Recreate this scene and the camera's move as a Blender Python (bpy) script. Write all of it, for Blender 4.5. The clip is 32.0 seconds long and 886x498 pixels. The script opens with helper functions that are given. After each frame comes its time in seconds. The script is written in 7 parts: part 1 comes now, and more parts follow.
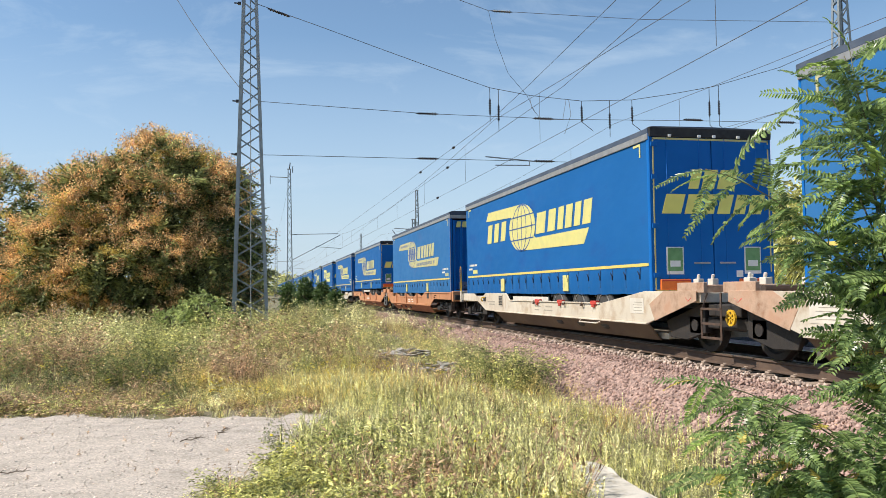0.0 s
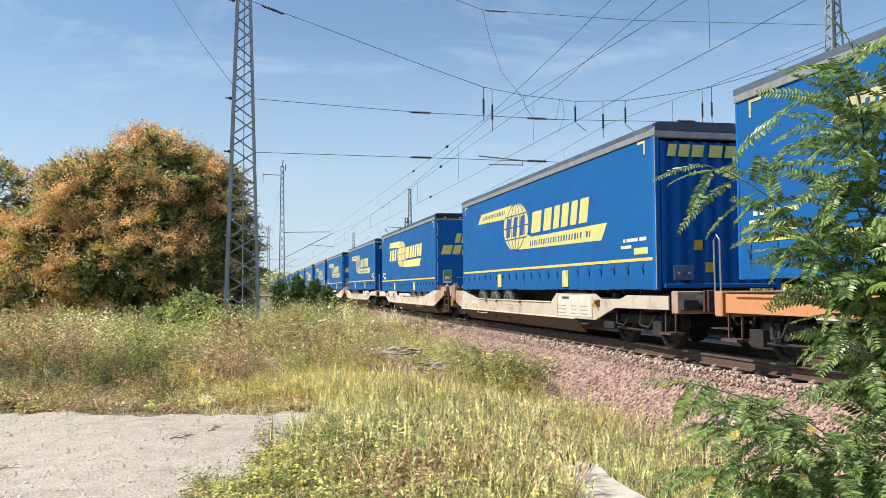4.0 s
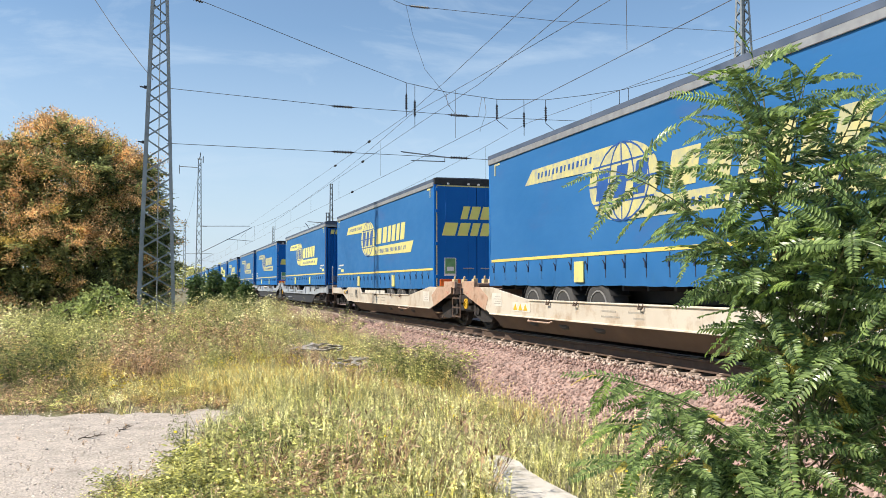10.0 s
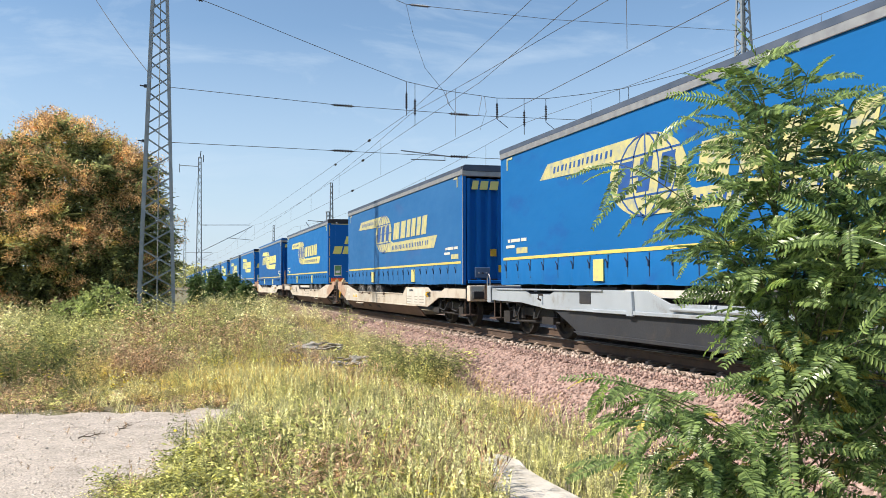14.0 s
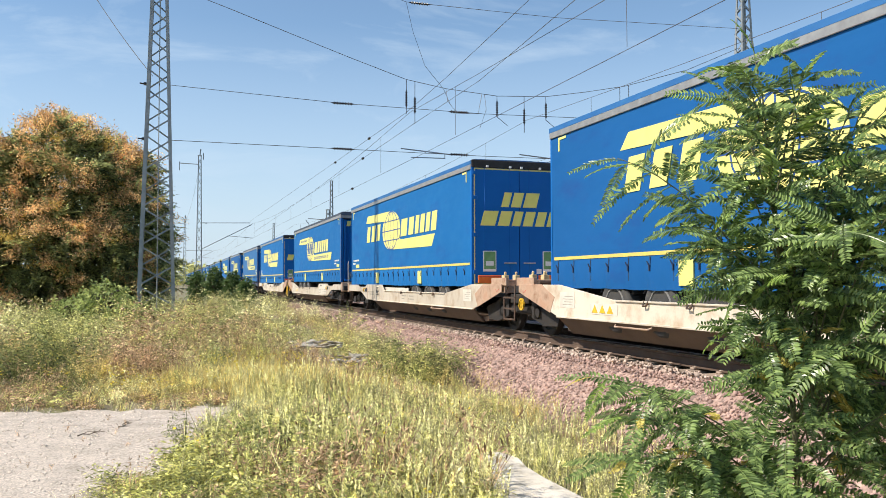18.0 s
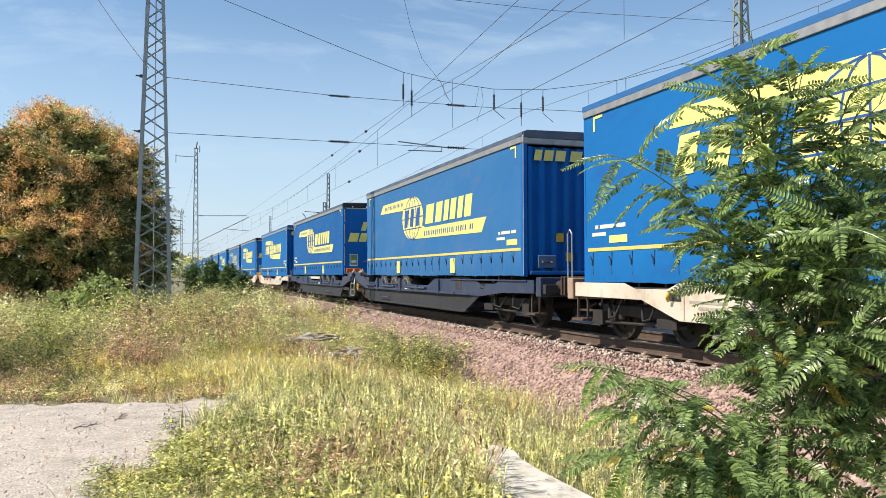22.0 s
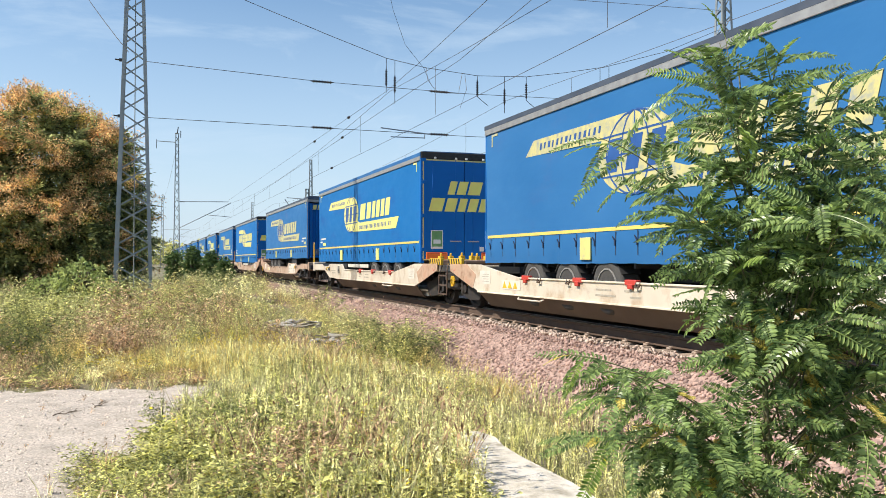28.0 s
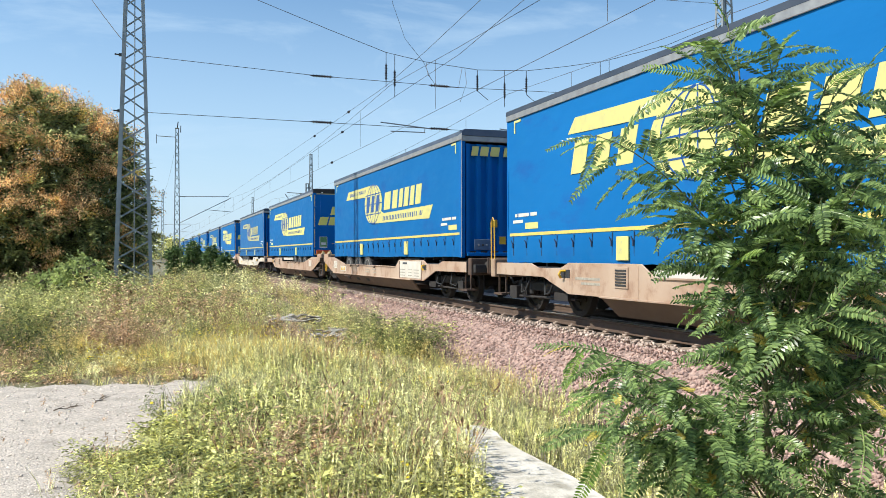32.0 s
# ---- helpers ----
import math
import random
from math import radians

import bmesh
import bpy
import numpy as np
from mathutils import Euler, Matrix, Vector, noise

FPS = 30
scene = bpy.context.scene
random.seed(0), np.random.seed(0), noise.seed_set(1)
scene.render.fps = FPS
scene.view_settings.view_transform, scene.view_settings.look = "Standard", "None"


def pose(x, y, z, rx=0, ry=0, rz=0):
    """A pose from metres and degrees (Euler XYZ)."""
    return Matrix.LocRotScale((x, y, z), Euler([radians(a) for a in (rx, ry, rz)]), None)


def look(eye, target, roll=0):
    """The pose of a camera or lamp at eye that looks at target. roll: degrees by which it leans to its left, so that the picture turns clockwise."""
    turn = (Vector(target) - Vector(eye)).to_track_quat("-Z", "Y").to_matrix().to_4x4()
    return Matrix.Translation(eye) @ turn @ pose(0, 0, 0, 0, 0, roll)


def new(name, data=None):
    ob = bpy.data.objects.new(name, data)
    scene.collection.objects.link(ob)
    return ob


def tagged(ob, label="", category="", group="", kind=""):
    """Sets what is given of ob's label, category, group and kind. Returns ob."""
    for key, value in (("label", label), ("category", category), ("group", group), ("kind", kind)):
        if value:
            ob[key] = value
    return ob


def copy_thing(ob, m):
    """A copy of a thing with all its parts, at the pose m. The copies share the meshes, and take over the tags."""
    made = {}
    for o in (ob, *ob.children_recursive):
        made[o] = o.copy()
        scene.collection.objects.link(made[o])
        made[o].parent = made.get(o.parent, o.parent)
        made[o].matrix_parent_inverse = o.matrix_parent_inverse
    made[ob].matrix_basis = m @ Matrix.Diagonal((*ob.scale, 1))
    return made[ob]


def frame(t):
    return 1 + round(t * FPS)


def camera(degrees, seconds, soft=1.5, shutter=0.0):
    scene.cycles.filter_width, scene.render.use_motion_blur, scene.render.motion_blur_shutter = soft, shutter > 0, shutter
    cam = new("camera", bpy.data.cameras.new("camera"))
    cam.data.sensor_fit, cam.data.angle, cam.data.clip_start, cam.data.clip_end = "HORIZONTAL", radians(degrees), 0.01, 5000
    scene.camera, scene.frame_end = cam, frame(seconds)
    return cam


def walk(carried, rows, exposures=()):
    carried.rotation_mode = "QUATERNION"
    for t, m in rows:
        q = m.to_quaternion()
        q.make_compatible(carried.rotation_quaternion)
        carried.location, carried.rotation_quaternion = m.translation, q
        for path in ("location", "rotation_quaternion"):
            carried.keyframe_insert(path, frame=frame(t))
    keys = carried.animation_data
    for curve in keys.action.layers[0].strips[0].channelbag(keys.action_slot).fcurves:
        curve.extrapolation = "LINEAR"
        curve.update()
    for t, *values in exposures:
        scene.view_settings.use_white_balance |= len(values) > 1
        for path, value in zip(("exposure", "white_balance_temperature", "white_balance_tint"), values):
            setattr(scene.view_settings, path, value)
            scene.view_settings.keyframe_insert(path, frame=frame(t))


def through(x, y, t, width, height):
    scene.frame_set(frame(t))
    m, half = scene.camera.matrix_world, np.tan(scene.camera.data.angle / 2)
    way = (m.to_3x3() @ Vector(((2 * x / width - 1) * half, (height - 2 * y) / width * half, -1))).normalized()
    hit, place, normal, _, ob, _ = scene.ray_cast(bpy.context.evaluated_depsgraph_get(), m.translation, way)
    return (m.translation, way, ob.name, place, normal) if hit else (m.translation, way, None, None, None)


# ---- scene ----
# ---- camera: stands still, panned by hand: seconds, heading, tilt, lean in degrees ----
EYE_Z = 1.65
cam = camera(57.1, 32.0, soft=0.6)
TURNS = [
    (0, 12.59, 2.84, -0.74),
    (0.5, 12.58, 2.87, -0.75),
    (1, 12.61, 2.84, -0.62),
    (1.5, 12.60, 2.83, -0.51),
    (2, 12.68, 2.81, -0.53),
    (2.5, 12.79, 2.80, -0.48),
    (3, 12.84, 2.79, -0.42),
    (3.5, 12.99, 2.78, -0.40),
    (5.5, 13.36, 2.72, -0.11),
    (6, 13.47, 2.70, -0.13),
    (6.5, 13.56, 2.68, -0.07),
    (7, 13.87, 2.68, -0.06),
    (7.5, 14.13, 2.65, -0.05),
    (8, 14.77, 2.62, -0.06),
    (8.5, 15.98, 2.64, -0.10),
    (9, 17.44, 2.61, -0.12),
    (9.5, 18.53, 2.52, -0.15),
    (10, 18.61, 2.45, -0.14),
    (10.5, 18.61, 2.45, -0.15),
    (11, 18.60, 2.46, -0.17),
    (11.5, 18.59, 2.45, -0.16),
    (12, 18.59, 2.45, -0.12),
    (12.5, 18.58, 2.41, -0.17),
    (13, 18.59, 2.39, -0.13),
    (13.5, 18.61, 2.39, -0.06),
    (14, 18.59, 2.37, -0.14),
    (14.5, 18.60, 2.35, -0.21),
    (16.5, 18.59, 2.27, -0.12),
    (17, 18.59, 2.27, -0.07),
    (17.5, 18.59, 2.27, -0.07),
    (18, 18.59, 2.23, -0.11),
    (18.5, 18.59, 2.21, -0.07),
    (19, 18.61, 2.17, -0.01),
    (19.5, 18.58, 1.95, -0.08),
    (20, 18.62, 1.93, -0.01),
    (20.5, 18.62, 1.93, -0.01),
    (21, 18.61, 1.93, 0.00),
    (21.5, 18.69, 1.85, -0.02),
    (22, 18.81, 1.75, -0.04),
    (22.5, 18.93, 1.70, 0.05),
    (23, 19.06, 1.61, -0.01),
    (23.5, 19.13, 1.38, -0.06),
    (24, 19.25, 1.00, 0.03),
    (24.5, 19.39, 0.87, 0.01),
    (25, 19.49, 0.85, 0.03),
    (25.5, 19.56, 0.87, 0.07),
    (27.5, 19.89, 0.83, -0.01),
    (28, 20.01, 0.83, 0.10),
    (28.5, 20.01, 0.71, 0.10),
    (29, 20.02, 0.59, 0.08),
    (29.5, 20.01, 0.48, 0.10),
    (30, 20.00, 0.48, 0.11),
    (30.5, 20.00, 0.48, 0.10),
    (31, 20.00, 0.48, 0.10),
    (31.5, 19.98, 0.48, 0.12),
    (32, 19.98, 0.44, -0.01),
]


def eye_pose(t, heading, tilt, lean):
    return pose(0.04 * t / 32, 0, EYE_Z, 90 + tilt, 0, -heading) @ pose(0, 0, 0, 0, 0, lean)


walk(cam, [(t, eye_pose(t, a, b, c)) for t, a, b, c in TURNS], exposures=[(0, 0.22, 6700, 11), (6, 0.30, 6780, 11), (12, 0.34, 6800, 12), (25, 0.36, 6780, 11), (29, 0.38, 6780, 11), (31, 0.35, 6400, 7), (32, 0.36, 6350, 7)])

# ---- daylight ----
SUN_TO = Vector((-0.68, 0.0, 0.73)).normalized()
world = bpy.data.worlds.new("sky")
scene.world = world
world.use_nodes = True


def make_sky():
    nt = world.node_tree
    nt.nodes.clear()
    out = nt.nodes.new("ShaderNodeOutputWorld")
    bg = nt.nodes.new("ShaderNodeBackground")
    sky = nt.nodes.new("ShaderNodeTexSky")
    sky.sky_type, sky.sun_disc = "NISHITA", False
    sky.sun_elevation = math.asin(SUN_TO.z)
    sky.sun_rotation = math.atan2(SUN_TO.x, SUN_TO.y)
    sky.air_density, sky.dust_density, sky.ozone_density = 1.0, 0.3, 0.7
    co = nt.nodes.new("ShaderNodeTexCoord")
    mp = nt.nodes.new("ShaderNodeMapping")
    mp.inputs["Scale"].default_value = (1.6, 0.9, 5.0)
    mp.inputs["Rotation"].default_value = (0.1, 0.25, 0.4)
    no = nt.nodes.new("ShaderNodeTexNoise")
    no.inputs["Scale"].default_value, no.inputs["Detail"].default_value = 2.2, 9
    no.inputs["Roughness"].default_value, no.inputs["Distortion"].default_value = 0.62, 0.5
    ramp = nt.nodes.new("ShaderNodeValToRGB")
    ramp.color_ramp.elements[0].position, ramp.color_ramp.elements[1].position = 0.54, 0.86
    ramp.color_ramp.elements[1].color = (0.55, 0.55, 0.55, 1)
    mix = nt.nodes.new("ShaderNodeMixRGB")
    mix.inputs[2].default_value = (5.4, 6.5, 7.4, 1)
    nt.links.new(co.outputs["Generated"], mp.inputs["Vector"])
    nt.links.new(mp.outputs[0], no.inputs["Vector"])
    nt.links.new(no.outputs[0], ramp.inputs[0])
    nt.links.new(ramp.outputs[0], mix.inputs[0])
    clear = nt.nodes.new("ShaderNodeMixRGB")           # a clear, slightly cyan late-summer blue
    clear.blend_type = "MULTIPLY"
    clear.inputs[0].default_value = 1.0
    clear.inputs[2].default_value = (0.85, 0.99, 1.06, 1)
    nt.links.new(sky.outputs[0], clear.inputs[1])
    nt.links.new(clear.outputs[0], mix.inputs[1])
    # pale haze low over the horizon
    sep = nt.nodes.new("ShaderNodeSeparateXYZ")
    nt.links.new(co.outputs["Generated"], sep.inputs[0])
    low = nt.nodes.new("ShaderNodeMapRange")
    low.inputs["From Min"].default_value, low.inputs["From Max"].default_value = 0.0, 0.30
    low.inputs["To Min"].default_value, low.inputs["To Max"].default_value = 0.85, 0.0
    nt.links.new(sep.outputs["Z"], low.inputs["Value"])
    hz = nt.nodes.new("ShaderNodeMixRGB")
    hz.inputs[2].default_value = (3.65, 4.6, 5.9, 1)
    nt.links.new(low.outputs[0], hz.inputs[0])
    nt.links.new(mix.outputs[0], hz.inputs[1])
    nt.links.new(hz.outputs[0], bg.inputs[0])
    bg.inputs[1].default_value = 0.123
    nt.links.new(bg.outputs[0], out.inputs[0])


make_sky()
sun_data = bpy.data.lights.new("sun", "SUN")
sun_data.energy, sun_data.angle, sun_data.color = 5.0, radians(0.53), (1.0, 0.95, 0.86)
sun = new("sun", sun_data)
sun.matrix_world = look(SUN_TO * 50, (0, 0, 0))

# ---- materials ----
def link(nt, a, b):
    nt.links.new(a, b)


def mat(name, c1, c2=None, scale=4.0, rough=0.6, metal=0.0, bump=0.0, bump_scale=60.0, stain=None, stain_scale=1.2,
        stain_at=(0.55, 0.75), vary=0.0, stretch=(1, 1, 1), island=0.0, coat=0.0):
    """A worn surface: two tones in a coarse noise, fine grain, stains, relief."""
    m = bpy.data.materials.new(name)
    m.use_nodes = True
    nt = m.node_tree
    bs = nt.nodes["Principled BSDF"]
    co = nt.nodes.new("ShaderNodeTexCoord")
    mp = nt.nodes.new("ShaderNodeMapping")
    mp.inputs["Scale"].default_value = stretch
    link(nt, co.outputs["Object"], mp.inputs["Vector"])
    n1 = nt.nodes.new("ShaderNodeTexNoise")
    n1.inputs["Scale"].default_value, n1.inputs["Detail"].default_value = scale, 6
    link(nt, mp.outputs[0], n1.inputs["Vector"])
    r1 = nt.nodes.new("ShaderNodeValToRGB")
    r1.color_ramp.elements[0].position, r1.color_ramp.elements[1].position = 0.35, 0.68
    r1.color_ramp.elements[0].color = (*c1, 1)
    r1.color_ramp.elements[1].color = (*(c2 or [v * 0.8 for v in c1]), 1)
    link(nt, n1.outputs[0], r1.inputs[0])
    col = r1.outputs[0]
    n2 = nt.nodes.new("ShaderNodeTexNoise")
    n2.inputs["Scale"].default_value, n2.inputs["Detail"].default_value = bump_scale, 4
    link(nt, mp.outputs[0], n2.inputs["Vector"])
    if stain:
        n3 = nt.nodes.new("ShaderNodeTexNoise")
        n3.inputs["Scale"].default_value, n3.inputs["Detail"].default_value = stain_scale, 8
        n3.inputs["Roughness"].default_value = 0.65
        link(nt, mp.outputs[0], n3.inputs["Vector"])
        r3 = nt.nodes.new("ShaderNodeValToRGB")
        r3.color_ramp.elements[0].position, r3.color_ramp.elements[1].position = stain_at
        link(nt, n3.outputs[0], r3.inputs[0])
        mx = nt.nodes.new("ShaderNodeMixRGB")
        mx.inputs[2].default_value = (*stain, 1)
        link(nt, r3.outputs[0], mx.inputs[0])
        link(nt, col, mx.inputs[1])
        col = mx.outputs[0]
    if vary or island:
        hs = nt.nodes.new("ShaderNodeHueSaturation")
        rn = nt.nodes.new("ShaderNodeObjectInfo" if vary else "ShaderNodeNewGeometry")
        mr = nt.nodes.new("ShaderNodeMapRange")
        a = vary or island
        mr.inputs["To Min"].default_value, mr.inputs["To Max"].default_value = 1 - a, 1 + a
        link(nt, rn.outputs["Random" if vary else "Random Per Island"], mr.inputs["Value"])
        link(nt, mr.outputs[0], hs.inputs["Value"])
        link(nt, col, hs.inputs["Color"])
        col = hs.outputs[0]
    link(nt, col, bs.inputs["Base Color"])
    bs.inputs["Metallic"].default_value = metal
    mr = nt.nodes.new("ShaderNodeMapRange")
    mr.inputs["To Min"].default_value, mr.inputs["To Max"].default_value = max(rough - 0.12, 0.03), min(rough + 0.12, 1)
    link(nt, n2.outputs[0], mr.inputs["Value"])
    link(nt, mr.outputs[0], bs.inputs["Roughness"])
    if coat:
        bs.inputs["Coat Weight"].default_value = coat
    if bump:
        bp = nt.nodes.new("ShaderNodeBump")
        bp.inputs["Strength"].default_value, bp.inputs["Distance"].default_value = bump, 0.02
        link(nt, n2.outputs[0], bp.inputs["Height"])
        link(nt, bp.outputs[0], bs.inputs["Normal"])
    return m


def leaf_mat(name, c1, c2, island=0.35, through=0.35, rough=0.5, clump=0.0):
    """A leaf: two tones by piece, light passing through."""
    m = bpy.data.materials.new(name)
    m.use_nodes = True
    nt = m.node_tree
    bs = nt.nodes["Principled BSDF"]
    out = nt.nodes["Material Output"]
    ge = nt.nodes.new("ShaderNodeNewGeometry")
    co = nt.nodes.new("ShaderNodeTexCoord")
    no = nt.nodes.new("ShaderNodeTexNoise")
    no.inputs["Scale"].default_value, no.inputs["Detail"].default_value = 1.1, 4
    link(nt, co.outputs["Object"], no.inputs["Vector"])
    ad = nt.nodes.new("ShaderNodeMath")
    ad.operation = "MULTIPLY_ADD"
    ad.inputs[1].default_value, ad.inputs[2].default_value = 0.55, 0.0
    link(nt, ge.outputs["Random Per Island"], ad.inputs[0])
    a2 = nt.nodes.new("ShaderNodeMath")
    a2.operation = "MULTIPLY_ADD"
    a2.inputs[1].default_value = 0.8
    link(nt, no.outputs[0], a2.inputs[0])
    link(nt, ad.outputs[0], a2.inputs[2])
    rp = nt.nodes.new("ShaderNodeValToRGB")
    rp.color_ramp.elements[0].position, rp.color_ramp.elements[1].position = 0.3, 0.95
    rp.color_ramp.elements[0].color, rp.color_ramp.elements[1].color = (*c1, 1), (*c2, 1)
    link(nt, a2.outputs[0], rp.inputs[0])
    hs = nt.nodes.new("ShaderNodeHueSaturation")
    mr = nt.nodes.new("ShaderNodeMapRange")
    mr.inputs["To Min"].default_value, mr.inputs["To Max"].default_value = 1 - island, 1 + island
    link(nt, ge.outputs["Random Per Island"], mr.inputs["Value"])
    link(nt, mr.outputs[0], hs.inputs["Value"])
    link(nt, rp.outputs[0], hs.inputs["Color"])
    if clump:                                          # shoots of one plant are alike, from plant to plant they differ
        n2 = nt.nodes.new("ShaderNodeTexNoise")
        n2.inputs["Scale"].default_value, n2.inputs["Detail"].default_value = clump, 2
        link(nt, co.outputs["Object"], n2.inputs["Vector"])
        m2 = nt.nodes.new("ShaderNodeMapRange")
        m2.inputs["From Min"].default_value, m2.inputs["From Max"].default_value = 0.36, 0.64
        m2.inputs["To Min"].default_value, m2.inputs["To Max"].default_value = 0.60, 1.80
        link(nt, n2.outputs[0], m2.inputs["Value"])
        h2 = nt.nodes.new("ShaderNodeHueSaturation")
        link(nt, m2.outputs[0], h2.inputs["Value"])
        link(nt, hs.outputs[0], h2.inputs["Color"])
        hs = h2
    link(nt, hs.outputs[0], bs.inputs["Base Color"])
    bs.inputs["Roughness"].default_value = rough
    bs.inputs["Specular IOR Level"].default_value = 0.35
    tr = nt.nodes.new("ShaderNodeBsdfTranslucent")
    link(nt, hs.outputs[0], tr.inputs["Color"])
    mx = nt.nodes.new("ShaderNodeMixShader")
    mx.inputs[0].default_value = through
    link(nt, bs.outputs[0], mx.inputs[1])
    link(nt, tr.outputs[0], mx.inputs[2])
    link(nt, mx.outputs[0], out.inputs["Surface"])
    return m


BLUE = mat("tarpaulin_blue", (0.006, 0.122, 0.345), (0.008, 0.136, 0.375), 0.7, 0.6, bump=0.3, bump_scale=4, stain=(0.016, 0.085, 0.30), stain_scale=1.5, vary=0.06, stretch=(1, .45, 1))
BLUE_DEEP = mat("tarpaulin_deep_blue", (0.006, 0.094, 0.285), (0.009, 0.106, 0.315), 0.7, 0.6, bump=0.3, bump_scale=4, stain=(0.016, 0.07, 0.25), stain_scale=1.5, vary=0.06, stretch=(1, .45, 1))
BLUE_PALE = mat("tarpaulin_blue_bleached", (0.026, 0.135, 0.325), (0.045, 0.155, 0.335), 0.8, 0.65, bump=0.3, bump_scale=4, stain=(0.085, 0.15, 0.29), stain_scale=1.3, vary=0.06, stretch=(1, .45, 1))
BLUE_OLD = mat("tarpaulin_blue_faded", (0.022, 0.125, 0.31), (0.032, 0.145, 0.34), 0.9, 0.62, bump=0.3, bump_scale=4, stain=(0.05, 0.12, 0.29), stain_scale=1.1, vary=0.06, stretch=(1, .45, 1))
BLUE_STEEL = mat("painted_steel_blue", (0.003, 0.125, 0.42), (0.004, 0.135, 0.45), 2, 0.5, bump=0.04, bump_scale=40, stain=(0.02, 0.07, 0.2), stain_scale=3, stain_at=(0.66, 0.9))
YELLOW = mat("print_yellow", (0.76, 0.69, 0.22), (0.70, 0.63, 0.19), 3, 0.5, bump=0.08, bump_scale=14)
YELLOW_OLD = mat("print_yellow_faded", (0.56, 0.50, 0.20), (0.42, 0.40, 0.22), 5, 0.6, bump=0.08, bump_scale=14, stain=(0.16, 0.22, 0.32), stain_scale=7, stain_at=(0.5, 0.8))
YELLOW_MID = mat("print_yellow_worn", (0.64, 0.575, 0.20), (0.56, 0.515, 0.20), 4, 0.55, bump=0.08, bump_scale=14, stain=(0.2, 0.27, 0.34), stain_scale=8, stain_at=(0.6, 0.9))
DOOR_YELLOW = mat("door_print_yellow", (0.90, 0.82, 0.20), (0.84, 0.76, 0.18), 3, 0.45)
STRIPE = mat("ochre_yellow_print", (0.74, 0.55, 0.13), (0.62, 0.47, 0.13), 4, 0.55, stain=(0.25, 0.25, 0.25), stain_scale=6, stain_at=(0.6, 0.9))
INK = mat("print_blue_ink", (0.02, 0.09, 0.30), None, 4, 0.5)
STRAP = mat("dark_blue_webbing", (0.012, 0.028, 0.07), (0.02, 0.03, 0.06), 9, 0.7)
WHITE = mat("white_paint", (0.78, 0.78, 0.76), (0.68, 0.68, 0.66), 5, 0.5)
ROOF = mat("roof_tarpaulin", (0.045, 0.065, 0.10), (0.08, 0.10, 0.14), 2, 0.6, bump=0.1, bump_scale=10, vary=0.3)
ROOF_BLUE = mat("blue_roof_tarpaulin", (0.012, 0.10, 0.28), (0.02, 0.13, 0.33), 2, 0.6, bump=0.15, bump_scale=10, vary=0.1)
RAIL_ALU = mat("roof_rail_aluminium", (0.40, 0.39, 0.37), (0.30, 0.29, 0.28), 6, 0.45, 0.5, bump=0.05)
BLACK = mat("black_rubber", (0.018, 0.018, 0.019), (0.03, 0.03, 0.03), 12, 0.75, bump=0.15, bump_scale=50)
TYRE = mat("dusty_tyre_rubber", (0.065, 0.062, 0.058), (0.045, 0.043, 0.041), 9, 0.85, bump=0.2, bump_scale=50)
CHASSIS = mat("chassis_dark_steel", (0.035, 0.036, 0.042), (0.06, 0.055, 0.05), 5, 0.6, 0.2, bump=0.1)
RIM = mat("wheel_rim_steel", (0.27, 0.26, 0.245), (0.19, 0.18, 0.17), 9, 0.6, 0.1)
STEEL = mat("galvanised_steel", (0.36, 0.38, 0.39), (0.26, 0.28, 0.29), 8, 0.5, 0.6, bump=0.06)
ORANGE_REFLECTOR = mat("orange_reflector", (0.75, 0.17, 0.02), (0.65, 0.13, 0.02), 9, 0.35)
RED = mat("red_paint", (0.55, 0.05, 0.04), (0.4, 0.05, 0.03), 9, 0.5)
GREEN_STICKER = mat("green_sticker", (0.16, 0.34, 0.14), (0.11, 0.27, 0.10), 8, 0.45)
SAFETY_YELLOW = mat("safety_yellow", (0.75, 0.46, 0.03), (0.6, 0.36, 0.03), 8, 0.5, stain=(0.2, 0.12, 0.06), stain_scale=9)
CREAM = mat("wagon_cream_paint", (0.63, 0.56, 0.455), (0.54, 0.47, 0.375), 1.1, 0.55, bump=0.1, bump_scale=30, stain=(0.36, 0.23, 0.13), stain_scale=2.6, stain_at=(0.5, 0.78), vary=0.14)
CREAM_OLD = mat("wagon_rusty_cream_paint", (0.46, 0.34, 0.25), (0.38, 0.25, 0.17), 1.3, 0.62, bump=0.12, bump_scale=30, stain=(0.24, 0.12, 0.07), stain_scale=2.6, stain_at=(0.5, 0.72), vary=0.12)
WAGON_ORANGE = mat("wagon_orange_paint", (0.56, 0.255, 0.12), (0.49, 0.215, 0.10), 1.2, 0.55, bump=0.1, bump_scale=30, stain=(0.20, 0.085, 0.045), stain_scale=2.5, vary=0.1)
WAGON_GREY = mat("wagon_grey_paint", (0.37, 0.405, 0.435), (0.30, 0.33, 0.355), 1.3, 0.5, bump=0.08, bump_scale=30, stain=(0.2, 0.18, 0.15), stain_scale=2.6)
WAGON_NAVY = mat("wagon_dark_blue_grey_paint", (0.028, 0.042, 0.085), (0.04, 0.055, 0.095), 1.4, 0.5, bump=0.08, bump_scale=30, stain=(0.10, 0.09, 0.08), stain_scale=2.6)
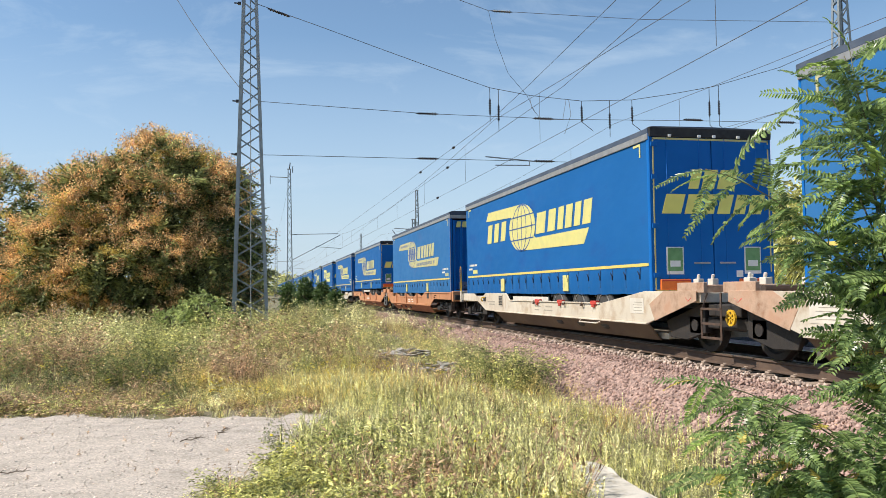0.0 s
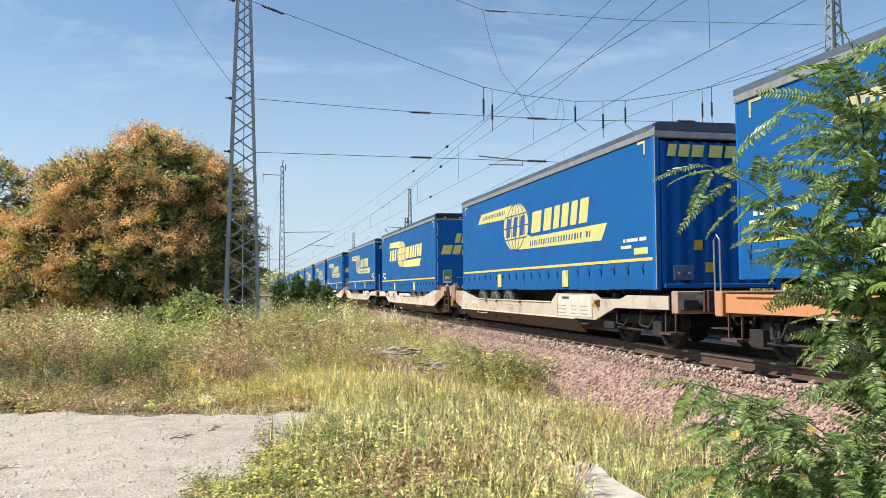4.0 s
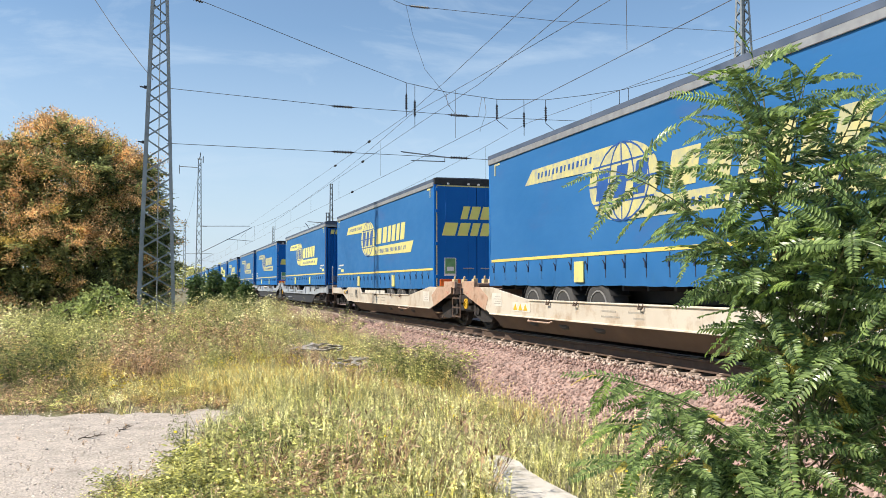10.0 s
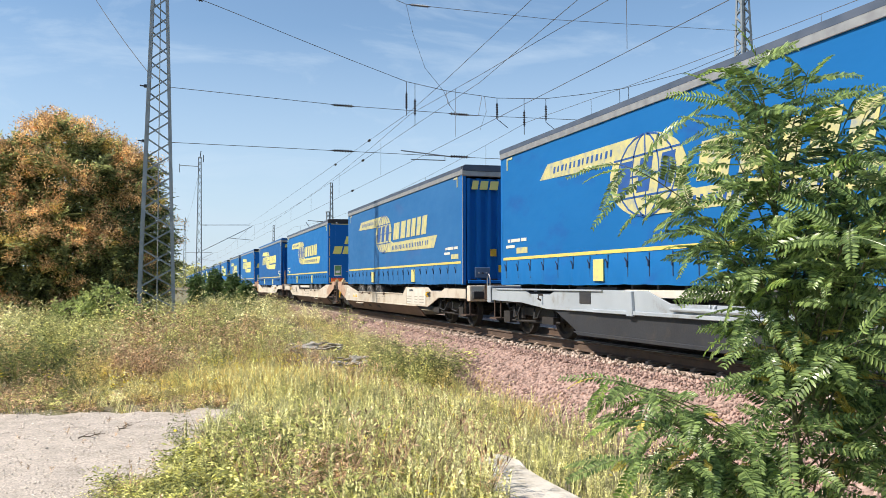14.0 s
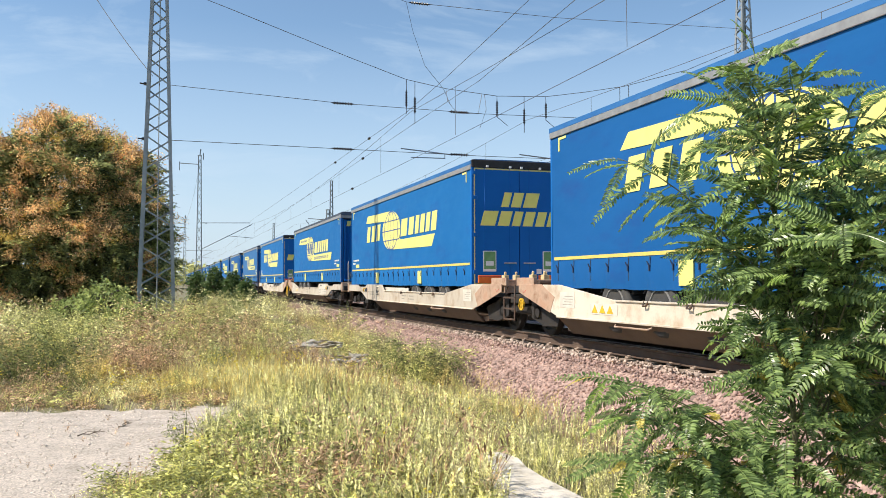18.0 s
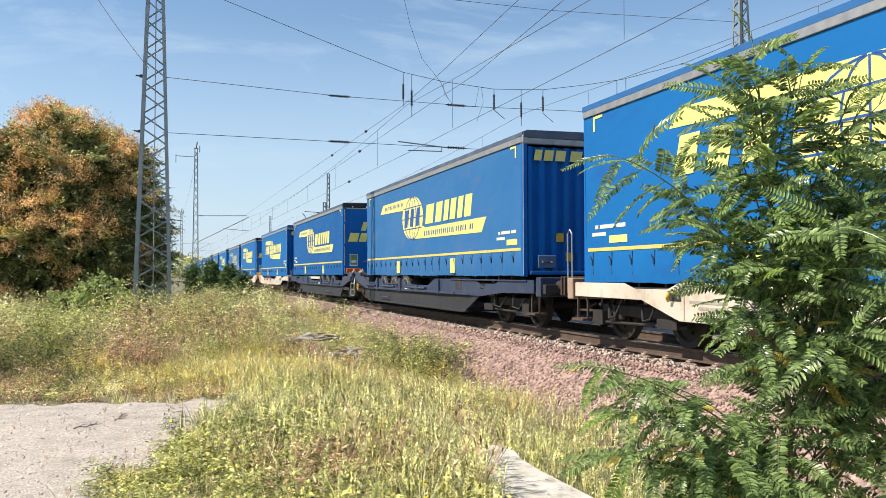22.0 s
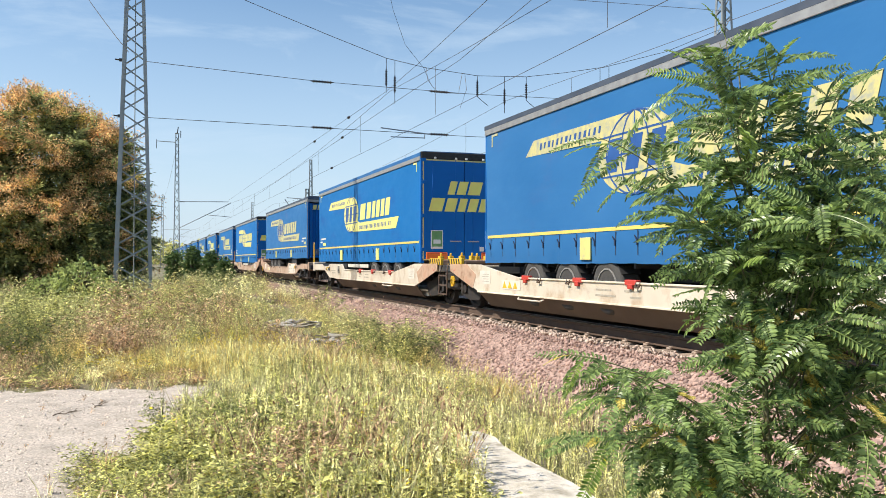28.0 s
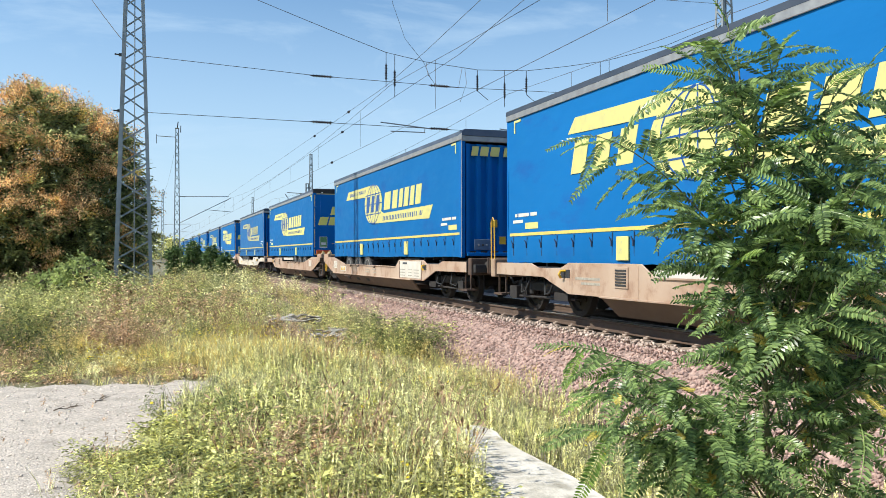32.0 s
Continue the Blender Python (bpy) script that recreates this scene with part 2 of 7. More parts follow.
# near-black tone that paints in the shadow of the channel below stepped sills
UNDERFRAME = mat("shaded_underframe", (0.030, 0.032, 0.037), (0.022, 0.023, 0.027), 2, 0.7, bump=0.12, bump_scale=30, stain=(0.05, 0.042, 0.036), stain_scale=2.5)
BRAKE_DUST = mat("brake_dust_brown", (0.165, 0.112, 0.073), (0.115, 0.077, 0.052), 1.5, 0.8, bump=0.15, bump_scale=30, stain=(0.13, 0.085, 0.055), stain_scale=2.5, stain_at=(0.5, 0.75), vary=0.15)
JOINT_RUST = mat("rust_stained_cream", (0.44, 0.26, 0.17), (0.52, 0.40, 0.30), 3.5, 0.7, bump=0.15, bump_scale=30, stain=(0.26, 0.12, 0.06), stain_scale=3.5, stain_at=(0.46, 0.7))
RUST_ORANGE = mat("brake_dust_on_orange", (0.40, 0.145, 0.06), (0.31, 0.11, 0.05), 1.5, 0.8, bump=0.15, bump_scale=30, stain=(0.12, 0.055, 0.035), stain_scale=2.5)
LEVER_CREAM = mat("yellowed_cream_paint", (0.62, 0.52, 0.30), (0.55, 0.42, 0.22), 8, 0.6)
LEVER_WHITE = mat("dusty_white_paint", (0.66, 0.62, 0.54), (0.58, 0.52, 0.44), 4, 0.6)
FADED_INK = mat("faded_stencil_ink", (0.30, 0.27, 0.22), (0.40, 0.36, 0.29), 14, 0.7)
INK_GREY = mat("dark_grey_ink", (0.07, 0.075, 0.085), None, 6, 0.6)
PANEL_BLUE = mat("dull_blue_grey_panel", (0.10, 0.16, 0.26), (0.08, 0.13, 0.22), 6, 0.5)
RUST = mat("rusty_cast_steel", (0.11, 0.065, 0.042), (0.06, 0.042, 0.034), 6, 0.8, 0.1, bump=0.25, bump_scale=40)
BOGIE = mat("dusty_bogie_steel", (0.034, 0.028, 0.024), (0.022, 0.019, 0.018), 5, 0.75, 0.1, bump=0.2, bump_scale=40)
TREAD = mat("bright_wheel_tread", (0.42, 0.40, 0.38), (0.3, 0.29, 0.28), 10, 0.35, 0.9)
MAST = mat("mast_grey_paint", (0.30, 0.325, 0.33), (0.22, 0.245, 0.25), 3, 0.55, 0.3, bump=0.1, bump_scale=40, stain=(0.13, 0.10, 0.08), stain_scale=4, stain_at=(0.6, 0.8))
WIRE = mat("oxidised_copper_wire", (0.11, 0.11, 0.115), (0.15, 0.145, 0.14), 3, 0.6, 0.4)
INSULATOR = mat("brown_glazed_insulator", (0.022, 0.018, 0.018), (0.03, 0.024, 0.024), 6, 0.25)


for m in (BLUE, BLUE_DEEP, BLUE_PALE, BLUE_OLD, BLUE_STEEL):
    m.node_tree.nodes["Principled BSDF"].inputs["Specular IOR Level"].default_value = 0.15


# ---- building helpers ----
class Geo:
    """Plain faces, gathered piece by piece."""

    def __init__(self):
        self.v, self.f = [], []

    def add(self, verts, faces):
        n = len(self.v)
        self.v += [tuple(p) for p in verts]
        self.f += [tuple(i + n for i in f) for f in faces]
        return self

    def box(self, x0, y0, z0, x1, y1, z1):
        return self.add([(x0, y0, z0), (x1, y0, z0), (x1, y1, z0), (x0, y1, z0), (x0, y0, z1), (x1, y0, z1), (x1, y1, z1), (x0, y1, z1)],
                        [(3, 2, 1, 0), (4, 5, 6, 7), (0, 1, 5, 4), (1, 2, 6, 5), (2, 3, 7, 6), (3, 0, 4, 7)])

    def side(self, outline, x0, x1):
        """An outline in (y, z), thick from x0 to x1."""
        n = len(outline)
        self.add([(x0, y, z) for y, z in outline] + [(x1, y, z) for y, z in outline],
                 [tuple(range(n)), tuple(range(2 * n - 1, n - 1, -1))] + [(i, i + n, (i + 1) % n + n, (i + 1) % n) for i in range(n)])
        return self

    def face(self, outline, y0, y1):
        """An outline in (x, z), thick from y0 to y1."""
        n = len(outline)
        self.add([(x, y0, z) for x, z in outline] + [(x, y1, z) for x, z in outline],
                 [tuple(range(n)), tuple(range(2 * n - 1, n - 1, -1))] + [(i, i + n, (i + 1) % n + n, (i + 1) % n) for i in range(n)])
        return self

    def beam(self, p, q, w, h=None, up=(0, 0, 1)):
        p, q = Vector(p), Vector(q)
        d = (q - p).normalized()
        u = Vector(up)
        if abs(d.dot(u)) > 0.95:
            u = Vector((1, 0, 0))
        s = d.cross(u).normalized() * (w / 2)
        u = s.cross(d).normalized() * ((h or w) / 2)
        vs = [a + e * s + g * u for a in (p, q) for e, g in ((-1, -1), (1, -1), (1, 1), (-1, 1))]
        return self.add(vs, [(0, 1, 2, 3), (7, 6, 5, 4), (0, 4, 5, 1), (1, 5, 6, 2), (2, 6, 7, 3), (3, 7, 4, 0)])

    def rod(self, p, q, r, n=8, r2=None, caps=True):
        p, q = Vector(p), Vector(q)
        d = (q - p).normalized()
        u = Vector((0, 0, 1)) if abs(d.z) < 0.9 else Vector((1, 0, 0))
        s = d.cross(u).normalized()
        u = s.cross(d)
        r2 = r if r2 is None else r2
        vs = [a + (s * math.cos(k * math.tau / n) + u * math.sin(k * math.tau / n)) * rr for a, rr in ((p, r), (q, r2)) for k in range(n)]
        fs = [(k, (k + 1) % n, (k + 1) % n + n, k + n) for k in range(n)]
        if caps:
            fs += [tuple(range(n - 1, -1, -1)), tuple(range(n, 2 * n))]
        return self.add(vs, fs)

    def tube(self, pts, r, n=6):
        pts = [Vector(p) for p in pts]
        rings = []
        for i, p in enumerate(pts):
            d = (pts[min(i + 1, len(pts) - 1)] - pts[max(i - 1, 0)]).normalized()
            u = Vector((0, 0, 1)) if abs(d.z) < 0.95 else Vector((1, 0, 0))
            s = d.cross(u).normalized()
            u = s.cross(d)
            rr = r[i] if isinstance(r, (list, tuple)) else r
            rings += [p + (s * math.cos(k * math.tau / n) + u * math.sin(k * math.tau / n)) * rr for k in range(n)]
        fs = []
        for i in range(len(pts) - 1):
            fs += [(i * n + k, i * n + (k + 1) % n, (i + 1) * n + (k + 1) % n, (i + 1) * n + k) for k in range(n)]
        fs += [tuple(range(n - 1, -1, -1)), tuple(range(len(rings) - n, len(rings)))]
        return self.add(rings, fs)

    def lathe(self, profile, centre, axis="x", n=20):
        """A profile of (along, radius), turned round an axis through centre."""
        c = Vector(centre)
        vs = []
        for a, r in profile:
            for k in range(n):
                e, g = r * math.cos(k * math.tau / n), r * math.sin(k * math.tau / n)
                vs.append(c + Vector({"x": (a, e, g), "y": (e, a, g), "z": (e, g, a)}[axis]))
        m = len(profile)
        fs = [(i * n + k, (i + 1) * n + k, (i + 1) * n + (k + 1) % n, i * n + (k + 1) % n) for i in range(m - 1) for k in range(n)]
        fs += [tuple(range(n)), tuple(range(m * n - 1, (m - 1) * n - 1, -1))]
        return self.add(vs, fs)

    def mesh(self, name, bevel=0.0, smooth=False):
        me = bpy.data.meshes.new(name)
        me.from_pydata(self.v, [], self.f)
        bm = bmesh.new()
        bm.from_mesh(me)
        bmesh.ops.recalc_face_normals(bm, faces=bm.faces)
        if bevel:
            es = [e for e in bm.edges if len(e.link_faces) == 2 and e.calc_face_angle(0) > 0.5]
            bmesh.ops.bevel(bm, geom=es, offset=bevel, segments=1, affect="EDGES", clamp_overlap=True)
        bm.to_mesh(me)
        bm.free()
        if smooth:
            me.polygons.foreach_set("use_smooth", [True] * len(me.polygons))
        return me


def part(name, geo, material, parent=None, label="", bevel=0.0, smooth=False, at=None):
    """Links geometry as one mesh object under a thing or a part."""
    me = geo if isinstance(geo, bpy.types.Mesh) else geo.mesh(name, bevel, smooth)
    if not me.materials:
        me.materials.append(material)
    ob = new(name, me)
    if parent is not None:
        ob.parent = parent
    if at is not None:
        ob.matrix_basis = at
    if label:
        ob["label"] = label
    return ob


def thing(name, label, category, group="", kind="", at=None):
    ob = new(name)
    ob.empty_display_size = 0.2
    if at is not None:
        ob.matrix_basis = at
    return tagged(ob, label, category, group, kind)


def mesh_arrays(name, verts, faces, material, smooth=False):
    """A mesh from arrays: verts (n, 3), faces (m, k) of one size k."""
    me = bpy.data.meshes.new(name)
    m, k = faces.shape
    me.vertices.add(len(verts))
    me.vertices.foreach_set("co", np.ascontiguousarray(verts, dtype=np.float32).ravel())
    me.loops.add(m * k)
    me.loops.foreach_set("vertex_index", np.ascontiguousarray(faces, dtype=np.int32).ravel())
    me.polygons.add(m)
    me.polygons.foreach_set("loop_start", np.arange(0, m * k, k, dtype=np.int32))
    if smooth:
        me.polygons.foreach_set("use_smooth", np.ones(m, dtype=bool))
    me.update(calc_edges=True)
    me.materials.append(material)
    return me

# ---- plan ----
TRACK_X, RAIL_Z = 8.15, 0.54          # near track: centre line and rail head
TRACKS = [8.15, 12.75, 17.3]          # the tracks under the head span
SPAN_Y = 27.8                         # head span across the tracks


def smooth_step(a, b, v):
    v = np.clip((v - a) / (b - a), 0, 1)
    return v * v * (3 - 2 * v)


def ground_z(x, y):
    """Height of the ground: level by the gravel, falling to the ballast's foot, raised a little round the mast."""
    x, y = np.asarray(x, float), np.asarray(y, float)
    z = -0.36 * smooth_step(1.2, 4.6, x) * (1 - 0.75 * smooth_step(16, 34, y))
    z = z + 0.12 * smooth_step(12, 26, y) * (1 - smooth_step(3, 6, x))
    near = (1 - smooth_step(60, 140, np.abs(y))) * (1 - smooth_step(40, 90, np.abs(x)))
    z = z + near * (0.035 * np.sin(x * 1.3 + 0.7 * y) * np.cos(y * 0.9 - 0.4 * x) + 0.05 * np.sin(0.37 * x + 1.1) * np.sin(0.29 * y))
    return z


def gravel_edge(x, y):
    """Above 0 on the gravel, below 0 in the weeds."""
    wob = 0.22 * np.sin(1.9 * x + 0.8) + 0.12 * np.sin(4.3 * x + y) + 0.15 * np.sin(1.3 * y + 2) + .10 * np.sin(9.1 * x + 2 * y) + .07 * np.sin(15.7 * x - 8.3 * y)
    side = (-0.15 + 0.28 * np.clip(y - 7, 0, 3.5) - 0.12 * np.clip(7 - y, 0, 5)) - x + 0.6 * wob
    far = (11.3 - 0.28 * x) - y + 0.9 * wob
    return np.minimum(side, far)


SOIL = mat("dry_soil", (0.27, 0.22, 0.14), (0.21, 0.18, 0.10), 2.5, 0.95, bump=0.6, bump_scale=40, stain=(0.17, 0.165, 0.07), stain_scale=1.2, stain_at=(0.42, 0.62))
GRAVEL = mat("pale_limestone_gravel", (0.61, 0.525, 0.44), (0.44, 0.375, 0.31), 42, 0.95, bump=1.0, bump_scale=60, stain=(0.38, 0.325, 0.265), stain_scale=3.2, stain_at=(0.44, 0.68))
BALLAST = mat("reddish_ballast", (0.40, 0.27, 0.22), (0.32, 0.215, 0.175), 6, 0.95, bump=1.0, bump_scale=28, stain=(0.22, 0.155, 0.13), stain_scale=2)
# oil-stained ballast, its colour deepened further for the shade under the wagons
BED_DARK = mat("oily_shaded_ballast", (0.05, 0.038, 0.031), (0.032, 0.025, 0.022), 7, 0.95, bump=1.0, bump_scale=28)
STONE = mat("porphyry_ballast_stone", (0.40, 0.265, 0.22), (0.30, 0.20, 0.165), 9, 0.9, bump=0.2, bump_scale=80, island=0.45)
PEBBLE = mat("limestone_pebbles", (0.70, 0.61, 0.52), (0.58, 0.50, 0.42), 9, 0.9, island=0.35)
CONCRETE = mat("weathered_concrete", (0.68, 0.62, 0.53), (0.54, 0.49, 0.41), 3, 0.9, bump=0.4, bump_scale=50, stain=(0.27, 0.24, 0.18), stain_scale=5, stain_at=(0.46, 0.7))
SLEEPER = mat("concrete_sleeper", (0.36, 0.28, 0.22), (0.28, 0.21, 0.165), 4, 0.9, bump=0.3, bump_scale=50, vary=0.12)
CREST = mat("dusty_crest_stone", (0.52, 0.40, 0.325), (0.40, 0.30, 0.245), 9, 0.9, bump=0.2, bump_scale=80, island=0.35)
RAIL_SIDE = mat("rusty_rail", (0.13, 0.085, 0.06), (0.09, 0.06, 0.045), 5, 0.8, 0.2, bump=0.15)


def stony(m, scale, lo, hi, relief):
    """Breaks a surface up into small stones: cells of their own tone, raised from dark gaps."""
    nt = m.node_tree
    bs = nt.nodes["Principled BSDF"]
    co = nt.nodes.new("ShaderNodeTexCoord")
    vo = nt.nodes.new("ShaderNodeTexVoronoi")
    vo.inputs["Scale"].default_value = scale
    link(nt, co.outputs["Object"], vo.inputs["Vector"])
    sp = nt.nodes.new("ShaderNodeSeparateColor")
    link(nt, vo.outputs["Color"], sp.inputs[0])
    mr = nt.nodes.new("ShaderNodeMapRange")
    mr.inputs["To Min"].default_value, mr.inputs["To Max"].default_value = lo, hi
    link(nt, sp.outputs[0], mr.inputs["Value"])
    hs = nt.nodes.new("ShaderNodeHueSaturation")
    link(nt, mr.outputs[0], hs.inputs["Value"])
    link(nt, bs.inputs["Base Color"].links[0].from_socket, hs.inputs["Color"])
    link(nt, hs.outputs[0], bs.inputs["Base Color"])
    bp = nt.nodes.new("ShaderNodeBump")
    bp.invert = True
    bp.inputs["Strength"].default_value, bp.inputs["Distance"].default_value = 0.9, relief
    link(nt, vo.outputs["Distance"], bp.inputs["Height"])
    link(nt, bp.outputs[0], bs.inputs["Normal"])


stony(BALLAST, 19, .55, 1.4, .04)
stony(GRAVEL, 56, .76, 1.2, .009)


def build_ground():
    def axis(spans):
        out = []
        for a, b, s in spans:
            out += list(np.arange(a, b, s))
        return np.array(out + [spans[-1][1]])
    xs = axis([(-3000, -400, 650), (-400, -60, 40), (-60, -12, 4), (-12, 7, 0.25), (7, 30, 1.5), (30, 90, 10), (90, 500, 82), (500, 3000, 625)])
    ys = axis([(-3000, -400, 650), (-400, -40, 40), (-40, 0, 4), (0, 30, 0.25), (30, 60, 1), (60, 160, 10), (160, 800, 80), (800, 4000, 800)])
    gx, gy = np.meshgrid(xs, ys)
    v = np.stack([gx, gy, ground_z(gx, gy)], -1).reshape(-1, 3)
    i = np.arange(len(xs) - 1)[None, :] + np.arange(len(ys) - 1)[:, None] * len(xs)
    f = np.stack([i, i + 1, i + 1 + len(xs), i + len(xs)], -1).reshape(-1, 4)
    ob = new("ground", mesh_arrays("ground", v, f, SOIL, True))
    tagged(ob, "dry weedy soil with patches of green", "ground", kind="structure")
    # gravel yard, a thin sheet over the soil
    gx, gy = np.meshgrid(np.arange(-14, 2.2, 0.12), np.arange(-12, 14, 0.12))
    e = gravel_edge(gx, gy)
    z = ground_z(gx, gy) + np.clip(e * 0.25, -0.12, 0.035) + 0.006 * np.sin(17 * gx + 9 * gy) * np.sin(13 * gy)
    n = gx.shape[1]
    v = np.stack([gx, gy, z], -1).reshape(-1, 3)
    i = np.arange(n - 1)[None, :] + np.arange(gx.shape[0] - 1)[:, None] * n
    keep = (e[:-1, :-1] > -0.3)
    f = np.stack([i, i + 1, i + 1 + n, i + n], -1)[keep]
    ob = new("gravel_yard", mesh_arrays("gravel_yard", v, f, GRAVEL, True))
    tagged(ob, "pale compacted limestone gravel, dusty, edged by weeds", "gravel", kind="structure")


def stones(name, pts, sizes, material, seed, label, category):
    """Many small broken stones, joined into one heap."""
    rng = np.random.default_rng(seed)
    base = np.array([(-1, -1, -.7), (1, -.8, -.8), (.9, 1, -.7), (-.8, .9, -.8), (-.7, -.8, .7), (.8, -.7, .6), (.6, .8, .8), (-.9, .7, .6)]) * 0.5
    quads = np.array([(3, 2, 1, 0), (4, 5, 6, 7), (0, 1, 5, 4), (1, 2, 6, 5), (2, 3, 7, 6), (3, 0, 4, 7)])
    n = len(pts)
    jit = base[None] * (1 + rng.uniform(-.35, .35, (n, 8, 3)))
    jit *= rng.uniform(0.6, 1.25, (n, 1, 3)) * sizes[:, None, None]
    q = rng.normal(size=(n, 4))
    q /= np.linalg.norm(q, axis=1)[:, None]
    w, x, y, z = q.T
    rot = np.stack([1 - 2 * (y * y + z * z), 2 * (x * y - z * w), 2 * (x * z + y * w), 2 * (x * y + z * w), 1 - 2 * (x * x + z * z), 2 * (y * z - x * w),
                    2 * (x * z - y * w), 2 * (y * z + x * w), 1 - 2 * (x * x + y * y)], -1).reshape(n, 3, 3)
    v = np.einsum("nij,nkj->nki", rot, jit) + pts[:, None, :]
    f = (quads[None] + 8 * np.arange(n)[:, None, None]).reshape(-1, 4)
    ob = new(name, mesh_arrays(name, v.reshape(-1, 3), f, material))
    return tagged(ob, label, category, kind="stuff")


def bed_z(x):
    """Height of the ballast bed across the near track."""
    top = RAIL_Z - 0.24
    return np.where(x < 6.5, top - (6.5 - x) / 1.5, top)


def build_track():
    g = Geo()
    top = RAIL_Z - 0.24
    g.face([(4.9, top - 1.07), (6.45, top - 0.03), (6.7, top), (21.0, top), (23.0, -0.9), (4.9, -0.9)], -480, 900)
    bed = part("ballast_bed", g, BALLAST)
    tagged(bed, "reddish crushed-stone ballast bed under the tracks", "ballast", kind="structure")
    # thin dark strip per track: oil stain plus painted-in wagon shade
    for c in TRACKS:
        tagged(part("track_bed", Geo().box(c - 1.15, -480, top - .1, c + 1.25, 900, top + .012), BED_DARK), "oil-stained ballast between the rails, coloured darker for the train's shade", "ballast", kind="structure")
    rng = np.random.default_rng(3)
    n = 38000
    y = 4.5 + 46 * rng.random(n) ** 1.5
    x = 6.98 - 2.2 * rng.random(n) ** .92
    z = np.maximum(bed_z(x), ground_z(x, y) - .005) + rng.uniform(-0.022, 0.022, n)
    stones("ballast_stones", np.stack([x, y, z], -1), 0.024 + 0.030 * rng.random(n) ** 1.6, STONE, 5, "loose reddish ballast stones on the track's shoulder", "ballast")
    n = 4200
    y = 4.5 + 46 * rng.random(n) ** 1.4
    x = 6.78 + .42 * rng.random(n) ** 1.6
    z = bed_z(x) + rng.uniform(-0.01, 0.075, n) - .06 * (x > 7.05)
    stones("crest_stones", np.stack([x, y, z], -1), rng.uniform(0.030, 0.062, n), CREST, 8, "paler dusty ballast stones heaped over the sleeper ends", "ballast")
    n = 14000
    x, y = rng.uniform(-7, 0.9, n), 4.5 + 8.5 * rng.random(n) ** 0.9
    k = gravel_edge(x, y) > rng.uniform(-0.35, 0.15, n)
    x, y = x[k], y[k]
    stones("gravel_pebbles", np.stack([x, y, ground_z(x, y) + 0.034], -1), 0.007 + 0.020 * rng.random(len(x)) ** 3.5, PEBBLE, 6, "pale loose pebbles on the gravel yard", "gravel")
    for c in TRACKS:
        tr = thing("railway_track", "rusty rails with bright heads on concrete sleepers", "railway track", "tracks", "structure", pose(c, 0, RAIL_Z))
        for sx in (-0.75, 0.75):
            r = Geo().face([(sx - .075, -.17), (sx + .075, -.17), (sx + .075, -.158), (sx + .01, -.14), (sx + .009, -.045), (sx + .036, -.03), (sx + .036, -.004), (sx + .03, 0),
                            (sx - .03, 0), (sx - .036, -.004), (sx - .036, -.03), (sx - .009, -.045), (sx - .01, -.14), (sx - .075, -.158)], -480, 900)
            rail = part("rail", r, RAIL_SIDE, tr)
            part("rail_head", Geo().box(sx - .028, -480, 0.0, sx + .028, 900, 0.003), TREAD, rail, "bright worn rail head")
        if c == TRACK_X:
            s = Geo().face([(-1.3, -.36), (1.3, -.36), (1.3, -.24), (1.15, -.20), (.4, -.20), (.3, -.22), (-.3, -.22), (-.4, -.20), (-1.15, -.20), (-1.3, -.24)], -.13, .13).mesh("sleeper", 0.012)
            clip = Geo().box(-.86, -.05, -.2, -.70, .05, -.165).box(-.83, -.03, -.165, -.72, .03, -.145).mesh("rail_clip", 0.01)
            for k in range(70):
                sl = part("sleeper", s, SLEEPER, tr, at=pose(0, 3 + 0.6 * k, 0))
                if k < 36:
                    part("rail_clip", clip, SLEEPER, tr, at=pose(0, 3 + 0.6 * k, 0))


build_ground()
build_track()

# ---- the train ----
L_TRAILER = 13.6


def para(y0, y1, z0, z1, lean=0.0, x=-1.2495):
    """A slanted print on the side, y0 the far (left) end as read."""
    return Geo().side([(y0, z0), (y1, z0), (y1 - lean, z1), (y0 - lean, z1)], x, x + 0.006)


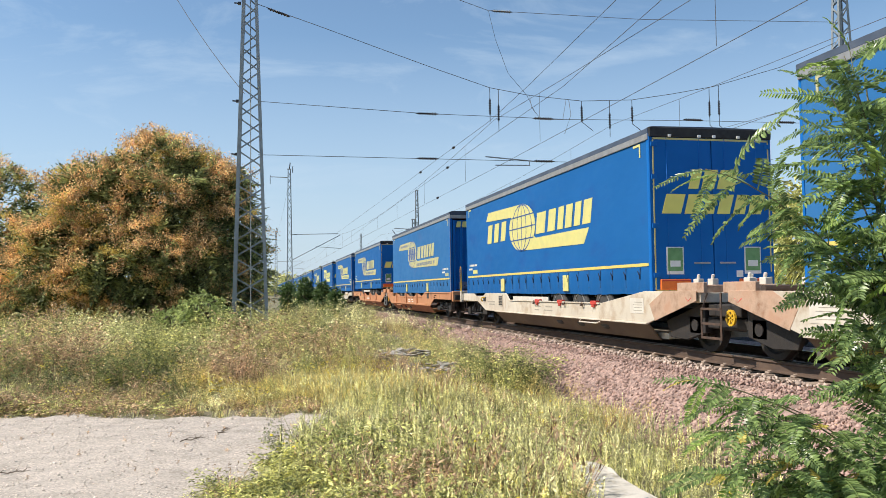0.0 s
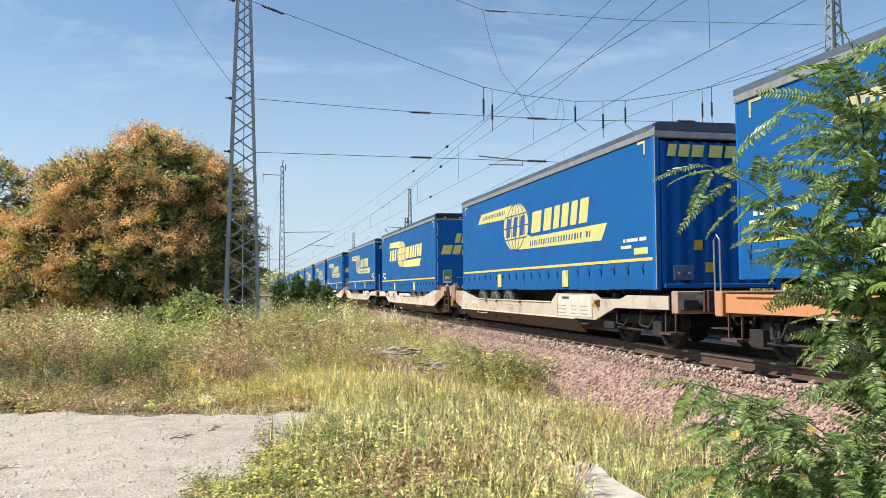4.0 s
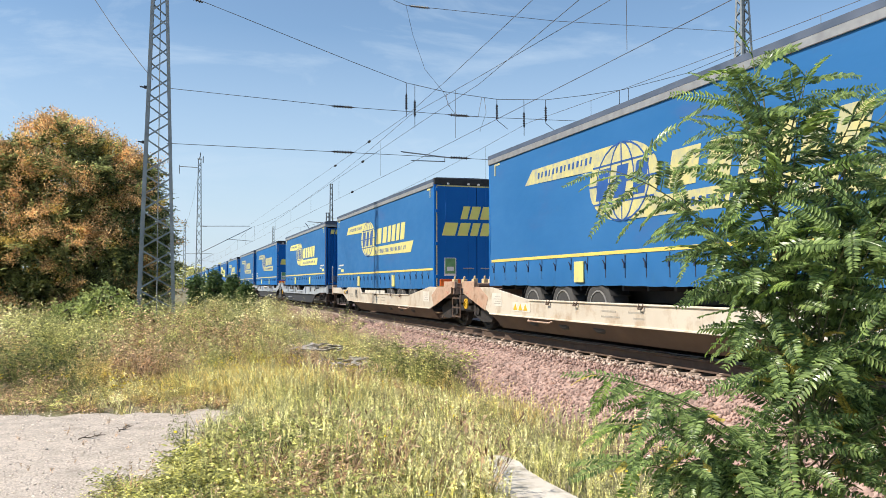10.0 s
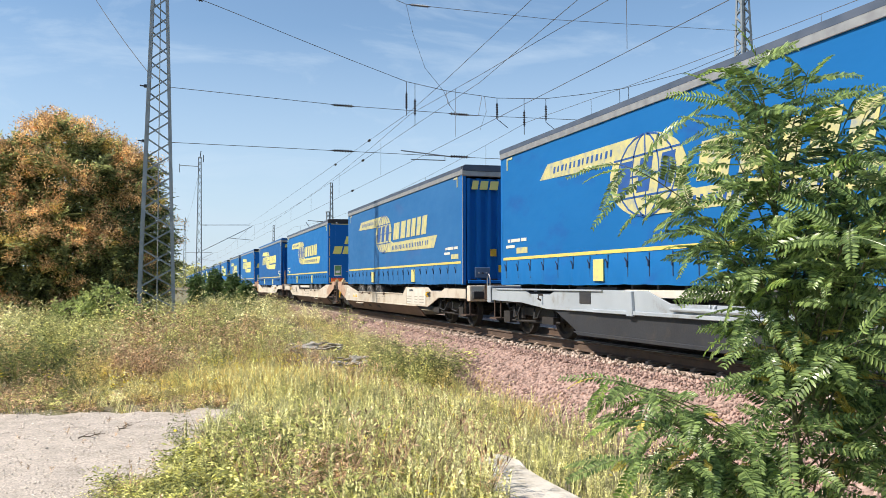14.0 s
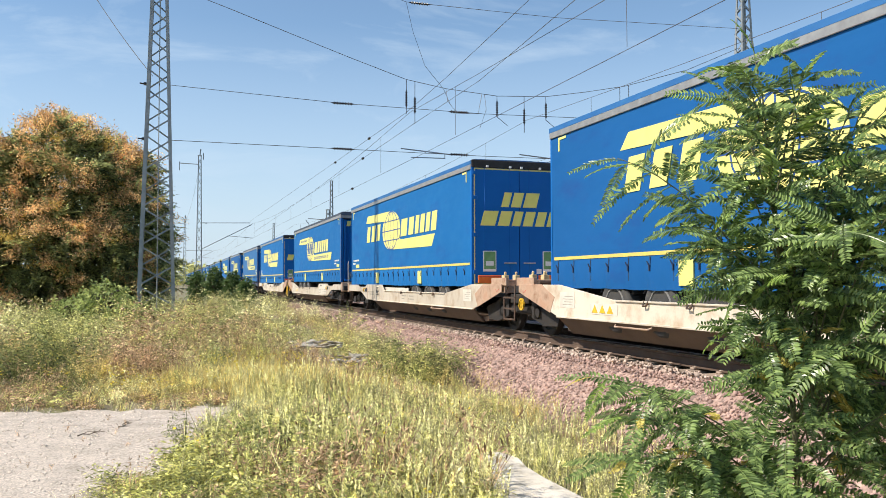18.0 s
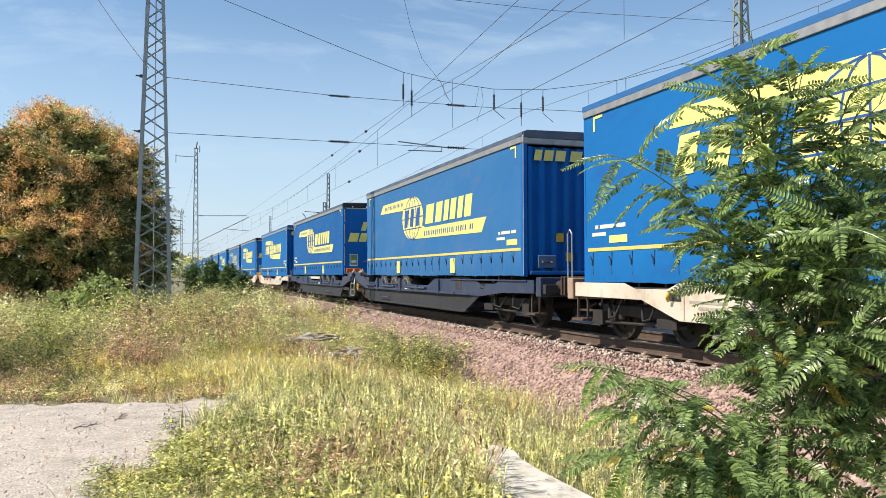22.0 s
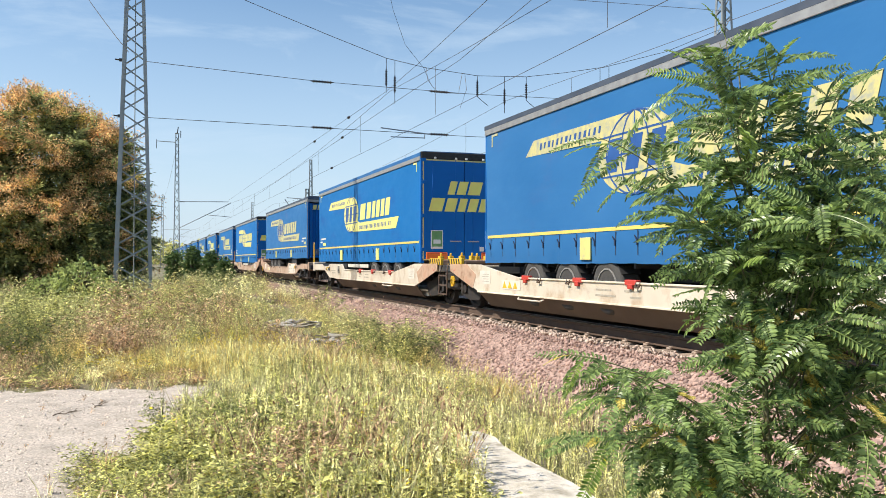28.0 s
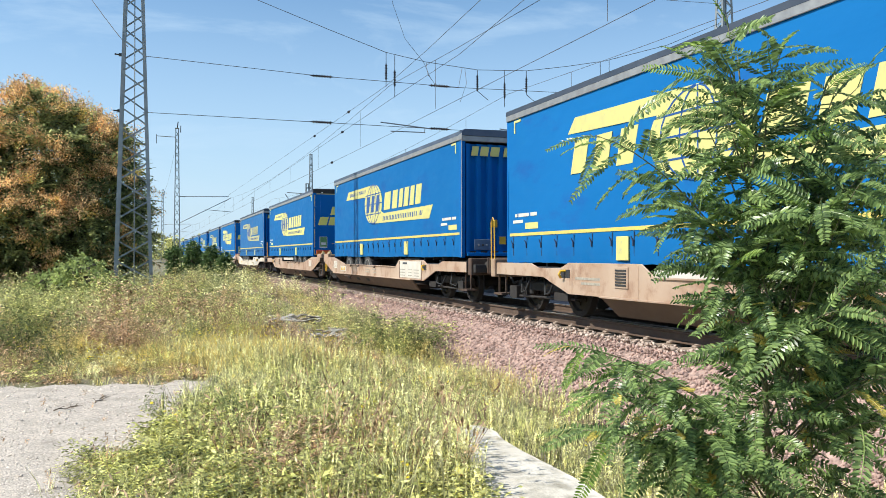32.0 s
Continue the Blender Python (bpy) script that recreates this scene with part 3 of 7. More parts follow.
def side_logo(tr, design, yel):
    """The print on the curtain, as plain shapes: banners, globe, slanted blocks."""
    if design == "G":
        part("banner", Geo().side([(11.05, 3.20), (7.5, 3.08), (7.3, 3.39), (10.8, 3.46)], -1.2495, -1.243), yel, tr)
        lo, cy, rh, rv, w0 = 2.85, 7.5, 1.12, 0.63, 6.35
        for k in range(3):
            y = 10.95 - 0.72 * k
            part("letter_block", para(y, y - 0.46, 2.5, 3.06, 0.16), yel, tr)
    else:
        part("banner", Geo().side([(11.6, 3.10), (7.9, 3.02), (7.8, 3.38), (11.25, 3.38)], -1.2495, -1.243), yel, tr)
        lo, cy, rh, rv, w0 = 2.0, 7.86, 1.06, 0.635, 6.6
        for y0, y1, z0, z1, count in ((11.0, 8.75, 3.17, 3.29, 14), (6.7, 2.75, 2.17, 2.31, 24)):
            g, step = Geo(), (y0 - y1) / count
            for k in range(count):
                if count == 24 and k == 21:
                    continue
                a, w = y0 - step * k, step * (.42, .30, .5, .36)[k * 7 % 4]
                z = z0 + (.012 if k % 3 else 0)
                g.side([(a, z), (a - w, z), (a - w - .03, z1), (a - .03, z1)], -1.2535, -1.2475)
            tagged(part("lettering_bars", g, INK, tr, "row of small dark strokes"), kind="stuff")
    n = 28
    g = Geo().side([(cy + rh * math.cos(k * math.tau / n), 2.755 + rv * math.sin(k * math.tau / n)) for k in range(n)], -1.2505, -1.243)
    globe = part("globe_emblem", g, yel, tr)
    g = Geo()
    for q in (-0.75, -0.35, 0.0, 0.35, 0.75):
        pts = [(cy + q * rh * math.cos(a), 2.755 + rv * math.sin(a)) for a in np.linspace(-1.5, 1.5, 11)]
        for (a, b), (c, d) in zip(pts, pts[1:]):
            g.beam((-1.2525, a, b), (-1.2525, c, d), 0.03, 0.004, up=(1, 0, 0))
    for q in (-0.5, 0.0, 0.5):
        h = rh * math.sqrt(1 - q * q)
        g.beam((-1.2525, cy - h, 2.755 + q * rv), (-1.2525, cy + h, 2.755 + q * rv), 0.03, 0.004, up=(1, 0, 0))
    part("globe_grid", g, INK, globe, "dark blue grid lines")
    if design != "G":
        for k in range(3):
            y = 8.70 - 0.58 * k
            part("letter_block", para(y, y - 0.34, 2.5, 3.02, 0.14, -1.2535), INK, tr, "dark blue slanted block")
    y = w0
    for wd in (0.82, 0.62, 0.44, 0.5, 0.44, 0.56):
        part("letter_block", para(y, y - wd * .82, 2.5, 3.03, 0.14), yel, tr)
        y -= wd + 0.06
    part("banner", Geo().side([(cy - 0.2, 2.13), (lo + 0.3, 2.07), (lo, 2.41), (w0, 2.41), (cy - 0.9, 2.5)], -1.2495, -1.243), yel, tr)


def build_trailer(facing, design, yel, blue, skirt, far=False, top=None):
    """A curtain-side semi-trailer; facing: the end towards -y, 'rear' or 'front'. skirt: height of the yellow line."""
    tr = thing("semi_trailer", "x", "semi-trailer", "semi-trailers on the train")
    bot = skirt - 0.53
    rear = facing == "rear"

    def Y(y):                                          # y from the rear doors
        return y if rear else L_TRAILER - y
    rng = random.Random(int(skirt * 100) + (7 if rear else 3))
    # curtains: slack cloth above, gathered skirt below
    for sx in (-1, 1):
        g = Geo()
        ny, zs = 80, [skirt, skirt + 0.3, 2.4, 3.2, 3.9]
        vs = []
        for j, z in enumerate(zs):
            for i in range(ny):
                y = 0.06 + 13.48 * i / (ny - 1)
                w = 0.014 * math.sin(y * 2.1 + j) + 0.009 * math.sin(y * 5.3 + 1.7 * j)
                w *= 1.0 if 0 < j < len(zs) - 1 else 0.3
                vs.append((sx * (1.2415 + w * 0.35), y, z))
        g.add(vs, [(j * ny + i, j * ny + i + 1, (j + 1) * ny + i + 1, (j + 1) * ny + i) for j in range(len(zs) - 1) for i in range(ny - 1)])
        curtain = part("curtain", g, blue, tr, smooth=True)
        g = Geo()
        ny, nz = (24, 3) if sx > 0 else (120, 5) if far else (260, 7)
        vs = []
        for j in range(nz):
            q = j / (nz - 1)
            for i in range(ny):
                y = 0.06 + 13.48 * i / (ny - 1)
                ph = (y / 0.61) % 1.0
                belly = math.sin(math.pi * ph) ** 0.7
                z = skirt - (skirt - bot) * q - 0.010 * (belly - .4) * (q > 0.9) + .008 * math.sin(1.7 * y) * (q > .9)
                x = 1.240 + 0.022 * math.sin(math.pi * q * .8) * belly - .010 * q * q + 0.007 * q * math.sin(11 * y + 3 * q) + .005 * q * math.sin(23 * y + 5 * math.sin(2 * y))
                vs.append((sx * x, y, z))
        g.add(vs, [(j * ny + i, j * ny + i + 1, (j + 1) * ny + i + 1, (j + 1) * ny + i) for j in range(nz - 1) for i in range(ny - 1)])
        part("curtain_skirt", g, blue, tr, "gathered lower edge of the curtain", smooth=True)
    part("curtain_stripe", Geo().box(-1.2495, 0.12, skirt - 0.012, -1.243, 13.45, skirt + 0.045), STRIPE, tr, "ochre-yellow printed stripe")
    strap = Geo().beam((-1.254, 0, skirt - 0.03), (-1.254, 0, skirt - 0.40), 0.02, 0.004, up=(1, 0, 0)).box(-1.278, -.014, skirt - .25, -1.2495, .014, skirt - .16).beam((-1.272, .0, skirt - .18), (-1.280, .05, skirt - .10), .014)
    if far:
        g = Geo()
        for k in range(22):
            g.add([(x, y + 0.46 + 0.61 * k, z) for x, y, z in strap.v], strap.f)
        tagged(part("strap_row", g, STRAP, tr), kind="stuff")
    strap = strap.mesh("strap")
    for k in range(0 if far else 22):
        part("strap", strap, STRAP, tr, at=pose(0, 0.46 + 0.61 * k, 0))
    patch = Geo().box(-1.275, -.17, bot + .06, -1.2495, .17, skirt - 0.10).mesh("reflective_patch", 0.004)
    for y in (4.25, 9.3):
        part("reflective_patch", patch, yel if yel is not YELLOW_OLD else YELLOW_MID, tr, "yellow patch", at=pose(0, y, 0))
    for y, s in ((0.35, 1), (13.25, -1)):
        part("corner_mark", Geo().side([(y, 3.52), (y + .05 * s, 3.52), (y + .05 * s, 3.73), (y + .3 * s, 3.73), (y + .3 * s, 3.775), (y, 3.775)], -1.2495, -1.243), yel, tr)
    side_logo(tr, design, yel)
    # owner's marks, unreadable
    mark = Geo()
    for (a, b, c, d) in ((0.35, .62, 1.91, 1.975), (.68, 1.15, 1.91, 1.975), (1.2, 1.3, 1.91, 1.975), (0.95, 1.4, 1.79, 1.85)):
        mark.side([(a, c), (b, c), (b, d), (a, d)], -1.2495, -1.243)
    off = 0.0 if not rear else 11.9
    part("owner_marking", mark, LEVER_WHITE, tr, "white lettering", at=pose(0, off, skirt - 1.55))
    part("marking_patch", Geo().side([(.3, 1.70), (.85, 1.70), (.85, 1.82), (.3, 1.82)], -1.2495, -1.243), yel, tr, at=pose(0, off, skirt - 1.585))
    # roof
    g = Geo().face([(-1.268, 3.915), (-1.268, 4.005), (-1.18, 4.045), (0, 4.06), (1.18, 4.045), (1.268, 4.005), (1.268, 3.915)], 0.0, 13.6)
    part("roof", g, top or ROOF, tr)
    for sx in (-1, 1):
        part("roof_rail", Geo().box(sx * 1.258 - .012, 0.02, 3.80, sx * 1.258 + .012, 13.58, 3.914), RAIL_ALU, tr, bevel=0.006)
        g = Geo().box(sx * 1.15 - .02, 0.08, bot + .03, sx * 1.15 + .02, 13.5, bot + .15)
        part("side_rail", g, CHASSIS, tr)
    part("deck", Geo().box(-1.128, 0.05, bot + .02, 1.128, 13.55, bot + .14), CHASSIS, tr)
    g = Geo()
    for sx in (-.5, .5):
        g.box(sx - .07, 0.3, bot - .28, sx + .07, 13.2, bot + .02)
    for k in range(18):
        g.box(-1.14, 0.5 + .72 * k, bot - .08, 1.14, 0.56 + .72 * k, bot + .02)
    if not rear:
        g.v = [(x, L_TRAILER - y, z) for x, y, z in g.v]
    part("chassis", g, CHASSIS, tr)
    # running gear, by the rear
    tyre = Geo().lathe([(-.17, .30), (-.19, .38), (-.17, .43), (-.12, .455), (.12, .455), (.17, .43), (.19, .38), (.17, .30)], (0, 0, 0), "x", 18).mesh("tyre", smooth=True)
    rim = Geo().lathe([(-.15, .305), (-.185, .295), (-.185, .275), (-.08, .25), (-.06, .12), (-.17, .10), (-.18, .05), (.1, .05), (.1, .305)], (0, 0, 0), "x", 14).mesh("rim")
    for yy in (2.25, 3.56, 4.87):
        part("axle", Geo().rod((-1.0, Y(yy), .70), (1.0, Y(yy), .70), .07, 10), CHASSIS, tr)
        for sx in (-1, 1):
            wh = part("wheel", tyre, TYRE, tr, "black tyre", at=pose(sx * 1.03, Y(yy), .70, 0, 0, 0 if sx < 0 else 180))
            part("rim", rim, RIM, wh)
        arc = [math.pi * (0.15 + 0.7 * a / 7) for a in range(8)]
        out = [(Y(yy) + .5 * math.cos(p), .70 + .46 * math.sin(p)) for p in arc] + [(Y(yy) + .485 * math.cos(p), .70 + .445 * math.sin(p)) for p in reversed(arc)]
        part("mudguard", Geo().side(out, -1.21, -.85), BLACK, tr)
    for sx in (-.75, .75):
        leg = Geo().box(sx - .06, Y(10.9) - .06, .62, sx + .06, Y(10.9) + .06, bot + .02).box(sx - .12, Y(10.9) - .12, .58, sx + .12, Y(10.9) + .12, .62)
        part("landing_leg", leg, STEEL, tr, bevel=0.008)
    if rear:
        part("side_guard", Geo().box(-1.18, 5.7, bot - .2, -1.14, 8.6, bot - .08), LEVER_WHITE, tr, "pale side guard", bevel=0.006)
    a, b = sorted((Y(8.9), Y(10.3)))
    part("stowage_box", Geo().box(-1.16, a, bot - .42, -.7, b, bot - .03), CHASSIS, tr, bevel=0.02)
    # the end that faces -y, and a plain far end
    part("far_end_wall", Geo().box(-1.24, 13.55, bot, 1.24, 13.6, 3.96), BLUE_STEEL, tr)
    for sx in (-1, 1):
        part("corner_post", Geo().box(sx * 1.2 - .055, 0, bot - .02, sx * 1.2 + .055, .1, 3.96), BLUE_STEEL, tr, bevel=0.012)
    if rear:
        part("header", Geo().box(-1.25, -.03, 3.85, 1.25, .12, 4.03), BLACK, tr, "black rubber-edged roof header", bevel=0.012)
        lamp = Geo().box(-.03, -.05, 3.85, .03, -.02, 3.9).mesh("marker_lamp", 0.004)
        for x in (-.85, -.25, .05, .55):
            part("marker_lamp", lamp, WHITE, tr, at=pose(x, 0, 0))
        for sx in (-1, 1):
            d = part("door", Geo().box(sx * .595 - .585, -.012, bot + .06, sx * .595 + .585, .04, 3.84), BLUE_STEEL, tr, bevel=0.004)
            for q in (.22, .78):
                x = sx * (1.17 * q)
                part("locking_bar", Geo().rod((x, -.014, bot + .04), (x, -.014, 3.84), .007, 8), BLUE_STEEL, d, smooth=True)
            g = Geo().box(sx * .26 - .16, -.06, bot + .55, sx * .26 + .16, -.035, bot + .58)
            part("door_handle", g, STEEL, d, bevel=0.004)
            for z in (bot + .3, bot + 1.2, bot + 2.1, bot + 2.7):
                part("hinge", Geo().box(sx * 1.16 - .06, -.03, z, sx * 1.16 + .06, .0, z + .09), BLUE_STEEL, d, bevel=0.005)
        y = -.017
        g = Geo().box(-1.19, y, bot + .05, -1.165, y + .006, 3.83).box(1.165, y, bot + .05, 1.19, y + .006, 3.83).box(-1.19, y, 3.80, 1.19, y + .006, 3.835).box(-1.19, y, bot + .05, 1.19, y + .006, bot + .085)
        part("reflective_border", g, YELLOW_OLD if yel is YELLOW_OLD else YELLOW_MID, tr, "yellow contour tape")
        for x0, wd, z0, z1 in ((-.42, .20, 2.90, 3.26), (-.16, .26, 2.90, 3.26), (.16, .36, 2.90, 3.26)):
            part("letter_block", Geo().face([(x0 - .07, z0), (x0 + wd - .07, z0), (x0 + wd + .03, z1), (x0 + .03, z1)], -.022, -.014), DOOR_YELLOW, tr)
        x0 = -.98
        for wd in (.38, .30, .22, .26, .24, .27):
            part("letter_block", Geo().face([(x0 - .05, 2.44), (x0 + wd - .05, 2.44), (x0 + wd + .05, 2.80), (x0 + .05, 2.80)], -.022, -.014), DOOR_YELLOW, tr)
            x0 += wd + .07
        for x0 in (-.96, .62):
            st = part("sticker", Geo().box(x0, -.020, bot + .36, x0 + .34, -.013, bot + .86), WHITE, tr, "white-edged green sticker")
            part("sticker_field", Geo().box(x0 + .025, -.024, bot + .42, x0 + .318, -.018, bot + .84), GREEN_STICKER, st)
            part("sticker_print", Geo().box(x0 + .07, -.028, bot + .50, x0 + .27, -.022, bot + .61), WHITE, st)
        part("bumper_bar", Geo().box(-1.2, .02, bot - .26, 1.2, .12, bot - .12), STEEL, tr, bevel=0.01)
        for sx in (-1, 1):
            lampb = Geo().box(sx * .8 - .3, -.06, bot + .08, sx * .8 + .3, -.01, bot + .27)
            tl = part("tail_lamp", lampb, ORANGE_REFLECTOR, tr, "orange and red tail lamp", bevel=0.01)
            part("lamp_lens", Geo().box(sx * .8 - .28, -.066, bot + .235, sx * .8 + .28, -.058, bot + .262), RED, tl)
            part("mud_flap", Geo().box(sx * 1.0 - .18, .3, bot - .5, sx * 1.0 + .18, .315, bot - .05), BLACK, tr)
        part("centre_lamp_box", Geo().box(.45, -.03, bot + .30, .58, -.01, bot + .42), WHITE, tr, bevel=0.004)
    else:
        pts = []
        x = -1.12
        while x < 1.1:
            pts += [(x, 0.02), (x + .09, 0.02), (x + .12, 0.10), (x + .25, 0.10)]
            x += .28
        g = Geo()
        out = pts + [(1.14, .02), (1.14, .16), (-1.12, .16)]
        n = len(out)
        g.add([(a, b, bot + .1) for a, b in out] + [(a, b, 3.72) for a, b in out], [tuple(range(n)), tuple(range(2 * n - 1, n - 1, -1))] + [(i, i + n, (i + 1) % n + n, (i + 1) % n) for i in range(n)])
        part("bulkhead", g, BLUE_STEEL, tr, "corrugated blue steel end wall")
        part("header", Geo().box(-1.25, -.02, 3.77, 1.25, .14, 3.90), RAIL_ALU, tr, "pale aluminium roof header", bevel=0.012)
        part("roof_flap", Geo().face([(-1.25, 3.90), (1.25, 3.90), (1.24, 4.0), (1.17, 4.05), (0, 4.065), (-1.17, 4.05), (-1.24, 4.0)], -.035, .02), top or ROOF, tr, "tarpaulin edge")
        part("corner_cap", Geo().box(-1.268, -.025, 3.78, -1.14, .16, 3.95), RAIL_ALU, tr, bevel=0.02)
        part("post_trim", Geo().box(-1.2495, -.012, bot, -1.23, .05, 3.8), RAIL_ALU, tr, "pale curtain rail", bevel=0.006)
        x0 = -.98
        for wd in (.16, .2, .22, .0, .26, .22, .16, .2, .16, .2):
            if wd:
                part("letter_block", Geo().face([(x0 - .02, 3.44), (x0 + wd - .02, 3.44), (x0 + wd + .02, 3.66), (x0 + .02, 3.66)], -.004, .016), YELLOW, tr)
            x0 += wd + .06
        for x0, z0 in ((-.5, bot + .7), (-.28, bot + .3), (.45, bot + .4)):
            part("warning_plate", Geo().box(x0, -.01, z0, x0 + .16, .015, z0 + .18), SAFETY_YELLOW, tr, "yellow plate")
        part("connector_panel", Geo().box(-.92, -.02, bot + .16, -.52, .02, bot + .42), PANEL_BLUE, tr, bevel=0.01)
        for q, m in enumerate((STEEL, CHASSIS, STEEL)):
            part("hose_coupling", Geo().rod((-.82 + .1 * q, -.05, bot + .28), (-.82 + .1 * q, 0, bot + .28), .022, 8), m, tr)
        part("front_step", Geo().box(-1.1, -.05, bot + .02, 1.1, .1, bot + .1), BLUE_STEEL, tr, bevel=0.01)
    return tr


SILLS = {
    "cream": [(.5, 1.03), (2.3, 1.03), (4.3, .78), (10.6, .78), (10.95, .98), (13.15, .98), (13.45, .88), (14.3, .88), (14.6, .96), (16.2, .96), (16.2, .72), (14.1, .71), (13.15, .44), (2.2, .44), (.9, .80), (.5, .86)],
    "orange": [(.5, 1.0), (1.3, 1.0), (1.9, .84), (3.2, .80), (3.9, .92), (4.2, .92), (4.9, .80), (6.0, .80), (6.6, .92), (6.9, .92), (7.6, .80), (8.7, .80), (9.3, .93), (9.7, .93), (10.5, .82), (11.2, 1.0),
               (16.2, 1.0), (16.2, .72), (13.1, .72), (12.3, .42), (2.0, .42), (.9, .72), (.5, .8)],
    "stepped": [(.5, 1.02), (1.7, 1.02), (2.2, .84), (3.4, .84), (3.6, .95), (4.3, .95), (4.5, .80), (6.2, .80), (6.4, .93), (7.0, .93), (7.2, .80), (9.4, .80), (10.0, .98), (13.0, .98), (13.3, .88), (14.2, .88), (14.5, .98), (16.2, .98), (16.2, .72), (14.6, .70), (13.4, .60),
                (2.0, .60), (.9, .80), (.5, .86)],
}


SHARED = {}


def build_bogie(parent, y0, name="bogie"):
    b = part(name, Geo().box(-1.02, -1.25, .42, -.9, 1.25, .60).box(.9, -1.25, .42, 1.02, 1.25, .60).box(-1.0, -.25, .40, 1.0, .25, .62), BOGIE, parent, at=pose(0, y0, 0), bevel=0.02)
    if "wheelset" not in SHARED:
        g = Geo().rod((-1.0, 0, 0), (1.0, 0, 0), .085, 10)
        prof = [(-.07, .46), (-.045, .485), (-.04, .46), (.06, .452), (.065, .36), (.02, .33), (.02, .15), (.07, .14), (.07, .08), (-.09, .08), (-.09, .15), (-.05, .33), (-.07, .36)]
        g.lathe(prof, (.76, 0, 0), "x", 14).lathe([(-a, r) for a, r in prof], (-.76, 0, 0), "x", 16)
        for k in range(6):
            a = k * math.tau / 6
            for sx in (-.79, .79):
                g.box(sx - .02, .22 * math.cos(a) - .03, .22 * math.sin(a) - .03, sx + .02, .22 * math.cos(a) + .03, .22 * math.sin(a) + .03)
        SHARED["wheelset"] = g.mesh("wheelset")
    for yy in (-.9, .9):
        part("wheelset", SHARED["wheelset"], BOGIE, b, at=pose(0, yy, .46))
        for sx in (-.98, .98):
            part("axle_box", Geo().box(sx - .1, yy - .17, .33, sx + .1, yy + .17, .60).rod((sx * 1.12, yy, .46), (sx, yy, .46), .1, 12).rod((sx, yy - .23, .36), (sx, yy - .23, .58), .065, 8).rod((sx, yy + .23, .36), (sx, yy + .23, .58), .065, 8), BOGIE, b)
    return b


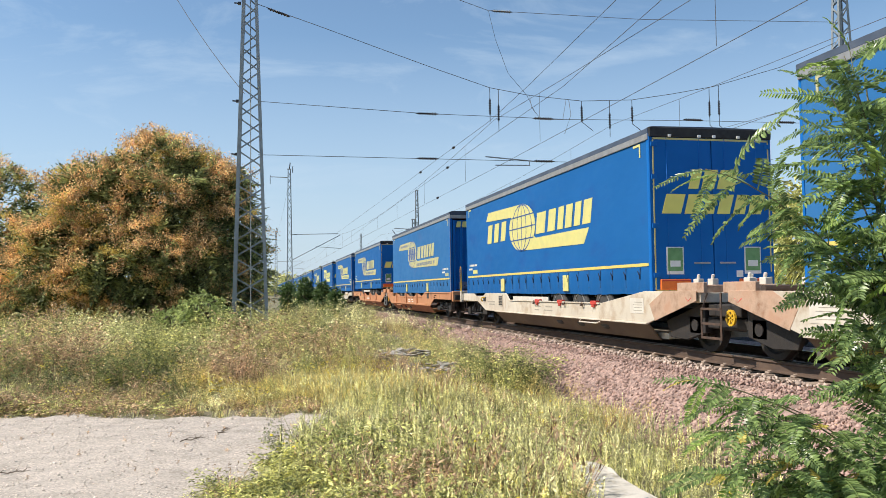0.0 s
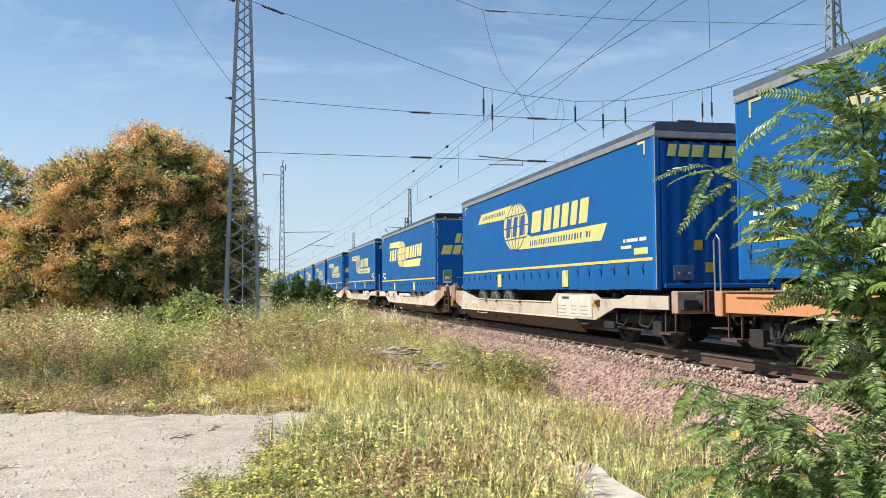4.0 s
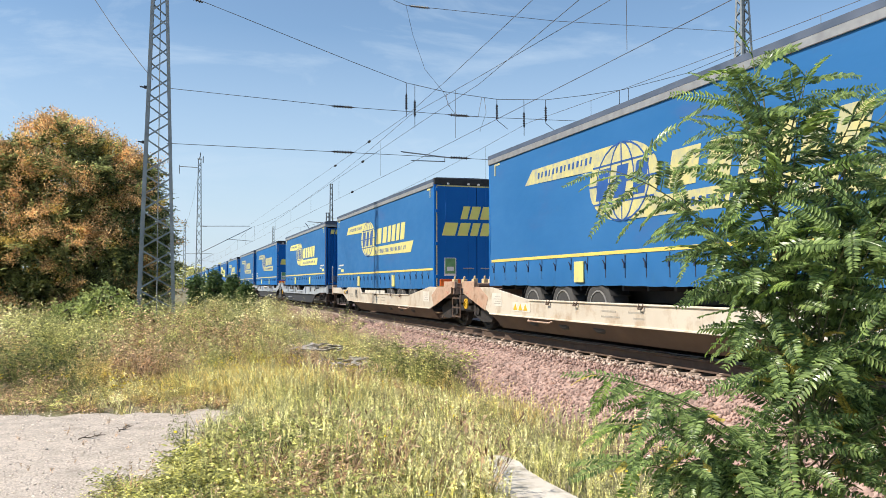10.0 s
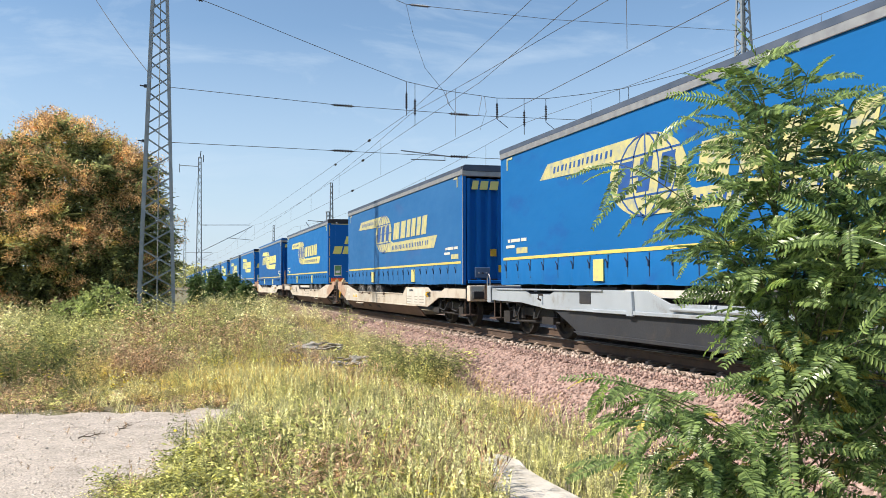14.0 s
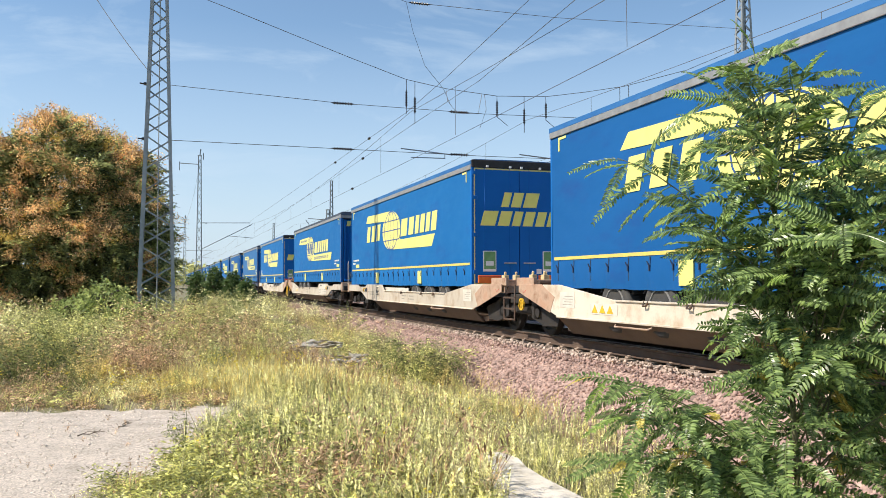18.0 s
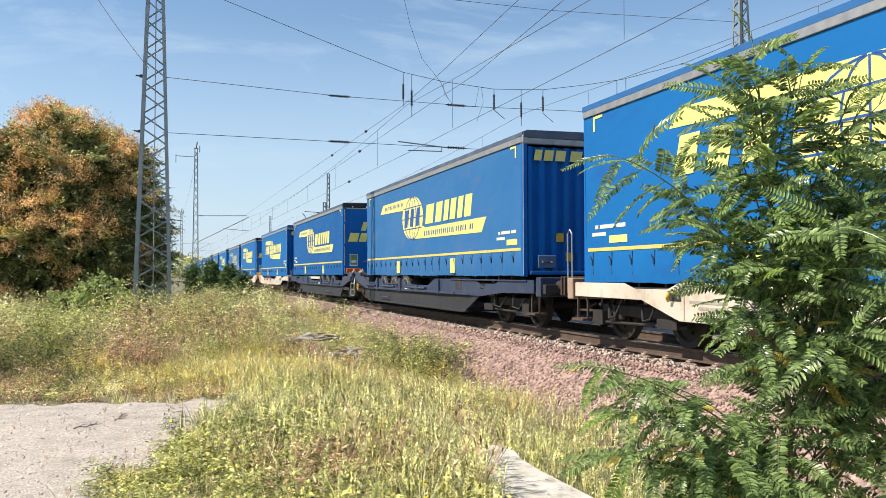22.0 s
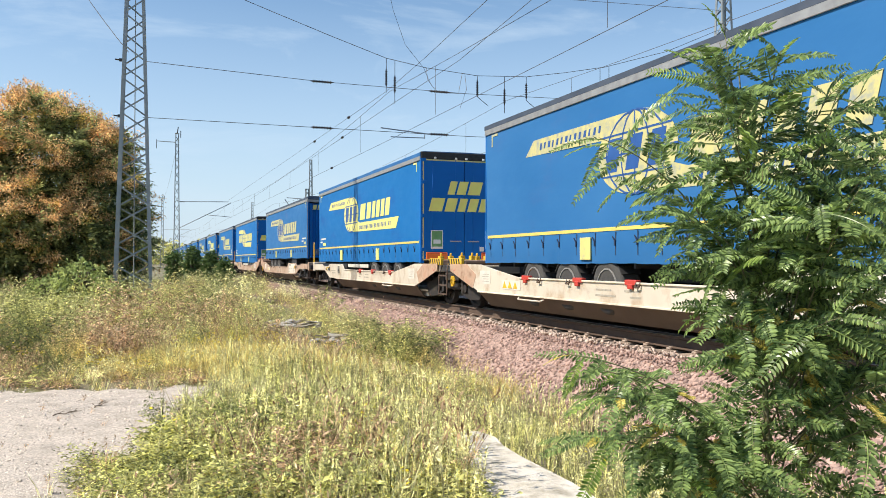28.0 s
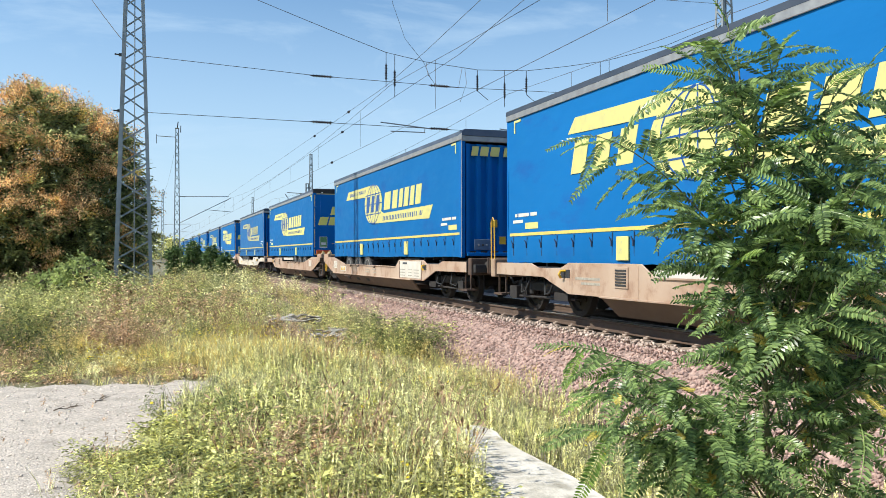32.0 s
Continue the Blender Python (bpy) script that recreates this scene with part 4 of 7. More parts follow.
def build_wagon(kind, paint, worn, lever):
    """A twin articulated pocket wagon; its joint at the origin."""
    wg = thing("pocket_wagon", "x", "railway wagon", "wagons of the train")
    prof = SILLS[kind]
    for sy in (-1, 1):
        for sx in (-1, 1):
            g = Geo().side([(sy * y, z) for y, z in prof], sx * 1.30 - .03 * sx, sx * 1.30)
            sill = part("side_sill", g, paint, wg, bevel=0.006)
            g = Geo()
            if kind == "stepped":
                g.side([(sy * 2.0, .60), (sy * 13.2, .60), (sy * 12.2, .20), (sy * 2.6, .20)], sx * 1.232, sx * 1.262).side([(sy * 2.3, .24), (sy * 12.4, .24), (sy * 12.2, .18), (sy * 2.5, .18)], sx * 1.20, sx * 1.29)
            else:
                g.add([(sx * 1.30, sy * 2.2, .44), (sx * 1.30, sy * 12.1, .44), (sx * 1.02, sy * 12.0, .13), (sx * 1.02, sy * 2.28, .13),
                       (sx * 1.25, sy * 2.2, .44), (sx * 1.25, sy * 12.1, .44), (sx * .97, sy * 12.0, .13), (sx * .97, sy * 2.28, .13)],
                      [(0, 1, 2, 3), (7, 6, 5, 4), (0, 4, 5, 1), (1, 5, 6, 2), (2, 6, 7, 3), (3, 7, 4, 0)])
            # brake dust on cream and orange; stepped panels carry the channel's shadow as colour
            part("lower_panel", g, BRAKE_DUST if kind == "cream" else UNDERFRAME if kind == "stepped" else RUST_ORANGE, wg, "lower panel darkened by brake dust and painted-in shade", bevel=0.006)
            g = Geo()
            for y0, z0, y1, z1 in ((2.2, .62, 12.6, .62), (4.6, .80, 6.1, .80)) if kind == "stepped" else ((2.2, .44, 12.1, .44), (4.3, .78, 10.6, .78)):
                g.beam((sx * 1.305, sy * y0, z0), (sx * 1.305, sy * y1, z1), .045, .03)
            part("edge_flange", g, paint, sill, bevel=0.005)
            if sx < 0:
                if kind != "cream":
                    part("access_panel", Geo().box(-1.312, sy * 11.9 - .2, .74, -1.298, sy * 11.9 + .2, .95), CHASSIS, sill, "dark louvred panel", bevel=0.004)
                    part("rope_hook", Geo().tube([(-1.3, sy * 13.6, .87), (-1.38, sy * 13.6, .87), (-1.4, sy * 13.6, .80), (-1.34, sy * 13.6, .77)], .02), RUST, sill)
                    part("door_rail", Geo().box(-1.33, min(sy * 11.3, sy * 15.9), .955, -1.298, max(sy * 11.3, sy * 15.9), .985), paint, sill, bevel=.005)
                if kind == "cream":
                    if sy < 0:
                        op = part("owner_plate", Geo().box(-1.306, -12.95, .49, -1.299, -11.1, .945), LEVER_WHITE, sill, "white owner's panel with small lettering")
                        part("emblem_bar", Geo().box(-1.309, -11.75, .86, -1.305, -11.35, .915), INK_GREY, op)
                        g = Geo()
                        for q in range(9):
                            y0 = -12.8 + .62 * (q % 3)
                            g.box(-1.309, y0, .54 + .08 * (q // 3), -1.305, y0 + (.42, .3, .5)[q % 3], .562 + .08 * (q // 3))
                        tagged(part("plate_lettering", g, FADED_INK, op), kind="stuff")
                    else:
                        fr = part("access_panel", Geo().box(-1.318, 11.28, .60, -1.298, 11.66, .93), paint, sill, "framed louvre", bevel=0.006)
                        for q in range(6):
                            part("louvre", Geo().box(-1.326, 11.32, .635 + .045 * q, -1.316, 11.62, .665 + .045 * q), CHASSIS, fr)
                        part("lettering_bar", Geo().box(-1.306, 12.1, .70, -1.299, 12.9, .74), FADED_INK, sill)
                        part("lettering_bar", Geo().box(-1.306, 12.1, .62, -1.299, 12.7, .66), FADED_INK, sill)
                    # no hollow is cut: a dark plate on the sill paints the recess's shade
                    part("hook_recess", Geo().box(-1.306, sy * 13.25 - .16, .72, -1.299, sy * 13.25 + .16, .86), CHASSIS, sill, "flat dark plate giving the shade of a recess behind the hook")
                    if sy < 0:
                        wp = part("warning_plate", Geo().box(-1.306, -4.35, .54, -1.299, -3.45, .72), LEVER_WHITE, sill, "white plate with yellow triangles")
                        for q in range(3):
                            y0 = -3.62 - .25 * q
                            part("triangle", Geo().side([(y0 - .1, .565), (y0 + .1, .565), (y0, .70)], -1.311, -1.304), SAFETY_YELLOW, wp)
                    if lever in (LEVER_WHITE, SAFETY_YELLOW):
                        for y0 in (4.6, 6.6, 8.2):
                            part("red_clamp", Geo().box(-1.335, sy * y0 - .15, .745, -1.24, sy * y0 + .15, .83).box(-1.35, sy * y0 - .06, .69, -1.30, sy * y0 + .06, .77), RED, sill, "red-painted clamp", bevel=.01)
                    for y0 in (11.02, 13.02):
                        part("panel_seam", Geo().box(-1.305, sy * y0 - .012, .46, -1.298, sy * y0 + .012, .95), worn, sill)
                    part("marking_plate", Geo().box(-1.306, sy * 2.6 - .28, .62, -1.299, sy * 2.6 + .28, .90), LEVER_WHITE, sill, "pale panel with small lettering")
                    g = Geo()
                    for q in range(4):
                        g.box(-1.309, sy * 2.6 - .22, .67 + .05 * q, -1.304, sy * 2.6 + .16 - .06 * (q % 2), .680 + .05 * q)
                    tagged(part("plate_lettering", g, FADED_INK, sill), kind="stuff")
                    part("rope_hook", Geo().tube([(-1.3, sy * 13.25, .84), (-1.38, sy * 13.27, .84), (-1.4, sy * 13.3, .78), (-1.35, sy * 13.33, .72)], .024), SAFETY_YELLOW, sill, "yellow rope hook")
                else:
                    ys = (3.9, 6.7, 9.5) if kind == "orange" else (3.9, 6.7, 10.4)
                    low = .58 if kind == "stepped" else .42
                    for y0 in ys:
                        part("post_rib", Geo().side([(sy * y0 - .09, low), (sy * y0 + .09, low), (sy * y0 + .06, .97), (sy * y0 - .06, .97)], -1.36, -1.30), paint, sill, bevel=0.01)
                    part("rub_rail", Geo().box(-1.34, min(sy * 2.6, sy * 11.6), low + .02, -1.30, max(sy * 2.6, sy * 11.6), low + .08), paint, sill, bevel=0.008)
                    if kind == "stepped":
                        for y0, y1 in ((2.4, 3.6), (4.6, 6.1), (7.4, 9.3)):
                            part("pocket_pipe", Geo().rod((-1.345, sy * y0, .72), (-1.345, sy * y1, .72), .03, 8), paint, sill)
                for q, y0 in enumerate((5.2, 6.3, 8.4)):
                    part("lashing_ring", Geo().tube([(-1.31, sy * y0 - .06, .80), (-1.35, sy * y0 - .04, .72), (-1.35, sy * y0 + .04, .72), (-1.31, sy * y0 + .06, .80)], .018), RUST if kind == "cream" else paint, sill)
                tall = .05 if kind == "cream" else .075
                for y0, wd, z0 in ((8.2, .40, .68), (7.4, .46, .68), (8.3, .3, .635), (7.45, .6, .635)) if kind == "stepped" else ((8.2, .40, .64), (7.4, .46, .64), (8.3, .3, .55), (7.45, .6, .55)):
                    part("lettering_bar", Geo().box(-1.304, sy * y0 - wd / 2, z0, -1.299, sy * y0 + wd / 2, z0 + tall * .6), WHITE if kind != "cream" else FADED_INK, sill)
                part("grab_bar", Geo().tube([(-1.31, sy * 4.3, .40), (-1.36, sy * 4.35, .37), (-1.36, sy * 5.3, .37), (-1.31, sy * 5.35, .40)], .016), worn, sill)
        # floor pan, cross members, end platform
        a, b = sorted((sy * 2.0, sy * 11.4))
        part("pocket_floor", Geo().box(-.98, a, .16, .98, b, .27), worn, wg)
        a, b = sorted((sy * 11.6, sy * 16.6))
        part("end_platform", Geo().box(-1.24, a, .72, 1.24, b, .90), CHASSIS, wg, bevel=0.01)
        a, b = sorted((sy * .45, sy * 2.3))
        part("joint_platform", Geo().box(-1.24, a, .84, 1.24, b, 1.0), worn, wg, bevel=0.01)
        part("end_beam", Geo().box(-1.3, sy * 16.4 - .1, .66, 1.3, sy * 16.4 + .1, 1.04), worn, wg, bevel=0.015)
        hitch = part("kingpin_stand", Geo().side([(sy * 13.2, .9), (sy * 14.2, .9), (sy * 13.95, 1.02), (sy * 13.45, 1.02)], -.45, .45), CHASSIS, wg, bevel=0.01)
        part("coupling_plate", Geo().rod((0, sy * 13.7, 1.0), (0, sy * 13.7, 1.045), .45, 20), RUST, hitch)
        for sx in (-.875, .875):
            bu = part("buffer", Geo().lathe([(0, .14), (.18, .14), (.2, .1), (.5, .1), (.52, .1)], (sx, sy * 16.48 if sy > 0 else sy * 16.48 - .5, .88), "y", 14), BOGIE, wg)
            part("buffer_plate", Geo().box(sx - .24, sy * 17.0 - .02, .70, sx + .24, sy * 17.0 + .02, 1.06), RUST, bu, bevel=0.015)
        part("coupling_hook", Geo().box(-.05, sy * 16.75 - .25, .84, .05, sy * 16.75 + .25, .94).rod((0, sy * 16.95, .75), (0, sy * 16.95, .92), .03, 8), RUST, wg, bevel=0.01)
        for q, x in enumerate((-.45, .4)):
            part("brake_hose", Geo().tube([(x, sy * 16.5, .8), (x, sy * 16.7, .7), (x * .9, sy * 16.85, .48), (x * .8, sy * 17.0, .55)], .025), BLACK, wg)
        if sy > 0:
            tall = 1.3 if kind == "stepped" else 1.9
            part("handrail", Geo().tube([(-1.28, 16.34, .75), (-1.29, 16.34, tall - .08), (-1.29, 16.42, tall), (-1.29, 16.5, tall - .08), (-1.28, 16.5, .75)], .014), SAFETY_YELLOW if paint is CREAM_OLD or worn is CREAM else STEEL, wg)
        for q in (1, 3):
            part("air_hose", Geo().tube([(-1.15, sy * (13.4 + .5 * q), .7), (-1.22, sy * (13.5 + .5 * q), .42), (-1.18, sy * (13.75 + .5 * q), .38), (-1.1, sy * (13.9 + .5 * q), .62)], .018), BLACK, wg)
        part("brake_rigging", Geo().box(-1.2, sy * 13.6 - .25, .30, -1.06, sy * 13.6 + .25, .44).box(-1.2, sy * 15.6 - .16, .26, -1.04, sy * 15.6 + .16, .5).rod((-1.12, sy * 13.2, .34), (-1.12, sy * 15.9, .30), .025, 6), BOGIE, wg)
        part("step", Geo().box(-1.32, sy * 16.1 - .2, .30, -1.05, sy * 16.1 + .2, .34).beam((-1.2, sy * 16.1 - .17, .32), (-1.2, sy * 16.1 - .17, .7), .03).beam((-1.2, sy * 16.1 + .17, .32), (-1.2, sy * 16.1 + .17, .7), .03), RUST, wg)
        # levers and boxes above the joint
        for x in (-.98, .0):
            bx = part("lever_box", Geo().box(x - .26, sy * .72 - .13, 1.0, x + .26, sy * .72 + .13, 1.13), CREAM_OLD if paint in (CREAM, CREAM_OLD) else paint, wg, bevel=0.015)
            for q in (-.13, .13):
                part("lever", Geo().box(x + q - .055, sy * .72 - .10, 1.12, x + q + .055, sy * .72 + .06, 1.23).rod((x + q, sy * .72, 1.2), (x + q, sy * .72 - .03, 1.30), .028, 8), lever, bx, bevel=.008)
            part("release_ring", Geo().tube([(x - .27, sy * .72 - .10, 1.06), (x - .31, sy * .72 - .10, .92), (x - .31, sy * .72 + .0, .86), (x - .31, sy * .72 + .08, .92), (x - .27, sy * .72 + .08, 1.06)], .02), RED if paint is CREAM else RUST, bx)
        hz = part("hazard_plate", Geo().box(-1.275, min(sy * .28, sy * 1.12), 1.0, -1.2, max(sy * .28, sy * 1.12), 1.17), SAFETY_YELLOW if lever is SAFETY_YELLOW else JOINT_RUST if paint in (CREAM, CREAM_OLD) else paint, wg, bevel=0.008)
        for q in range(5 if lever is SAFETY_YELLOW else 0):
            y0 = sy * (.36 + .16 * q)
            part("hazard_stripe", Geo().side([(y0 - .04, 1.01), (y0 + .03, 1.01), (y0 + .09, 1.16), (y0 + .02, 1.16)], -1.28, -1.272), BLACK, hz)
        if paint in (CREAM, CREAM_OLD):
            part("joint_arm", Geo().side([(sy * .46, .87), (sy * .46, 1.035), (sy * 1.55, 1.035), (sy * 2.1, .80), (sy * 1.9, .50)], -1.306, -1.292), JOINT_RUST, wg, "rust-stained arm at the wagon joint", bevel=.004)
        part("cross_tube", Geo().rod((-1.2, sy * 1.2, 1.06), (1.2, sy * 1.2, 1.06), .06, 10), RUST, wg)
        build_bogie(wg, sy * 14.5)
    part("joint_pivot", Geo().rod((0, 0, .55), (0, 0, 1.0), .3, 16), BOGIE, wg)
    part("joint_beam", Geo().box(-1.1, -.45, .62, 1.1, .45, .82), BOGIE, wg, bevel=0.02)
    build_bogie(wg, 0)
    for sy in (-1, 1):
        part("joint_guard", Geo().side([(sy * .6, .34), (sy * .6, .84), (sy * 1.9, .5), (sy * 1.75, .22), (sy * 1.2, .2)], -1.08, -1.0), BOGIE, wg, "dark underside of the wagon joint", bevel=.01)
    metal = SAFETY_YELLOW if lever is JOINT_RUST else RUST if paint in (CREAM, CREAM_OLD) else STEEL
    for y in (-.28, .28):
        stile = part("ladder_stile", Geo().tube([(-1.32, y, .28), (-1.32, y, .72), (-1.26, y * .7, 1.0)], .02, 4), metal, wg)
    for z in (.3, .52, .75):
        part("rung", Geo().beam((-1.32, -.28, z), (-1.32, .28, z), .035), metal, stile)
    g = Geo()
    hr = .15 if paint is CREAM_OLD else .11
    for k in range(14):
        a, b = k * math.tau / 14, (k + 1) * math.tau / 14
        g.beam((-1.2, -.36 + hr * math.cos(a), .62 + hr * math.sin(a)), (-1.2, -.36 + hr * math.cos(b), .62 + hr * math.sin(b)), .035)
    for k in range(3):
        a = k * math.pi / 3
        g.beam((-1.2, -.36 - hr * .95 * math.cos(a), .62 - hr * .95 * math.sin(a)), (-1.2, -.36 + hr * .95 * math.cos(a), .62 + hr * .95 * math.sin(a)), .022)
    part("handwheel", g, SAFETY_YELLOW, wg, "yellow brake handwheel")
    return wg


# which print, wear, blue and skirt each trailer has, from the first one in view on
LOADS = "If If G2 Ief If3 I2 Gb I2 I2 If I2e Ib If If I2 Gb Gb Ib2 Gb Ipz Ib Gb Gb If Ib If3 G2 I2 Ib If Gb I2 If Ib G2 I2 If".split()
TRAILERS, WAGONS = [], []
FIRST = -2
SHIFT = {0: -.13, 1: -.15, 2: .13, 3: .07, 4: -.08, 6: .06, 7: .15, 8: -.19, 9: .1, 11: -.08, 13: .33, 14: .23, 15: -.16, 16: .17, 17: .16, 19: .13, 20: .08, 21: -.3, 22: -.26, 23: -.1}
TONE = {YELLOW: "bright yellow", YELLOW_MID: "worn yellow", YELLOW_OLD: "faded yellow"}


def load_train():
    made = {}
    for n, code in enumerate(LOADS):
        i = FIRST + n
        facing = "rear" if i % 2 == 0 else "front"
        yel = YELLOW if "b" in code or "p" in code else YELLOW_OLD if "f" in code else YELLOW_MID
        blue = BLUE_PALE if "p" in code else BLUE_OLD if ("f" in code and n % 2) or "e" in code or i in (9, 21) else BLUE_DEEP if i < 9 or i in (11, 13, 18) else BLUE
        top = ROOF_BLUE if i in (13, 14, 16, 19, 22) else None
        skirt = 1.75 if "3" in code else 1.50 if code[0] == "G" or "e" in code else 1.60
        key = (facing, code[0], yel.name, blue.name, skirt, i > 18, top)
        if key not in made:
            tr = made[key] = build_trailer(facing, code[0], yel, blue, skirt, i > 18, top)
        else:
            tr = copy_thing(made[key], Matrix())
        tr["label"] = ("blue curtain-side semi-trailer on wagon, " + TONE[yel] + (" globe print" if code[0] == "G" else " banner print") + (", rear doors" if facing == "rear" else ", corrugated front"))
        TRAILERS.append((tr, 34.12 * (i // 2) + 16.15 * (i % 2) + SHIFT.get(i, 0)))
    paints = {1: ("orange", WAGON_ORANGE, WAGON_ORANGE, LEVER_CREAM), 5: ("stepped", WAGON_GREY, WAGON_GREY, LEVER_CREAM), 9: ("stepped", WAGON_NAVY, WAGON_NAVY, LEVER_CREAM), 0: ("cream", CREAM, CREAM, LEVER_WHITE),
              8: ("cream", CREAM, CREAM_OLD, JOINT_RUST), 10: ("cream", CREAM, CREAM, SAFETY_YELLOW), 11: ("cream", CREAM, CREAM, SAFETY_YELLOW), 12: ("cream", CREAM_OLD, CREAM_OLD, LEVER_CREAM), 13: ("cream", CREAM_OLD, RUST, LEVER_CREAM)}
    words = {WAGON_ORANGE: "orange-brown", WAGON_GREY: "grey", WAGON_NAVY: "dark blue-grey", CREAM_OLD: "rust-stained cream", CREAM: "cream-white weathered"}
    for k in range(-1, 18):
        key = paints.get(k, ("cream", CREAM, CREAM_OLD if k % 3 else CREAM, LEVER_CREAM))
        if key not in made:
            wg = made[key] = build_wagon(*key)
        else:
            wg = copy_thing(made[key], Matrix())
        wg["label"] = words[key[1]] + " twin pocket wagon carrying two semi-trailers on the rails"
        WAGONS.append((wg, 34.12 * k - 2.2))


load_train()


def train_run(t):
    """Metres that the train has run since it began to pass."""
    q = t / 32
    return -13.70 + 404.05 * q + 29.36 * q * q - 11.75 * q ** 3

# ---- masts and wires ----
def build_mast(x, y, z0, height, base, top, bays, label, group, leg=0.09, brace=0.05, far=False):
    """A square lattice mast of four tapering legs and zigzag bracing."""
    m = thing("lattice_mast", label, "mast", group, at=pose(x, y, z0))

    def w(z):
        return base + (top - base) * z / height
    for sx in (-1, 1):
        for sy in (-1, 1):
            g = Geo()
            a, b = Vector((sx * base, sy * base, 0)), Vector((sx * top, sy * top, height))
            for off, wd, hd in ((Vector((-sx * leg / 2, 0, 0)), leg, .014), (Vector((0, -sy * leg / 2, 0)), .014, leg)):
                d = (b - a).normalized()
                s, u = Vector((wd / 2, 0, 0)), Vector((0, hd / 2, 0))
                vs = [p + off + e * s + f * u for p in (a, b) for e, f in ((-1, -1), (1, -1), (1, 1), (-1, 1))]
                g.add(vs, [(0, 1, 2, 3), (7, 6, 5, 4), (0, 4, 5, 1), (1, 5, 6, 2), (2, 6, 7, 3), (3, 7, 4, 0)])
            part("leg", g, MAST, m)
    zs = [0.25]
    steps = [1.25 - 0.5 * k / (bays - 1) for k in range(bays)]
    tot = sum(steps)
    for s in steps:
        zs.append(zs[-1] + s * (height - .5) / tot)
    joined = Geo()
    for k in range(bays):
        a, b = zs[k], zs[k + 1]
        for sgn in (-1, 1):
            g = joined if far else Geo()
            e = -sgn if k % 2 else sgn
            g.beam((e * w(a), sgn * w(a), a), (-e * w(b), sgn * w(b), b), brace, .012, up=(0, 1, 0))
            if not far:
                part("brace", g, MAST, m)
                g = Geo()
            g.beam((sgn * w(a), e * w(a), a), (sgn * w(b), -e * w(b), b), .012, brace, up=(0, 1, 0))
            if not far:
                part("brace", g, MAST, m)
    if far:
        tagged(part("bracing", joined, MAST, m), kind="stuff")
    part("foundation", Geo().box(-base - .25, -base - .25, -.6, base + .25, base + .25, .25), CONCRETE, m, "weathered concrete footing", bevel=0.03)
    part("cap_plate", Geo().box(-top - .05, -top - .05, height - .03, top + .05, top + .05, height + .03), MAST, m, bevel=0.01)
    return m


def wire(name, pts, r, label, group="wires", material=None):
    ob = part(name, Geo().tube(pts, r, 5), material or WIRE)
    return tagged(ob, label, "wire", group)


def sagging(p, q, sag, n=14):
    p, q = Vector(p), Vector(q)
    return [p.lerp(q, k / n) - Vector((0, 0, sag * 4 * (k / n) * (1 - k / n))) for k in range(n + 1)]


def insulator_mesh(length=.8, r=.055, sheds=7):
    prof = [(-length / 2, .015)]
    for k in range(sheds):
        a = -length * .36 + length * .72 * k / (sheds - 1)
        prof += [(a - .03, .025), (a, r), (a + .012, r), (a + .03, .025)]
    return Geo().lathe(prof + [(length / 2, .015)], (0, 0, 0), "x", 10).mesh("insulator")


